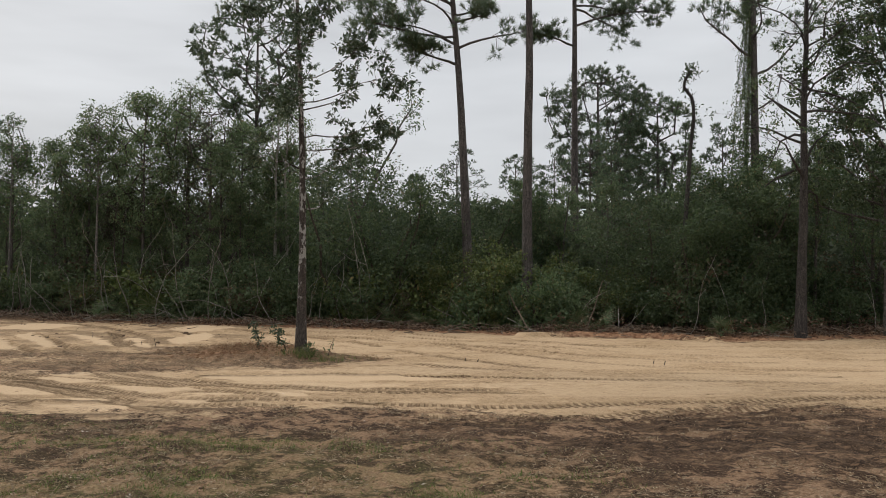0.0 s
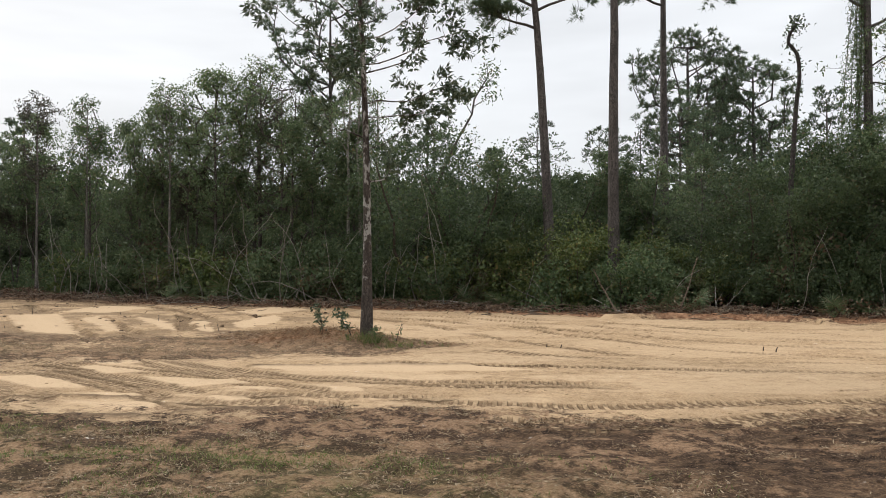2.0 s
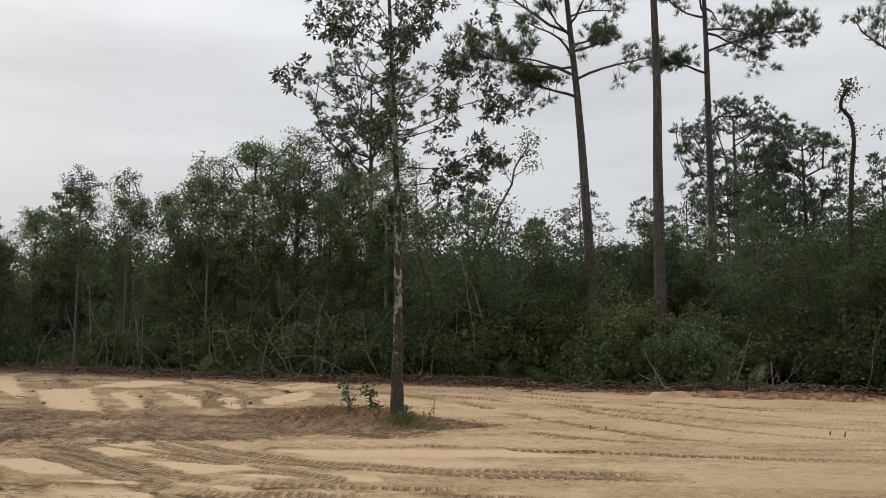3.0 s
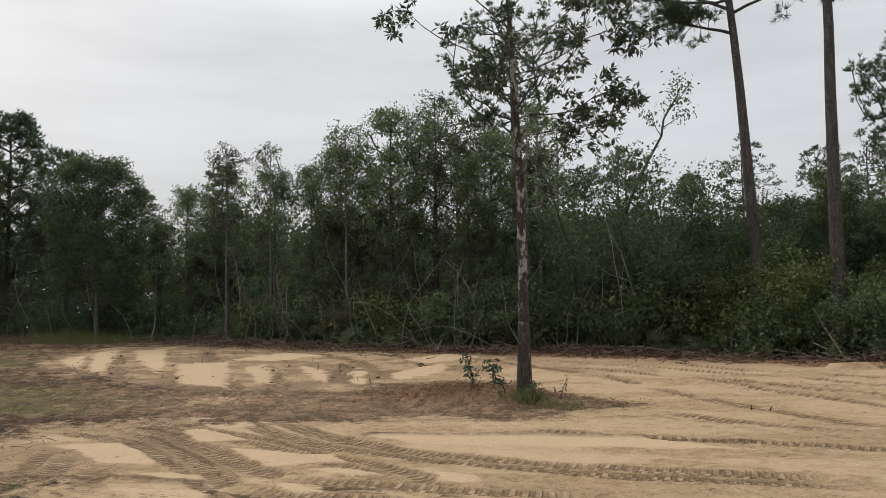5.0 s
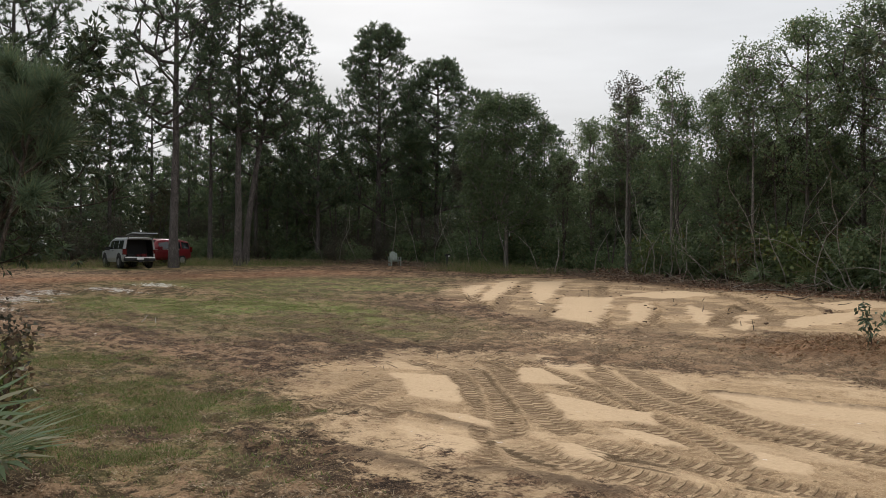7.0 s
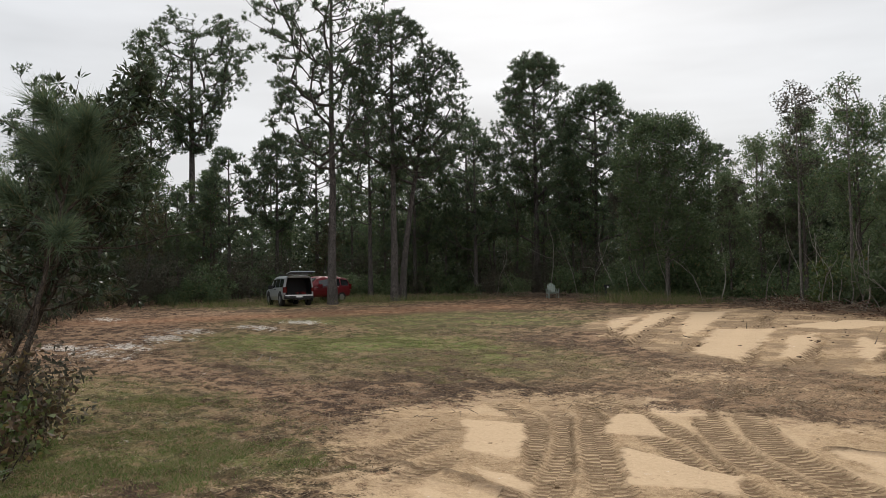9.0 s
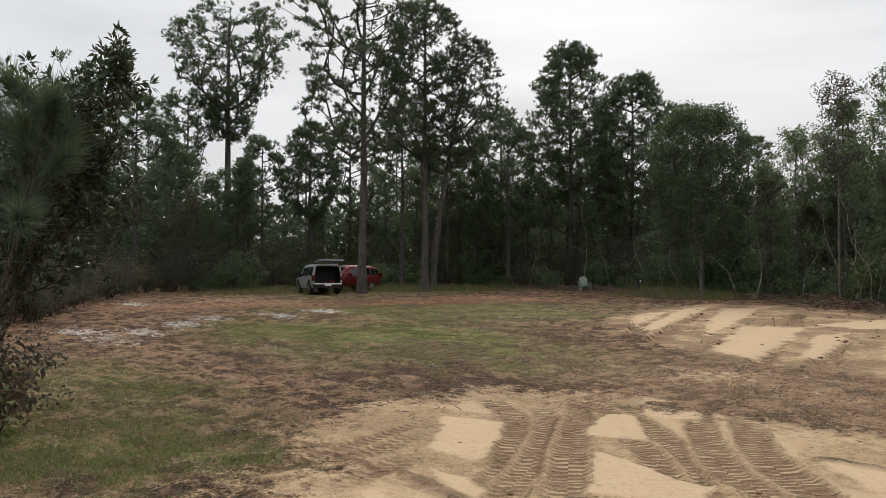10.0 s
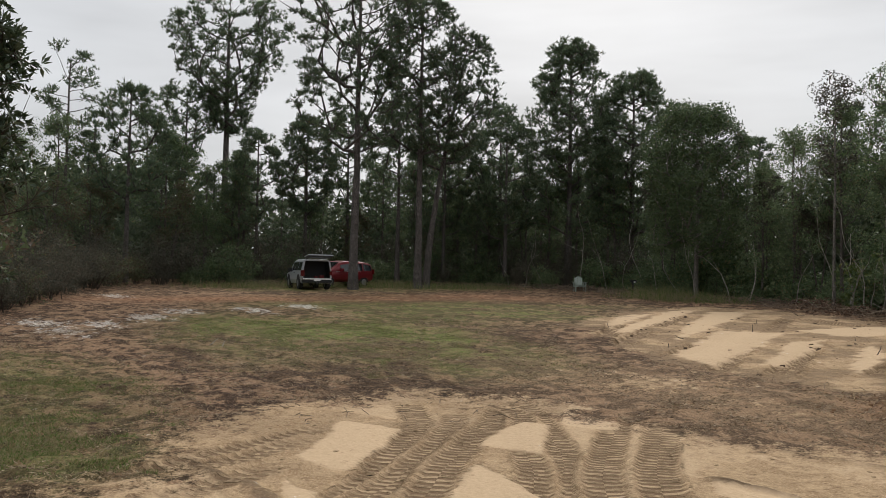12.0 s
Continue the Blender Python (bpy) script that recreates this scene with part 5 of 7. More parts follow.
# close-set trees over the left of the back sand
for x, y, k, sc in [(-22.8, 45.2, 0, 0.95), (-20.2, 44.6, 3, 0.86), (-19.0, 43.4, 2, 0.98), (-26.2, 46.0, 3, 0.9), (-28.2, 45.2, 3, 0.80), (-27.0, 47.0, 0, 0.82), (-29.8, 47.5, 3, 0.78), (-15.6, 44.2, 1, 0.95), (-13.6, 44.4, 3, 1.02), (-11.0, 44.6, 1, 0.95), (-8.6, 42.8, 2, 0.9), (-7.4, 41.4, 1, 0.85), (14.5, 33.5, 0, 0.8), (17.0, 34.0, 2, 0.9), (12.8, 33.6, 2, 0.8)]:
    put_tree(k, x, y, sc, 40 * x, leafy_kinds, TREE_WORDS, "broadleaf_tree", "young trees of the wood")

# pines further in
s = 2.0
while s < LENGTH:
    x, y = edge_at(s, rng.uniform(9, 22))
    low = S_GUM - 16 < s
    put_tree(int(rng.integers(3)), x, y, rng.uniform(0.38, 0.54) if low else rng.uniform(0.6, 0.85), rng.uniform(0, 360), pine_kinds, PINE_WORDS, "pine_tree", "pines of the wood")
    s += rng.uniform(3.0, 5.0)

# small pines far back over the middle of the sand
for k in range(15):
    x, y = edge_at(S_MID - 6 + (LENGTH - 6 - S_MID) * (k + rng.uniform(0, 1)) / 15, rng.uniform(18, 36))
    put_tree(1 + k % 2, x, y, rng.uniform(0.5, 0.66), rng.uniform(0, 360), pine_kinds, PINE_WORDS, "pine_tree", "pines of the wood")

# dark trees behind the parked cars
s = S_CARS - 18
while s < S_CARS + 16:
    x, y = edge_at(s, rng.uniform(5, 15))
    put_tree([0, 2, 0, 3][int(rng.integers(4))], x, y, rng.uniform(0.85, 1.15), rng.uniform(0, 360), leafy_kinds, TREE_WORDS, "broadleaf_tree", "young trees of the wood")
    s += rng.uniform(1.6, 2.6)

# a thicker belt of bushy pines west of the rounded gum tree
s = 4.0
while s < S_GUM + 3:
    x, y = edge_at(s, rng.uniform(4.5, 16))
    put_tree(0, x, y, rng.uniform(0.5, 0.72) if s < S_CARS + 3 else rng.uniform(0.62, 0.85), rng.uniform(0, 360), pine_kinds, PINE_WORDS, "pine_tree", "pines of the wood")
    s += rng.uniform(1.5, 2.6)


def far_woods():
    """The woods behind, where no tree can be told from the next."""
    r = np.random.default_rng(5)
    C = []
    for s in np.arange(0, LENGTH, 0.8):
        x, y = edge_at(s, r.uniform(9, 22))
        H = r.uniform(4.5, 6.5) if s < S_CARS + 6 else r.uniform(6.5, 8.4) if s < S_GUM + 4 else r.uniform(5.0, 7.0) if s < S_MID - 5 else r.uniform(4.0, 6.0) if s < S_RIGHT else r.uniform(5.0, 7.0)
        H *= 0.62 + 0.55 * (0.5 + 0.5 * math.sin(s * 0.9 + 2 * math.sin(s * 0.31)))
        n = 1050
        c = r.uniform(-2.2, 2.2, (n, 3)) * np.array([1, 1, 0]) + np.array([x, y, 0])
        c[:, 2] = float(lie(x, y)) + H * r.uniform(0.0, 1.0, n) ** 0.8 * r.uniform(0.75, 1.0, n)
        C.append(c)
    C = np.concatenate(C)
    me = leaves_mesh("far_woods", C, r.normal(size=C.shape), 0.36, 0.24, LEAF_DEEP, r, small=True)
    tagged(new("far_woods", me), "dense dark undergrowth deep in the wood", "woods", kind="stuff")
    # the wood goes on behind that
    C = []
    for s in np.arange(-6, LENGTH + 6, 0.5):
        e, deep = np.clip(s, 0, LENGTH), r.uniform(26, 48)
        x, y = edge_at(e, deep) + (s - e) * _T[0 if s < 0 else -1]
        n = 460
        c = r.uniform(-3.5, 3.5, (n, 3)) * np.array([1, 1, 0]) + np.array([x, y, 0])
        H = r.uniform(7.0, 10.5) if s < S_GUM + 4 else r.uniform(5.0, 7.5)
        c[:, 2] = float(lie(x, y)) + H * r.uniform(0, 1, n) ** 0.9
        C.append(c)
    C = np.concatenate(C)
    me = leaves_mesh("wood_depths", C, r.normal(size=C.shape), 0.85, 0.6, LEAF_DEEP, r, small=True)
    tagged(new("wood_depths", me), "unbroken dark green wood in the distance", "woods", kind="stuff")


far_woods()

# ---- the lone bay tree on its hump ----
TREE = (-3.5, 21.2)


def lone_tree():
    r = np.random.default_rng(21)
    x, y = TREE
    t = thing("bay_tree", pose(x, y, on(x, y)), "lone slender bay tree with lichen-blotched trunk on a sand hump", "tree")
    H = 10.4
    ts = np.linspace(0, 1, 14)
    path = np.stack([0.02 * np.sin(ts * 5.0) - 0.24 * ts ** 2, 0.1 * np.sin(ts * 4), H * ts], 1)
    path[0, 2] = -0.3
    tr = Wood()
    tr.tube(path, 0.105 * (1 - 0.72 * ts) + 0.065 * np.exp(-ts * 12), 12)
    part("trunk", tr.mesh("trunk", BARK_BAY), t, "grey bark with pale lichen blotches")
    at = lambda z: np.array([np.interp(z / H, ts, path[:, a]) for a in range(3)])
    # height, direction, length, leafiness
    limbs = [(3.5, (0.7, -0.4, 0.5), 0.7, 2), (4.5, (-1, 0.1, 0.35), 1.7, 3), (4.3, (0.9, 0.3, 0.1), 1.5, 5), (5.0, (1, 0.1, 0.05), 2.2, 6), (5.3, (1, -0.2, 0.2), 2.0, 6),
             (5.5, (0.3, -1, 0.2), 1.6, 5), (5.7, (-0.7, 0.7, 0.3), 1.5, 4), (6.0, (1, 0.25, 0.35), 2.8, 8), (6.2, (1, -0.5, 0.05), 2.7, 8), (6.5, (-1, -0.2, 0.3), 2.3, 4),
             (6.6, (0.2, 1, 0.3), 1.9, 5), (6.8, (0.9, 0.5, 0.3), 2.4, 7), (7.0, (-0.4, -1, 0.3), 1.6, 4), (7.3, (-1, 0.1, 0.55), 2.3, 4), (7.5, (1, 0, 0.4), 1.9, 6),
             (7.8, (0.2, -1, 0.5), 1.4, 5), (8.1, (-0.8, 0.6, 0.4), 1.4, 5), (8.3, (0.8, 0.6, 0.5), 1.5, 6), (8.7, (-0.6, -0.8, 0.5), 1.3, 5), (9.0, (1, -0.3, 0.6), 1.2, 6), (9.4, (-0.5, 0.6, 0.7), 1.0, 5), (10.2, (0.2, 0.1, 1), 0.6, 6)]
    li, C, D = Wood(), [], []
    for z, d, ln, leafy in limbs:
        P, dd = limb(li, r, at(z), np.array(d, float), ln, 0.026 - 0.0011 * z, 0.6, 0.45, 6, 6)
        for j in range(leafy):
            w = r.uniform(0.45, 1.0) if j else 1.0
            q = np.array([np.interp(w, np.linspace(0, 1, 7), P[:, a]) for a in range(3)])
            P2, d2 = limb(li, r, q, unit(dd + r.normal(size=3) * 0.8), r.uniform(0.3, 0.75), 0.008, 0.5, 0.1, 4, 4)
            for c, n in ((P2[-1], 13), (P2[-2], 9), (P2[-3], 7)):
                for q2 in range(3):
                    cc = c + r.normal(size=3) * 0.11
                    dirs = unit(d2 * 0.6 + r.normal(size=(n, 3)) * 0.85)
                    C.append(cc + dirs * 0.025)
                    D.append(dirs + np.array([0, 0, -0.2]))
    part("branchwork", li.mesh("branchwork", BARK_BAY), t)
    part("crown", leaves_mesh("crown", np.concatenate(C), np.concatenate(D), 0.145, 0.05, LEAF_MAGNOLIA, r), t, "glossy whorled dark green leaves")
    return t


lone_tree()


def sprout(x, y, height, lean, n, mat, label, leaf=0.12, wide=0.042, seed=1):
    r = np.random.default_rng(seed)
    t = thing("sprout", pose(x, y, on(x, y)), label, "sapling", "sprouts at the foot of the bay tree")
    w = Wood()
    P, d = limb(w, r, (0, 0, -0.05), np.array([*lean, 1.0]), height, 0.012, 0.35, 0.0, 6, 5)
    part("stem", w.mesh("stem", BARK_TWIG), t)
    c = P[np.clip((r.uniform(0.3, 1, n) * 6).astype(int), 0, 6)] + r.normal(size=(n, 3)) * 0.06
    part("foliage", leaves_mesh("foliage", c, r.normal(size=(n, 3)) + np.array([0, 0, -0.4]), leaf, wide, mat, r), t)


sprout(-4.55, 21.3, 0.80, (0.05, 0.0), 95, LEAF_MAGNOLIA, "leafy sprout with drooping dark leaves", seed=2)
sprout(-3.8, 21.0, 0.95, (-0.55, -0.1), 110, LEAF_MAGNOLIA, "leaning leafy sprout beside the trunk", seed=3)
sprout(-3.3, 20.9, 0.45, (0.3, -0.2), 60, LEAF_MID, "small leafy sprout beside the trunk", seed=4)
sprout(-2.85, 21.4, 0.5, (0.35, 0.1), 14, LEAF_RUST, "thin sprout with a few brown leaves", seed=5)


def blades(name, centres, height, width, mat, label, category, r, lean=0.35):
    """Grass: one narrow blade at each centre."""
    n = len(centres)
    d = r.normal(size=(n, 3)) * lean
    d[:, 2] = 1
    d = unit(d)
    s = unit(np.cross(d, r.normal(size=(n, 3))))
    h = height * r.uniform(0.45, 1.25, n)[:, None]
    V = np.stack([centres - s * width / 2, centres + s * width / 2, centres + d * h], 1).reshape(-1, 3)
    return arrays_mesh(name, V, [np.arange(n * 3).reshape(-1, 3)], mat)


def grass_tuft(x, y, R, n, h, label, seed):
    r = np.random.default_rng(seed)
    c = r.normal(size=(n, 3)) * np.array([R, R, 0])
    t = new("grass_tuft", blades("grass_tuft", c, h, 0.014, GRASS, "", "", r, 0.45))
    t.matrix_basis = pose(x, y, on(x, y, -0.02))
    tagged(t, label, "grass", "tufts of grass", kind="stuff")


def dry_tuft(x, y, seed):
    r = np.random.default_rng(seed)
    c = r.normal(size=(330, 3)) * np.array([0.42, 0.30, 0])
    c[:, 2] = r.uniform(0, 0.08, 330)
    t = new("dry_grass_tuft", blades("dry_grass_tuft", c, 0.12, 0.013, RED_STRAW, "", "", r, 2.2))
    t.matrix_basis = pose(x, y, on(x, y, -0.02))
    tagged(t, "tuft of dead reddish grass on the hump", "grass", "tufts of grass", kind="stuff")


grass_tuft(-3.3, 20.8, 0.17, 260, 0.30, "tuft of long grass at the foot of the bay tree", 1)
grass_tuft(-2.7, 20.85, 0.36, 240, 0.15, "low grass at the foot of the bay tree", 2)
grass_tuft(-3.7, 20.9, 0.25, 160, 0.2, "low grass on the hump", 3)
for k, (x, y) in enumerate([(-5.0, 21.3), (-5.8, 21.6), (-6.3, 21.4), (-4.6, 22.0), (-5.4, 22.2), (-4.5, 20.9), (-2.1, 21.4), (-5.2, 21.0), (-4.9, 21.7), (-4.0, 21.9)]):
    dry_tuft(x, y, 50 + k)
grass_tuft(-33.8, 42.2, 1.3, 2600, 0.75, "tall green grass at the edge of the wood", 4)
grass_tuft(-30.6, 41.6, 1.1, 1500, 0.6, "green grass at the edge of the wood", 5)
grass_tuft(-49.0, 33.0, 1.9, 3200, 0.55, "pale green grass under the pines", 6)
grass_tuft(-47.5, 37.5, 2.0, 2600, 0.45, "pale green grass under the pines", 7)
grass_tuft(-48.5, 23.5, 1.6, 1800, 0.45, "pale green grass beside the parked car", 8)
grass_tuft(-51.0, 29.0, 2.2, 2400, 0.5, "pale green grass behind the parked cars", 9)

# ---- further trees that stand out ----


def rounded_tree():
    r = np.random.default_rng(31)
    return tree_of("gum_tree", pose(-32.7, 43.2, on(-32.7, 43.2)), crowned_pine_meshes(r, 9.9, 0.14, 2.6, 2.7, 430, DOME, dense=100, clump=0.62, bark=BARK_GUM, inner=0.25, leafy=LEAF_VINE, leaf=(0.13, 0.08)), "rounded gum tree with straight pale trunk")


rounded_tree()
r41 = np.random.default_rng(41)
tree_of("oak_tree", pose(11.9, 28.6, on(11.9, 28.6)), broadleaf_meshes(r41, 13.5, 0.17, 0.36, 2.7, LEAF_DARK, BARK_OAK, branches=34, twigs=7, cluster=20, leaf=0.12, wide=0.06, rad=0.24, lift=-0.9, bend=(0.35, 0)), "open tree with drooping sparse limbs at the sand's edge")
tree_of("oak_tree", pose(15.4, 29.6, on(15.4, 29.6)), broadleaf_meshes(r41, 13.0, 0.16, 0.25, 3.0, LEAF_VINE, BARK_FAR, branches=38, twigs=9, cluster=56, leaf=0.17, wide=0.09, lift=0.0), "dense tall oak with hanging dark foliage")
tree_of("oak_tree", pose(18.6, 31.0, on(18.6, 31.0)), broadleaf_meshes(r41, 13.0, 0.16, 0.25, 3.0, LEAF_VINE, BARK_FAR, branches=30, twigs=8, cluster=40, leaf=0.16, wide=0.085, lift=0.0), "dense tall oak at the edge of the wood")
for k, (x, y, H, mat) in enumerate([(-24.9, 43.8, 10.5, LEAF_GREY), (-21.9, 43.2, 10.0, LEAF_DARK), (-16.6, 40.9, 10.1, LEAF_MID)]):
    tree_of("thin_tree", pose(x, y, on(x, y)), crowned_pine_meshes(r41, H, 0.08, H * 0.55, 1.15, 60, OPEN_TOP, dense=40, clump=0.42, inner=0.1, bark=BARK_GUM, leafy=mat, leaf=(0.12, 0.07)), "slender tree with a small high crown", group="thin trees over the thicket")


for k, (x, y, H, sp) in enumerate([(-14.6, 41.6, 10.9, 2.0), (-12.6, 42.2, 11.3, 2.1), (-11.2, 41.0, 10.2, 1.7), (-10.0, 42.4, 9.6, 1.8), (-17.6, 42.4, 9.4, 1.7)]):
    tree_of("young_oak", pose(x, y, on(x, y)), crowned_pine_meshes(r41, H, 0.10, H * 0.36, sp * 0.95, 150 if k != 2 else 90, TALL_OVAL, dense=64 if k != 2 else 16, clump=0.52, bark=BARK_FAR, inner=0.15, leafy=LEAF_MID if k != 2 else LEAF_GREY), "tall young oak in a clump above the thicket", group="clump of young oaks")


def snag():
    r = np.random.default_rng(51)
    x, y = 9.35, 32.7
    t = thing("dead_tree", pose(x, y, on(x, y)), "crooked dead tree with a leafy tuft on top", "tree")
    ctrl = [(0, 0, -0.2), (-0.15, 0, 2.5), (0.0, 0, 5.0), (0.2, 0.1, 7.2), (0.32, 0.1, 8.2), (0.25, 0.1, 9.0), (-0.05, 0.05, 9.35), (0.0, 0, 9.7), (0.22, 0, 10.0)]
    P = curve_points(ctrl, 0.3)
    w = Wood()
    w.tube(P, np.linspace(0.13, 0.055, len(P)), 8)
    part("trunk", w.mesh("trunk", BARK_OAK), t)
    n = 700
    k = (r.uniform(0, 1, n) ** 1.6 * (len(P) - 1)).astype(int)
    c = P[k] + r.normal(size=(n, 3)) * np.array([0.12, 0.12, 0.3])
    top = P[-1] + r.normal(size=(170, 3)) * np.array([0.17, 0.17, 0.15])
    c = np.concatenate([c, top])
    part("vine", leaves_mesh("vine", c, r.normal(size=c.shape) + np.array([0, 0, 0.2]), 0.12, 0.06, LEAF_VINE, r), t)


snag()


def vine_curtain(x0, y0, z0, x1, y1, z1, width, n, label, seed):
    r = np.random.default_rng(seed)
    t = thing("hanging_vine", pose(x1, y1, on(x1, y1)), label, "vine")
    base = on(x1, y1)
    w, C, D = Wood(), [], []
    for k in range(7):
        u = np.linspace(0, 1, 13)[:, None]
        side = r.normal(size=3) * np.array([width, width, 0])
        P = np.array([x0 - x1, y0 - y1, z0 - base]) * (1 - u) + np.array([0, 0, -0.1]) * u + np.cumsum(r.normal(size=(13, 3)) * 0.05, axis=0) + side * np.sin(u * 2.6)
        w.tube(P, np.full(13, 0.013), 4)
        f = r.uniform(0, 1, n // 7) ** (0.8 if k % 2 else 1.2) * (z0 - z1) / (z0 - base)
        q = np.stack([np.interp(f, u[:, 0], P[:, a]) for a in range(3)], 1)
        clump = 0.5 + 0.5 * np.sin(f * 40 + k * 2)
        C.append(q + r.normal(size=q.shape) * (0.04 + 0.09 * clump[:, None]))
    C = np.concatenate(C)
    part("stem", w.mesh("stem", BARK_TWIG), t)
    part("foliage", leaves_mesh("foliage", C, r.normal(size=C.shape) + np.array([0, 0, -0.8]), 0.085, 0.045, LEAF_DARK, r), t)


vine_curtain(13.0, 35.95, 15.0, 11.9, 35.6, 5.0, 0.16, 9800, "curtain of thin vine hanging beside a pine", 61)

# dark mass of shrubs smothered in vine
for k, (x, y, sc) in enumerate([(9.2, 34.2, 1.05), (11.2, 34.0, 1.2), (8.2, 35.2, 0.8), (12.8, 35.0, 0.9), (10.4, 35.2, 1.22), (10.0, 32.0, 0.85)]):
    put_bush("mass", x, y, sc, 70 * k)
# rounded green masses behind the middle of the sand
for k, (x, y, sc, kind) in enumerate([(-3.7, 37.9, 1.42, "mass"), (-1.7, 38.2, 1.3, "mass"), (0.4, 40.2, 1.2, "mass"), (2.6, 40.6, 1.12, "mass"), (4.8, 41.2, 1.05, "mass"), (0.9, 36.2, 1.0, "mound"), (2.5, 35.0, 1.05, "mound"), (4.7, 35.4, 0.9, "mound"), (7.0, 34.6, 0.8, "mound"), (1.6, 33.9, 1.1, "dark"), (3.6, 33.4, 1.0, "dark"), (5.8, 34.4, 1.1, "mid"), (-6.2, 39.5, 0.8, "mass")]):
    put_bush(kind, x, y, sc, 50 * k)


def leaning_tree():
    r = np.random.default_rng(71)
    x, y = -5.5, 39.4
    t = thing("leaning_tree", pose(x, y, on(x, y)) @ Matrix.Scale(1.1, 4), "leaning half-dead tree with a few leaves at its tip", "tree")
    P = curve_points([(0, 0, -0.1), (0.6, -0.1, 2.0), (1.6, -0.1, 4.7), (2.5, -0.1, 6.6), (3.0, 0, 7.5), (3.1, 0, 8.1), (3.6, 0, 8.9)], 0.4)
    w = Wood()
    w.tube(P, np.linspace(0.10, 0.03, len(P)), 7)
    tips = []
    for k, d, ln in ((-5, (-0.6, 0, 1), 0.9), (-4, (1, 0, 0.4), 1.0), (-3, (0.7, 0.2, 0.9), 0.8), (-8, (-1, 0, 0.2), 0.9), (-2, (1, -0.3, 0.5), 0.9), (-1, (0.3, 0, 1), 0.5)):
        Q, _ = limb(w, r, P[k], np.array(d, float), ln, 0.02, 0.4, 0.2, 4, 4)
        tips += [Q[-1], Q[-2]]
    part("trunk", w.mesh("trunk", BARK_FAR), t)
    c = np.concatenate([q + r.normal(size=(34, 3)) * 0.2 for q in tips])
    part("crown", leaves_mesh("crown", c, r.normal(size=c.shape), 0.14, 0.07, LEAF_DARK, r), t)


leaning_tree()
# thin pale twin stems behind the bay tree
for k, (x, y, H, dx) in enumerate([(-8.0, 40.6, 9.5, 0.1), (-7.5, 40.9, 9.8, -0.2), (-6.7, 41.0, 9.2, 0.15)]):
    tree_of("thin_tree", pose(x, y, on(x, y)), broadleaf_meshes(r41, H, 0.10, 0.66, 1.3, LEAF_MID, BARK_PALE, branches=10, twigs=5, cluster=14, leaf=0.14, wide=0.075, bend=(dx, 0)), "slim pale-stemmed tree behind the thicket", group="thin trees over the thicket")


def bare_sapling(x, y, d, length, r0, seed, label="bare pale sapling leaning in the thicket", mat=BARK_PALE, forks=1):
    r = np.random.default_rng(seed)
    t = new("bare_sapling")
    t.matrix_basis = pose(x, y, on(x, y))
    tagged(t, label, "sapling", "bare saplings in the thicket")
    w = Wood()
    P, dd = limb(w, r, (0, 0, -0.1), np.array(d, float), length, r0, 0.5, -0.14 * r.uniform(0, 1) ** 2, 9, 5, 0.3)
    for k in range(forks):
        limb(w, r, P[4 + k], unit(dd + r.normal(size=3) * 0.8), length * 0.3, r0 * 0.45, 0.4, 0.2, 4, 4)
    part("stem", w.mesh("stem", mat), t)


for k in range(34):
    s = S_LEFT - 4 + (S_MID - S_LEFT + 6) * (k + rng.uniform(0, 1)) / 34
    x, y = edge_at(s, rng.uniform(-0.4, 0.5))
    bare_sapling(x, y, (rng.normal() * 0.28, -0.1, 1), rng.uniform(2.4, 6.0), rng.uniform(0.020, 0.040), 200 + k, forks=1 + k % 2)
for k in range(18):
    s = S_MID + (LENGTH - 8 - S_MID) * (k + rng.uniform(0, 1)) / 18
    x, y = edge_at(s, rng.uniform(-0.4, 0.6))
    bare_sapling(x, y, (rng.normal() * 0.6, -0.2, 1), rng.uniform(1.6, 3.4), rng.uniform(0.014, 0.026), 300 + k)
for k in range(16):
    s = S_CARS + 12 + (S_LEFT - S_CARS - 12) * (k + rng.uniform(0, 1)) / 16
    x, y = edge_at(s, rng.uniform(-0.3, 0.8))
    bare_sapling(x, y, (rng.normal() * 0.22, -0.05, 1), rng.uniform(3.0, 6.5), rng.uniform(0.02, 0.04), 400 + k)


def stick(x, y, d, length, r0, seed, label, name="fallen_branch", mat=DEADWOOD, dz=0.0):
    r = np.random.default_rng(seed)
    t = new(name)
    t.matrix_basis = pose(x, y, on(x, y, dz))
    tagged(t, label, "branch", "fallen branches")
    w = Wood()
    P, dd = limb(w, r, (0, 0, 0), np.array(d, float), length, r0, 0.25, 0.0, 6, 6, 0.5)
    if length > 1.2:
        limb(w, r, P[3], unit(dd + r.normal(size=3) * 0.7), length * 0.35, r0 * 0.5, 0.3, 0.0, 4, 4)
    part("wood", w.mesh("wood", mat), t)


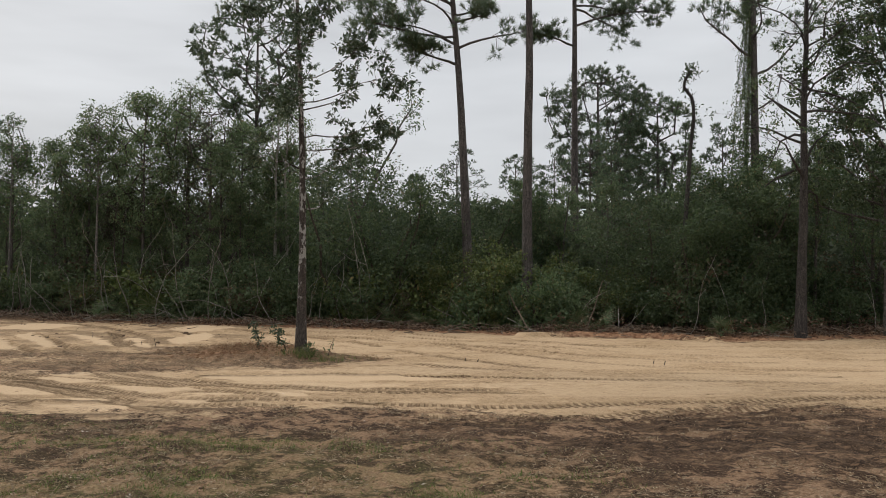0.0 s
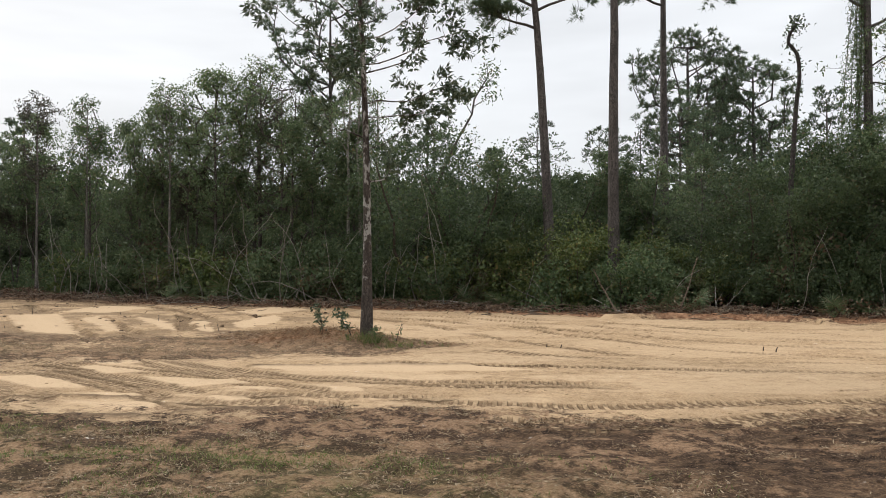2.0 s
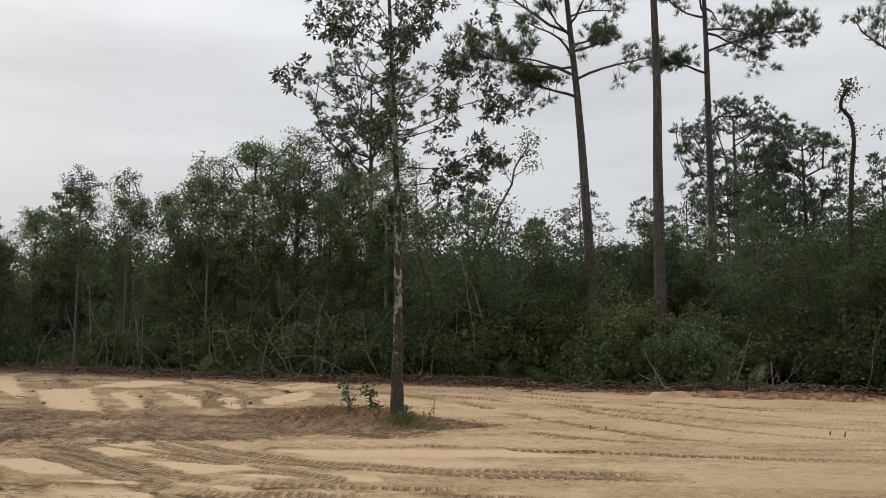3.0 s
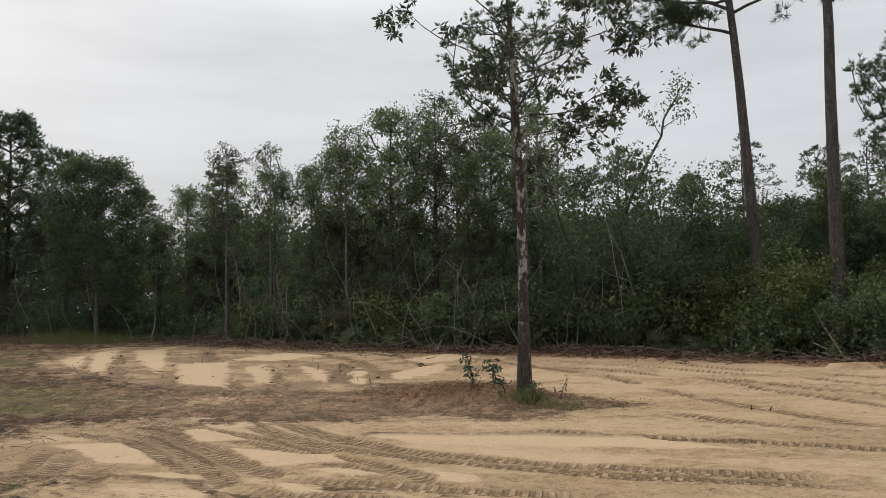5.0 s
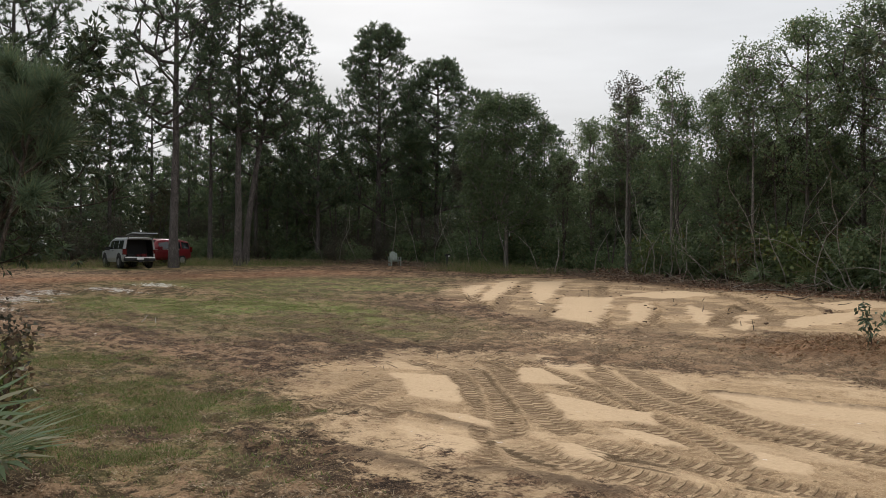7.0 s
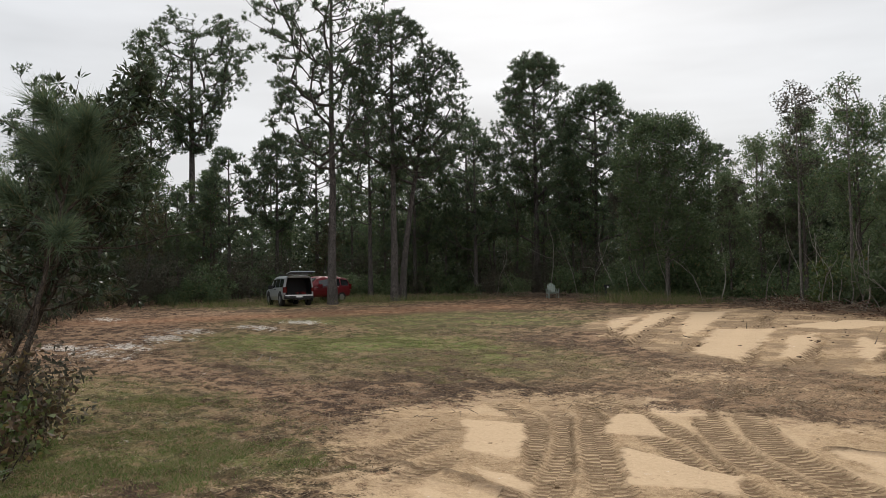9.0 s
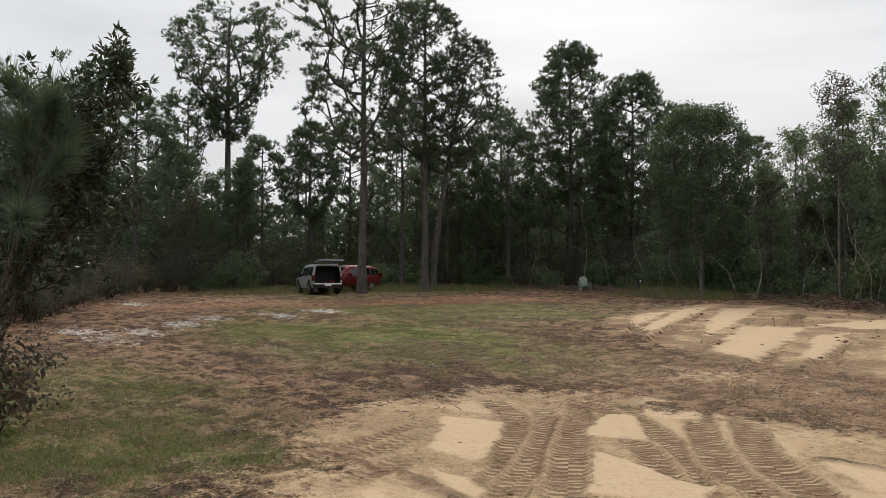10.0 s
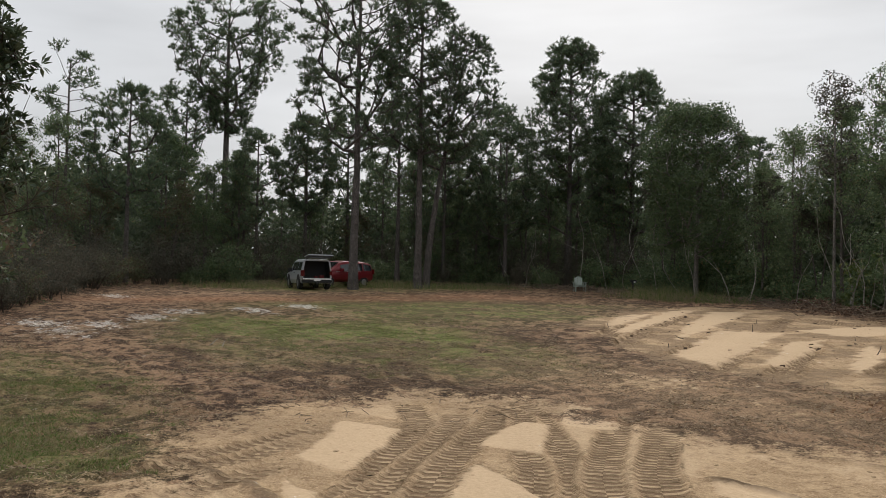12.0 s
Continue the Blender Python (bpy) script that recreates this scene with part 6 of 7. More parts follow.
stick(-9.75, 37.6, (0.48, 0, 1), 1.75, 0.055, 1, "pale broken stick standing upright in the debris", name="standing_stick", mat=BARK_PALE)
for k, (x, y, a, up, ln) in enumerate([(-12.4, 38.6, 0.2, 0.1, 2.2), (8.6, 29.4, 0.3, 0.15, 2.0), (10.4, 29.0, 0.5, 0.25, 2.4), (12.2, 28.4, 2.8, 0.1, 2.0), (5.2, 31.4, 1.2, 0.9, 2.4), (-1.8, 34.6, 0.1, 0.05, 1.6), (-6.5, 36.2, 3.0, 0.06, 1.9), (-17.0, 38.6, 0.4, 0.1, 2.0),
                                       (3.2, 31.6, 2.0, 0.9, 1.9), (-3.0, 35.4, 0.9, 0.6, 2.6), (-21.0, 40.2, 0.1, 0.1, 1.8), (-11.6, 33.8, 0.2, 0.05, 0.7), (-1.4, 31.2, 0.1, 0.05, 0.8)]):
    stick(x, y, azim(a, up), ln, 0.035, 20 + k, "dead branch lying in the cleared debris", dz=0.04)
rs = np.random.default_rng(66)
for k in range(34):
    x, y = edge_at(S_LEFT - 6 + (LENGTH - 8 - S_LEFT) * (k + rs.uniform(0, 1)) / 34, rs.uniform(-1.9, 0.1))
    stick(x, y, azim(rs.uniform(0, 6.28), rs.uniform(0.02, 0.5) ** 1.5), rs.uniform(0.7, 2.0), rs.uniform(0.016, 0.034), 500 + k, "pale broken branch in the debris along the wood", mat=BARK_PALE, dz=0.06)
for k, (x, y) in enumerate([(0.55, 20.9), (0.85, 20.8), (5.0, 20.4), (5.2, 20.2)]):
    stick(x, y, (0.1, 0, 1), 0.13, 0.016, 60 + k, "short stub of a cut root in the sand", name="root_stub", mat=BARK_TWIG, dz=-0.04)


for k, (x, y, h) in enumerate([(-16.9, 30.2, 0.45), (-13.4, 31.4, 0.3), (-8.2, 24.6, 0.5), (-13.9, 30.6, 0.22), (-14.6, 25.0, 0.2), (-8.8, 25.2, 0.3), (-19.5, 33.2, 0.25), (-11.2, 29.0, 0.2)]):
    stick(x, y, (0.25 * math.sin(k * 2.1), 0.1, 1), h * 0.6, 0.010, 80 + k, "dark torn root standing in the back sand", name="torn_root", mat=BARK_TWIG, dz=-0.03)
rt = np.random.default_rng(67)
for k in range(10):
    stick(rt.uniform(-22, -7), rt.uniform(25.5, 34), azim(rt.uniform(0, 6.28), 0.08), rt.uniform(0.2, 0.5), 0.012, 90 + k, "dark broken root lying on the back sand", name="torn_root", mat=BARK_TWIG, dz=0.03)
for k, (x, y) in enumerate([(-17.9, 15.2), (-17.6, 15.4)]):
    stick(x, y, azim(2.2 + 0.5 * k, 0.25), 0.3, 0.012, 110 + k, "pale twig lying in the grass", mat=BARK_PALE, dz=0.04)


def debris():
    """Chips, twigs and torn roots along the foot of the woods and over the cleared soil."""
    r = np.random.default_rng(8)
    w = Wood()
    n = 0
    while n < 3600:
        if r.uniform() < 0.85:
            p = edge_at(r.uniform(25, LENGTH - 3), r.normal(-1.3, 1.0))
        else:
            p = np.array([r.uniform(-24, -8), r.uniform(14, 23)])
        x, y = p
        a, up, ln = r.uniform(0, 6.28), r.normal() * 0.2, r.uniform(0.15, 0.75) if y > 24 else r.uniform(0.08, 0.25)
        d = azim(a, up)
        c = np.array([x, y, on(x, y) + r.uniform(0.0, 0.3 if y > 24 else 0.02)])
        w.tube([c - d * ln / 2, c + r.normal(size=3) * 0.03, c + d * ln / 2], [0.013, 0.019, 0.009] if y > 24 else [0.004, 0.006, 0.003], 3)
        n += 1
    ob = new("wood_debris", w.mesh("wood_debris", DEADWOOD))
    tagged(ob, "broken twigs and roots strewn along the wood's edge", "debris", kind="stuff")


debris()


def leaf_drift():
    """Torn brown leaves and bark heaped along the scraped edge and on the hump."""
    r = np.random.default_rng(9)
    P = np.array([edge_at(a, b) for a, b in zip(r.uniform(S_LEFT - 6, LENGTH - 3, 40000), r.normal(-0.7, 0.8, 40000))])
    P = P[r.uniform(0, 1, len(P)) < smooth01((NZ.fbm(P[:, 0] * 0.7 + 9, P[:, 1] * 0.7) - 0.40) / 0.12) + 0.05]
    heap = np.clip(NZ.fbm(P[:, 0] * 0.9, P[:, 1] * 0.9 + 33) - 0.36, 0, 1) * (1.2 + 1.4 * smooth01((P[:, 0] - 2) / 3))
    z = lie(P[:, 0], P[:, 1]) + heap * r.uniform(0.0, 1.0, len(P)) + 0.01
    C = np.concatenate([P, z[:, None]], 1)
    D = r.normal(size=C.shape) * np.array([1, 1, 0.45])
    tagged(new("leaf_drift", leaves_mesh("leaf_drift", C, D, 0.10, 0.05, DRIFT, r, small=True)), "torn reddish brown leaves and bark along the wood's edge", "litter", kind="stuff")


DRIFT = leaf_material("brown_litter", [(0, (0.050, 0.028, 0.018)), (0.5, (0.12, 0.066, 0.040)), (0.85, (0.22, 0.135, 0.082)), (1, (0.40, 0.32, 0.24))], 0.85, 0.05)
leaf_drift()


def scatter(n, xr, yr, r, keep):
    out = []
    while sum(map(len, out)) < n:
        X, Y = r.uniform(*xr, n), r.uniform(*yr, n)
        k = keep(X, Y, r)
        out.append(np.stack([X[k], Y[k]], 1))
    return np.concatenate(out)[:n]


def seat(P):
    f, z = ground_fields(P[:, 0], P[:, 1], False)
    return np.concatenate([P, z[:, None]], 1)


def green_here(X, Y, r):
    f, _ = ground_fields(X, Y, False)
    patchy = NZ.fbm(X * 1.3 + 5, Y * 1.3 + 90, 3)
    return r.uniform(0, 1, len(X)) < f["grass"] * (f["sand"] < 0.4) * (smooth01((patchy - 0.42) / 0.12) + 0.05)


def litter_here(X, Y, r):
    f, _ = ground_fields(X, Y, False)
    patchy = NZ.fbm(X * 1.9 + 45, Y * 1.9 + 20, 3)
    return r.uniform(0, 1, len(X)) < (f["sand"] < 0.45) * (0.04 + smooth01((patchy - 0.44) / 0.09)) * (1 - 0.92 * f["muck"]) * (1 - 0.75 * f["grass"])


def turf():
    r = np.random.default_rng(13)
    P = np.concatenate([scatter(26000, (-9, 8), (6.2, 13), r, green_here), scatter(36000, (-14, -5), (7.5, 15), r, green_here), scatter(46000, (-26, -12), (8, 24), r, green_here)])
    c = seat(P)
    tagged(new("grass", blades("grass", c, 0.05, 0.0085, GRASS, "", "", r, 0.9)), "short sparse grass over the cleared ground", "grass", kind="stuff")
    P = np.concatenate([scatter(22000, (-9, 9), (6.2, 13), r, litter_here), scatter(52000, (-24, -1), (10, 25), r, litter_here)])
    c = seat(P)
    c[:, 2] += 0.008
    d = r.normal(size=c.shape) * np.array([1, 1, 0.35])
    tagged(new("straw_litter", leaves_mesh("straw_litter", c, d, 0.052, 0.011, STRAW, r, small=True)), "dry straw and torn grass over the soil", "litter", kind="stuff")


turf()


def clods():
    """Crumbs of soil on the sand and lumps in the dark soil."""
    r = np.random.default_rng(17)
    bm = bmesh.new()
    bmesh.ops.create_cone(bm, cap_ends=False, segments=4, radius1=1.0, radius2=0.55, depth=0.9)
    bmesh.ops.contextual_create(bm, geom=[e for e in bm.edges if e.is_boundary and all(v.co.z > 0 for v in e.verts)])
    bmesh.ops.triangulate(bm, faces=bm.faces[:])
    bv = np.array([v.co[:] for v in bm.verts])
    bf = np.array([[v.index for v in f.verts] for f in bm.faces])
    bm.free()

    def lump(P, size, name, mat, label):
        c = seat(P)
        s = size * np.clip(r.lognormal(-0.1, 0.5, (len(P), 1, 1)), 0.3, 2.2)
        V = c[:, None, :] + bv[None] * s * r.uniform(0.55, 1.3, (len(P), len(bv), 1)) * np.array([1, 1, 0.65])
        F = bf[None] + (np.arange(len(P)) * len(bv))[:, None, None]
        tagged(new(name, arrays_mesh(name, V.reshape(-1, 3), [F.reshape(-1, 3)], mat)), label, "soil", kind="stuff")

    def worn(X, Y, r):
        f, _ = ground_fields(X, Y, False)
        return r.uniform(0, 1, len(X)) < f["worn"] ** 2 * (f["sand"] > 0.55) + 0.02

    def soil(X, Y, r):
        f, _ = ground_fields(X, Y, False)
        heaped = smooth01((NZ.fbm(X * 1.4 + 3, Y * 1.4 + 77, 3) - 0.40) / 0.12)
        return r.uniform(0, 1, len(X)) < (f["sand"] < 0.5) * (0.05 + f["muck"]) * (0.12 + heaped)

    def on_hump(X, Y, r):
        return r.uniform(0, 1, len(X)) < smooth01(1.35 - np.hypot((X + 4.9) / 2.1, (Y - 21.6) / 1.2))

    lump(scatter(700, (-8, -2), (20, 23.5), r, on_hump), 0.030, "earth_clods", HUMP_CLOD, "reddish brown crumbling earth heaped round the tree")
    def back_sand(X, Y, r):
        f, _ = ground_fields(X, Y, False)
        return (f["sand"] > 0.6) & (r.uniform(0, 1, len(X)) < 0.15 + smooth01((NZ.fbm(X * 0.9, Y * 0.9, 3) - 0.42) / 0.1))

    lump(scatter(170, (-25, -5), (24.5, 37), r, back_sand), 0.05, "root_clods", SOIL_CLOD, "dark lumps of soil and root on the back sand")
    lump(scatter(4200, (-24, 12), (11, 36), r, worn), 0.019, "sand_crumbs", SAND_CRUMB, "crumbs of damp sand beside the ruts")
    lump(scatter(7200, (-20, 9), (7, 23), r, soil), 0.015, "soil_clods", SOIL_CLOD, "dark clods of turned soil")


SAND_CRUMB = plain("sand_crumb", (0.34, 0.24, 0.145), 0.95, 0, 0.1, 0.3, 3)
HUMP_CLOD = plain("earth_clod", (0.20, 0.115, 0.062), 0.95, 0, 0.1, 0.5, 2)
SOIL_CLOD = plain("soil_clod", (0.10, 0.066, 0.045), 0.95, 0, 0.1, 0.4, 3)
clods()

# ---- plants beside the path ----


def near_plants():
    r = np.random.default_rng(81)
    # bays lean out over the clearing from the wood's edge
    x, y = -11.3, 9.4
    tree_of("bay_sapling", pose(x, y, on(x, y)), broadleaf_meshes(r, 4.1, 0.035, 0.34, 1.15, LEAF_MAGNOLIA, BARK_TWIG, branches=30, twigs=7, cluster=9, leaf=0.115, wide=0.045, whorl=True, bend=(1.0, 1.6)), "bushy bay sapling with pointed glossy dark leaves", "tree")
    x, y = -11.6, 9.6
    tree_of("bay_sapling", pose(x, y, on(x, y)), broadleaf_meshes(r, 3.3, 0.035, 0.44, 1.2, LEAF_MAGNOLIA, BARK_TWIG, branches=42, twigs=8, cluster=11, leaf=0.115, wide=0.045, whorl=True, bend=(0.6, 1.2)), "low dense bay sapling with dark leaves", "tree")
    x, y = -9.8, 9.6
    t = thing("pine_sapling", pose(x, y, on(x, y)), "young pine with long drooping dark needles", "tree")
    tr, li, C, D = Wood(), Wood(), [], []
    P, _ = limb(tr, r, (0, 0, -0.1), (0.10, 0.22, 1), 3.75, 0.036, 0.06, 0, 8, 7, 0.3)
    for k in range(11):
        z = 2.1 + 1.4 * k / 10
        q = np.array([np.interp(z, P[:, 2], P[:, a]) for a in range(3)])
        Q, d = limb(li, r, q, azim(k * 2.4, 0.5), 0.75 - 0.3 * k / 10, 0.018, 0.25, 0.5, 4, 5)
        for j in range(4):
            C.append(Q[-1] - d * 0.09 * j)
            D.append(d + r.normal(size=3) * 0.2 + np.array([0, 0, 0.2]))
    for j in range(4):
        C.append(P[-1] - np.array([0, 0, 0.08 * j])), D.append(np.array([0, 0, 1.0]))
    part("trunk", tr.mesh("trunk", BARK_TWIG), t), part("branchwork", li.mesh("branchwork", BARK_TWIG), t)
    part("crown", needles_mesh("crown", np.array(C), np.array(D), 0.38, 0.009, 130, NEEDLE, r, 1.0), t)
    for k, (x, y, H, R, mat, n) in enumerate([(-8.1, 9.35, 1.15, 0.34, LEAF_BROWN, 170), (-8.6, 9.0, 1.3, 0.4, LEAF_BROWN, 170), (-7.9, 9.1, 0.85, 0.38, LEAF_LIGHT, 190), (-9.5, 9.8, 1.25, 0.42, LEAF_BROWN, 260), (-9.9, 9.55, 1.6, 0.5, LEAF_BROWN, 300), (-9.2, 9.55, 0.9, 0.42, LEAF_LIGHT, 220), (-10.6, 9.8, 1.5, 0.6, LEAF_GREY, 420), (-12.9, 9.0, 1.7, 0.8, LEAF_GREY, 900)]):
        bush_of(pose(x, y, on(x, y)), bush_meshes(r, H, R, mat, int(n * 2.2), 0.085, 0.055, 9, 14, 0.002), "leafy roadside shrub mixed with brown leaves" if k < 6 else "twiggy grey brown shrub beside the clearing", "shrubs beside the clearing")
    # fan palm
    x, y = -5.8, 8.35
    palmetto(x, y, 0.86, 12, 91)


def palmetto(x, y, size, fans, seed):
    r = np.random.default_rng(seed)
    t = thing("palmetto", pose(x, y, on(x, y)), "saw palmetto with stiff fan leaves", "palm", "palmettos")
    for k in range(fans):
        a, up = k * 2.4 + r.uniform(-0.4, 0.4), radians(r.uniform(15, 65))
        d = azim(a, up)
        w = Wood()
        L = size * r.uniform(0.6, 0.9)
        hub = d * L
        w.tube([np.zeros(3), d * L * 0.5, hub], [0.012, 0.009, 0.008], 4)
        part("stalk", w.mesh("stalk", PALMETTO), t)
        side = unit(np.cross(d, [0, 0, 1]))
        V, F = [], []
        n = 19
        nrm = unit(np.cross(side, d))
        for j in range(n):
            b = radians(-125 + 250 * j / (n - 1))
            e = d * math.cos(b) + side * math.sin(b)
            e = unit(e + np.array([0, 0, -0.12]))
            sd = unit(np.cross(e, nrm))
            ln = size * (0.62 + 0.18 * math.cos(b)) * r.uniform(0.9, 1.08)
            o = len(V)
            wd = 0.021 * size / 0.85
            V += [hub, hub + e * ln * 0.55 + sd * wd, hub + e * ln + np.array([0, 0, -0.05]), hub + e * ln * 0.55 - sd * wd]
            V[-3:] = [np.array(v) for v in V[-3:]]
            F.append([o, o + 1, o + 2, o + 3])
        part("fan", arrays_mesh("fan", np.array(V), [np.array(F)], PALMETTO), t)


near_plants()
for k, (x, y, sz) in enumerate([(-13.2, 38.6, 1.0), (-15.2, 39.0, 0.9), (-2.0, 35.6, 0.9), (-0.6, 35.0, 0.8), (5.6, 31.9, 0.8), (4.6, 32.0, 0.9), (9.6, 29.6, 0.6), (11.2, 30.0, 0.7), (-3.4, 36.2, 0.8)]):
    palmetto(x, y, sz, 7, 120 + k)

# ---- parked cars ----


def box(bm, x0, x1, y0, y1, z0, z1):
    r = bmesh.ops.create_cube(bm, size=1.0)
    for v in r["verts"]:
        v.co = Vector(((x0 + x1) / 2 + v.co.x * (x1 - x0), (y0 + y1) / 2 + v.co.y * (y1 - y0), (z0 + z1) / 2 + v.co.z * (z1 - z0)))
    return r["verts"]


def rounded(bm, w=0.02, seg=2):
    bmesh.ops.bevel(bm, geom=bm.edges[:], offset=w, segments=seg, affect="EDGES", clamp_overlap=True)
    return bm


def block(x0, x1, y0, y1, z0, z1, w=0.02):
    bm = bmesh.new()
    box(bm, x0, x1, y0, y1, z0, z1)
    return rounded(bm, w)


def loft(stations, open_back=0.0):
    """A car's shell: half sections (x, z) from rear to front, mirrored. open_back: depth of a cavity let into the rear."""
    bm = bmesh.new()
    rings = []
    for y, half in stations:
        pts = [(x, z) for x, z in half] + [(-x, z) for x, z in reversed(half) if x > 0]
        rings.append([bm.verts.new((x, y, z)) for x, z in pts])
    n = len(rings[0])
    for a, b in zip(rings[:-1], rings[1:]):
        for k in range(n):
            bm.faces.new((a[k], a[(k + 1) % n], b[(k + 1) % n], b[k]))
    back = bm.faces.new(rings[0])
    bm.faces.new(list(reversed(rings[-1])))
    bm.normal_update()
    if open_back:
        bmesh.ops.inset_region(bm, faces=[back], thickness=0.09)
        r = bmesh.ops.extrude_discrete_faces(bm, faces=[back])
        for f in r["faces"]:
            f.material_index = 1
            for v in f.verts:
                v.co.y += open_back
            for e in f.edges:
                for g in e.link_faces:
                    g.material_index = 1
    bmesh.ops.recalc_face_normals(bm, faces=bm.faces[:])
    return bm


def wheel(parent, x, y, r, w=0.22):
    bm = bmesh.new()
    bmesh.ops.create_cone(bm, cap_ends=True, segments=24, radius1=r, radius2=r, depth=w, matrix=pose(x, y, r, 0, 90, 0))
    rounded(bm, 0.03, 2)
    tyre = part("wheel", bm, parent, "black rubber tyre", RUBBER)
    for sgn in (-1, 1):
        bm = bmesh.new()
        bmesh.ops.create_cone(bm, cap_ends=True, segments=20, radius1=r * 0.62, radius2=r * 0.5, depth=0.03, matrix=pose(x + sgn * (w / 2), y, r, 0, 90 * sgn, 0))
        part("rim", bm, tyre, "dull metal wheel rim", RIM)


def lerp_section(stations, y, k):
    ys = [s[0] for s in stations]
    return np.array([np.interp(y, ys, [s[1][k][a] for s in stations]) for a in range(2)])


def side_window(parent, stations, y0, y1, sgn, top=3, bot=2):
    V = []
    for off in (0.004, 0.014):
        for y, lo, hi in ((y0, 0.1, 0.88), (y1, 0.1, 0.88)):
            b, t = lerp_section(stations, y, bot), lerp_section(stations, y, top)
            for u in (lo, hi):
                p = b + (t - b) * u
                V.append((sgn * (p[0] + off), y, p[1]))
    F = [(0, 1, 3, 2), (4, 6, 7, 5), (0, 4, 5, 1), (2, 3, 7, 6), (0, 2, 6, 4), (1, 5, 7, 3)]
    bm = bmesh.new()
    vs = [bm.verts.new(v) for v in V]
    for f in F:
        bm.faces.new([vs[i] for i in f])
    bmesh.ops.recalc_face_normals(bm, faces=bm.faces[:])
    part("side_window", bm, parent, "dark tinted side window", GLASS_DARK)


def slope_window(parent, name, stations, ya, yb, inset=0.12):
    """A windscreen or rear screen on the sloping panel between two stations."""
    V = []
    for off in (0.004, 0.016):
        for y in (ya, yb):
            p = lerp_section(stations, y, 4)
            q = lerp_section(stations, y, 5)
            for sgn in (-1, 1):
                V.append((sgn * max(p[0] - inset * 0.3, 0.3), y, q[1] - 0.015 + off + 0.012))
    F = [(0, 1, 3, 2), (4, 6, 7, 5), (0, 4, 5, 1), (2, 3, 7, 6), (0, 2, 6, 4), (1, 5, 7, 3)]
    bm = bmesh.new()
    vs = [bm.verts.new(v) for v in V]
    for f in F:
        bm.faces.new([vs[i] for i in f])
    bmesh.ops.recalc_face_normals(bm, faces=bm.faces[:])
    part(name, bm, parent, "dark reflecting screen", GLASS_DARK)


def silver_suv(m):
    t = thing("suv", m, "silver grey off-road car with its tailgate raised", "car")
    S = [(-2.25, [(0.80, 0.42), (0.90, 0.62), (0.90, 1.08), (0.78, 1.70), (0.66, 1.79), (0, 1.81)]),
         (-2.0, [(0.84, 0.38), (0.92, 0.62), (0.92, 1.08), (0.79, 1.71), (0.67, 1.81), (0, 1.83)]),
         (-0.2, [(0.84, 0.36), (0.93, 0.60), (0.93, 1.06), (0.79, 1.71), (0.67, 1.81), (0, 1.83)]),
         (0.45, [(0.84, 0.36), (0.93, 0.60), (0.93, 1.05), (0.78, 1.66), (0.66, 1.76), (0, 1.78)]),
         (1.15, [(0.84, 0.36), (0.93, 0.60), (0.93, 1.04), (0.86, 1.08), (0.70, 1.12), (0, 1.15)]),
         (2.1, [(0.82, 0.40), (0.90, 0.60), (0.90, 0.94), (0.82, 1.00), (0.62, 1.04), (0, 1.07)]),
         (2.35, [(0.72, 0.46), (0.80, 0.60), (0.80, 0.86), (0.72, 0.92), (0.55, 0.95), (0, 0.96)])]
    me = bpy.data.meshes.new("body")
    bm = loft(S, 1.15)
    bm.to_mesh(me)
    bm.free()
    me.materials.append(PAINT_SILVER), me.materials.append(TRIM_BLACK)
    part("body", me, t)
    for sgn in (-1, 1):
        side_window(t, S, -2.05, -1.25, sgn), side_window(t, S, -1.15, -0.30, sgn), side_window(t, S, -0.22, 0.42, sgn)
        part("tail_lamp", block(sgn * 0.78, sgn * 0.925, -2.31, -2.18, 0.84, 1.12, 0.03), t, "red tail lamp", LAMP_RED)
        for y in (-1.4, 1.45):
            bm = bmesh.new()
            bmesh.ops.create_cone(bm, cap_ends=True, segments=24, radius1=0.45, radius2=0.45, depth=0.03, matrix=pose(sgn * 0.922, y, 0.47, 0, 90, 0))
            part("wheel_arch", bm, t, "dark wheel arch trim", TRIM_BLACK)
        part("door_handle", block(sgn * 0.93, sgn * 0.955, -0.35, -0.18, 1.0, 1.03, 0.006), t, "", TRIM_BLACK)
        part("mirror", block(sgn * 0.95, sgn * 1.12, 0.42, 0.56, 1.08, 1.24, 0.03), t, "", TRIM_BLACK)
        for y in (-1.4, 1.45):
            wheel(t, sgn * 0.82, y, 0.38, 0.25)
        part("roof_rail", block(sgn * 0.60, sgn * 0.64, -1.8, 0.1, 1.86, 1.895, 0.01), t, "", TRIM_BLACK)
    slope_window(t, "windscreen", S, 0.5, 1.1)
    for sgn in (-1, 1):
        for z0, z1, a0, a1, b0, b1 in ((0.70, 1.10, 0.80, 0.895, 0.80, 0.895), (1.104, 1.74, 0.80, 0.895, 0.69, 0.775)):
            bm = bmesh.new()
            vs = [bm.verts.new((sgn * x, y, z)) for z, xs in ((z0, (a0, a1)), (z1, (b0, b1))) for y in (-2.285, -2.235) for x in xs]
            bmesh.ops.convex_hull(bm, input=vs)
            part("rear_pillar", rounded(bm, 0.012, 1), t, "silver pillar beside the rear opening", PAINT_SILVER)
    part("rear_header", block(-0.61, 0.61, -2.285, -2.235, 1.70, 1.79, 0.012), t, "silver frame over the rear opening", PAINT_SILVER)
    part("rear_valance", block(-0.88, 0.88, -2.31, -2.24, 0.42, 0.70, 0.02), t, "black panel under the rear opening", TRIM_BLACK)
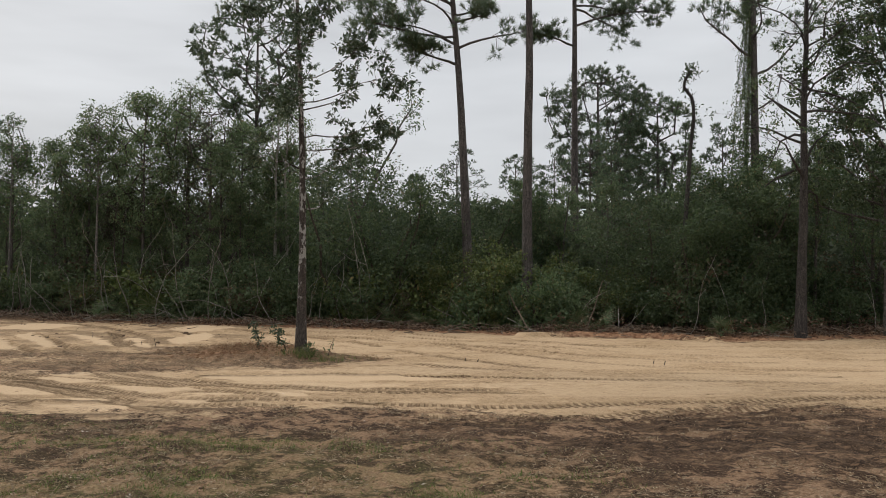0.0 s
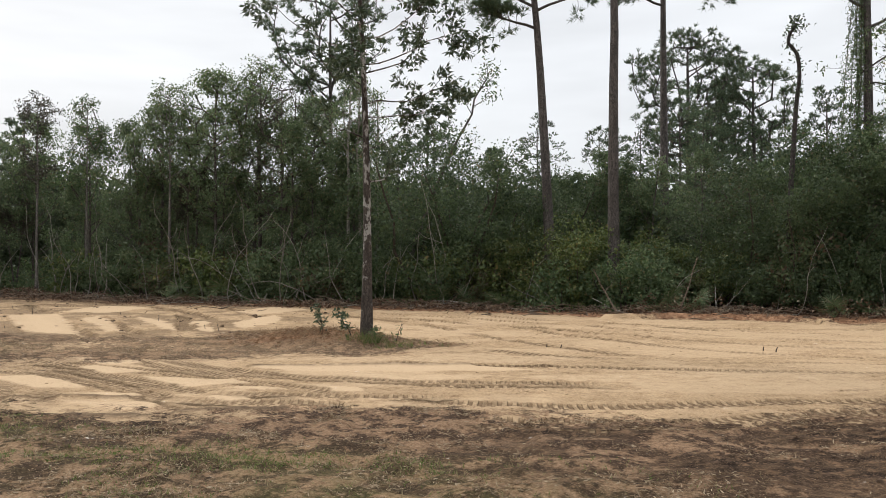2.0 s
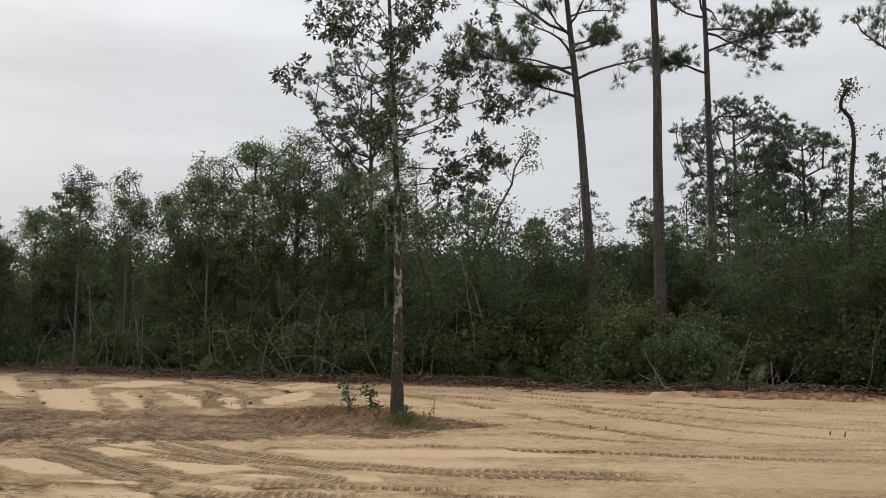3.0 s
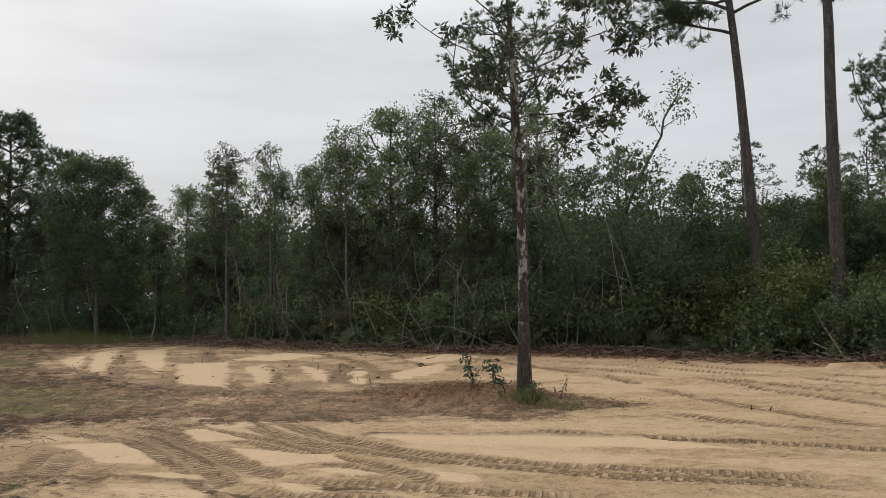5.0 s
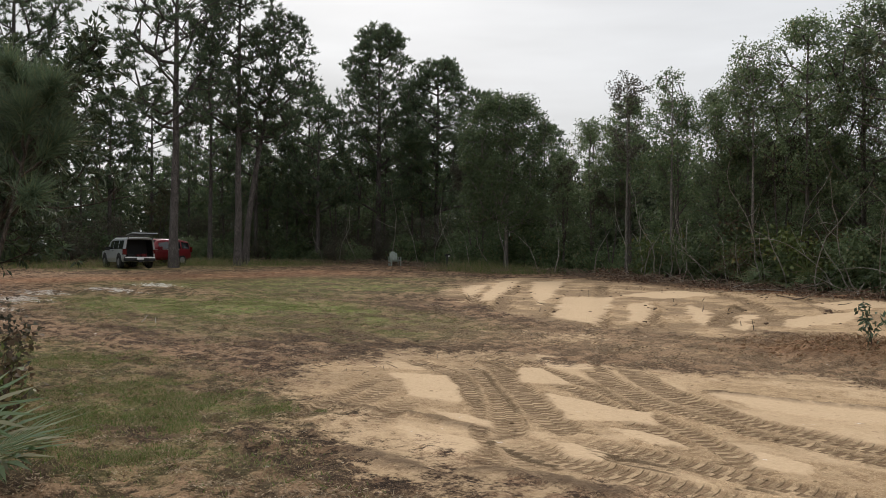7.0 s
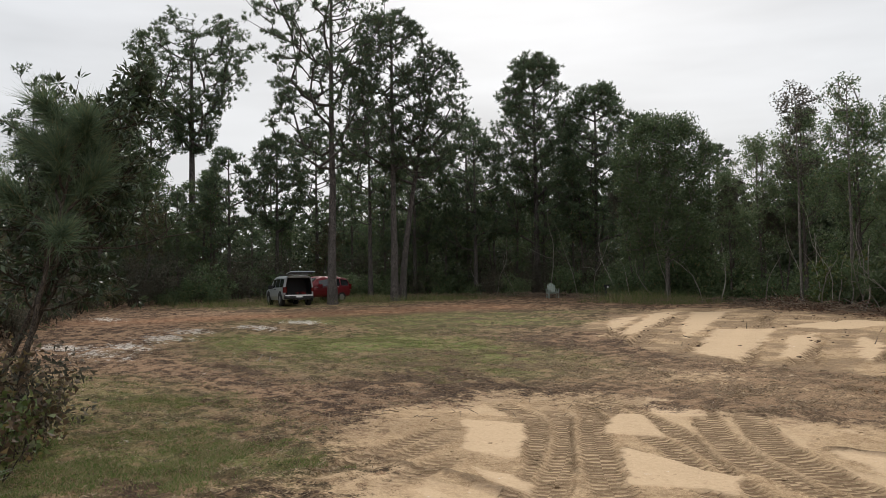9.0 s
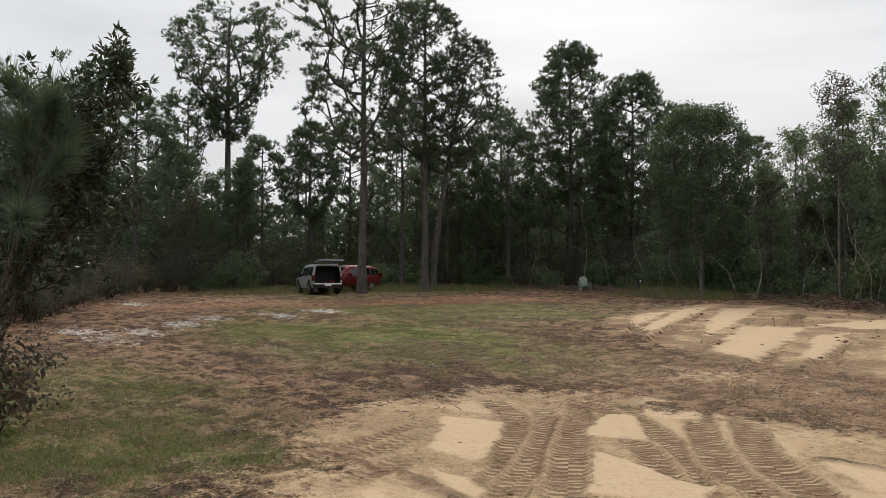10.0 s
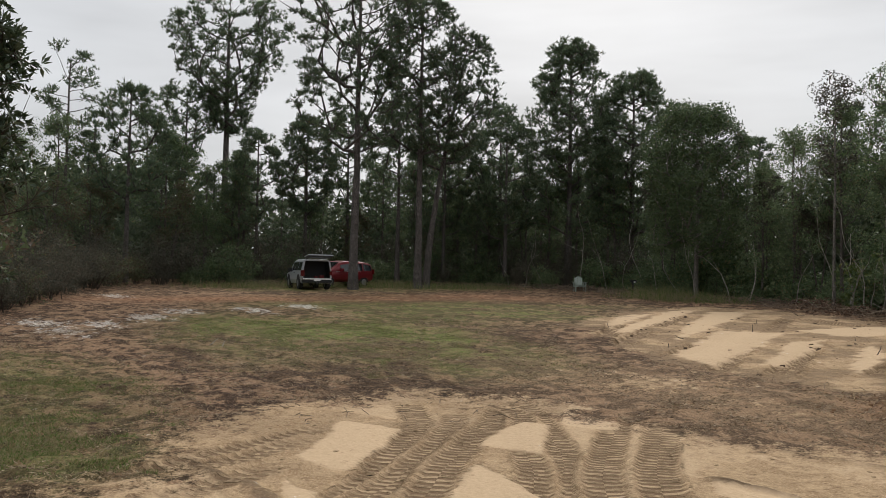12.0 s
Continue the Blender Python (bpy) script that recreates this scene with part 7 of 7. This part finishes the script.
    part("rear_bumper", block(-0.90, 0.90, -2.42, -2.2, 0.44, 0.60, 0.04), t, "black rear bumper", TRIM_BLACK)
    part("bumper_strip", block(-0.86, 0.86, -2.43, -2.31, 0.604, 0.68, 0.02), t, "bright metal step on the bumper", WHITE_PAINT)
    part("number_plate", block(-0.2, 0.2, -2.435, -2.41, 0.52, 0.64, 0.005), t, "", WHITE_PAINT)
    part("tow_hitch", block(-0.12, 0.12, -2.5, -2.3, 0.36, 0.46, 0.02), t, "", TRIM_BLACK)
    # tailgate on its hinge at the roof
    bm = bmesh.new()
    box(bm, -0.76, 0.76, -1.02, 0, -0.0, 0.055)
    rounded(bm, 0.02, 2)
    bm.transform(pose(0, -2.2, 1.92, -6, 0, 0))
    gate = part("tailgate", bm, t, "raised tailgate", PAINT_SILVER)
    bm = bmesh.new()
    box(bm, -0.73, 0.73, -0.98, 0.02, -0.03, -0.004)
    bm.transform(pose(0, -2.2, 1.92, -6, 0, 0))
    part("inner_panel", bm, gate, "black inner panel", TRIM_BLACK)
    for sgn in (-1, 1):
        w = Wood()
        w.tube([(sgn * 0.70, -2.2, 1.5), (sgn * 0.70, -2.62, 1.93)], [0.012, 0.012], 6)
        part("gas_strut", w.mesh("gas_strut", TRIM_BLACK), gate)
    return t


def red_car(m):
    t = thing("hatchback_car", m, "red compact crossover car parked under a pine", "car")
    S = [(-2.1, [(0.70, 0.42), (0.80, 0.60), (0.80, 0.98), (0.74, 1.10), (0.62, 1.16), (0, 1.18)]),
         (-1.9, [(0.78, 0.36), (0.88, 0.58), (0.88, 1.00), (0.74, 1.42), (0.60, 1.50), (0, 1.53)]),
         (-1.2, [(0.80, 0.34), (0.90, 0.58), (0.90, 0.99), (0.74, 1.52), (0.60, 1.60), (0, 1.63)]),
         (0.1, [(0.80, 0.34), (0.90, 0.58), (0.90, 0.97), (0.73, 1.53), (0.60, 1.61), (0, 1.64)]),
         (0.5, [(0.80, 0.34), (0.90, 0.58), (0.90, 0.96), (0.74, 1.42), (0.62, 1.50), (0, 1.53)]),
         (1.25, [(0.80, 0.34), (0.90, 0.58), (0.90, 0.94), (0.82, 0.98), (0.68, 1.02), (0, 1.06)]),
         (2.0, [(0.76, 0.38), (0.84, 0.56), (0.84, 0.82), (0.76, 0.88), (0.58, 0.92), (0, 0.95)]),
         (2.2, [(0.62, 0.44), (0.70, 0.56), (0.70, 0.72), (0.62, 0.78), (0.48, 0.81), (0, 0.82)])]
    shell = rounded(loft(S), 0.05, 2)
    for f in shell.faces:
        f.smooth = True
    part("body", shell, t, "", PAINT_RED)
    for sgn in (-1, 1):
        side_window(t, S, -1.85, -1.25, sgn), side_window(t, S, -1.15, -0.35, sgn), side_window(t, S, -0.27, 0.5, sgn)
        part("tail_lamp", block(sgn * 0.70, sgn * 0.88, -2.08, -1.92, 0.85, 1.12), t, "red tail lamp", LAMP_RED)
        part("headlamp", block(sgn * 0.58, sgn * 0.82, 1.92, 2.12, 0.66, 0.82, 0.03), t, "clear headlamp", LAMP_WHITE)
        part("mirror", block(sgn * 0.90, sgn * 1.06, 0.45, 0.58, 0.98, 1.12, 0.03), t, "", PAINT_RED)
        part("door_trim", block(sgn * 0.895, sgn * 0.912, -1.0, 0.9, 0.955, 0.985, 0.004), t, "bright window line", CHROME)
        for y in (-1.28, 1.32):
            wheel(t, sgn * 0.79, y, 0.34, 0.21)
    slope_window(t, "windscreen", S, 0.52, 1.2)
    slope_window(t, "rear_window", S, -2.05, -1.92)
    part("front_bumper", block(-0.72, 0.72, 2.1, 2.26, 0.40, 0.62, 0.05), t, "", PAINT_RED)
    part("grille", block(-0.42, 0.42, 2.18, 2.24, 0.64, 0.74, 0.01), t, "", TRIM_BLACK)
    return t


def heading(x, y, deg):
    return pose(x, y, on(x, y, 0.0), 0, 0, deg)


suv_m = heading(-46.57, 26.92, 84) @ Matrix.Scale(0.93, 4)
silver_suv(suv_m)
red_car(heading(-48.95, 29.65, -163))


def cargo(x, w, d, h, mat, label):
    t = new("storage_box")
    t.matrix_basis = suv_m @ pose(x, -1.85, 0.56)
    tagged(t, label, "box", "load in the car boot")
    part("body", block(-w / 2, w / 2, -d / 2, d / 2, 0, h, 0.03), t, "", mat)
    part("lid", block(-w / 2 - 0.01, w / 2 + 0.01, -d / 2 - 0.01, d / 2 + 0.01, h + 0.004, h + 0.05, 0.015), t, "", mat)


cargo(0.38, 0.26, 0.36, 0.24, CARGO_RED, "red plastic box in the car's open boot")
cargo(0.02, 0.16, 0.3, 0.2, CARGO_RED, "small red box in the car's open boot")
cargo(-0.42, 0.32, 0.34, 0.2, TRIM_BLACK, "low dark box in the car's open boot")


def patio_chair(m):
    """Slatted plastic garden chair with wide arms."""
    t = thing("garden_chair", m, "weathered pale green slatted plastic garden chair on the grass", "chair")
    for k in range(5):
        x = -0.2 + 0.1 * k
        top = 0.96 - 2.2 * x * x
        bm = block(x - 0.044, x + 0.044, -0.012, 0.012, 0.0, top - 0.28, 0.008)
        bm.transform(pose(0, 0.26, 0.28, -16, 0, 0))
        part("back_slat", bm, t, "", PLASTIC_GREEN)
    for k in range(5):
        y = -0.30 + 0.115 * k
        z = 0.40 - 0.028 * k
        part("seat_slat", block(-0.27, 0.27, y - 0.05, y + 0.05, z - 0.012, z + 0.012, 0.008), t, "", PLASTIC_GREEN)
    for sgn in (-1, 1):
        part("arm", block(sgn * 0.27, sgn * 0.40, -0.40, 0.34, 0.56, 0.585, 0.01), t, "", PLASTIC_GREEN)
        part("front_leg", block(sgn * 0.29, sgn * 0.34, -0.36, -0.26, 0.0, 0.56, 0.012), t, "", PLASTIC_GREEN)
        part("rear_leg", block(sgn * 0.29, sgn * 0.34, 0.22, 0.32, 0.0, 0.56, 0.012), t, "", PLASTIC_GREEN)
        part("side_rail", block(sgn * 0.27, sgn * 0.30, -0.36, 0.32, 0.27, 0.38, 0.01), t, "", PLASTIC_GREEN)
    part("back_brace", block(-0.30, 0.30, 0.345, 0.37, 0.55, 0.61, 0.008), t, "", PLASTIC_GREEN)
    return t


patio_chair(heading(-42.3, 42.9, 66))


def marker():
    x, y = -37.3, 42.9
    t = thing("marker_post", heading(x, y, 40), "short black post with a white reflector in the grass", "post")
    part("post", block(-0.05, 0.05, -0.05, 0.05, -0.1, 0.72, 0.012), t, "", TRIM_BLACK)
    part("cap", block(-0.13, 0.2, -0.09, 0.09, 0.72, 0.88, 0.03), t, "", TRIM_BLACK)
    part("reflector", block(0.06, 0.16, -0.115, -0.085, 0.70, 0.80, 0.008), t, "white reflector", WHITE_PAINT)


marker()
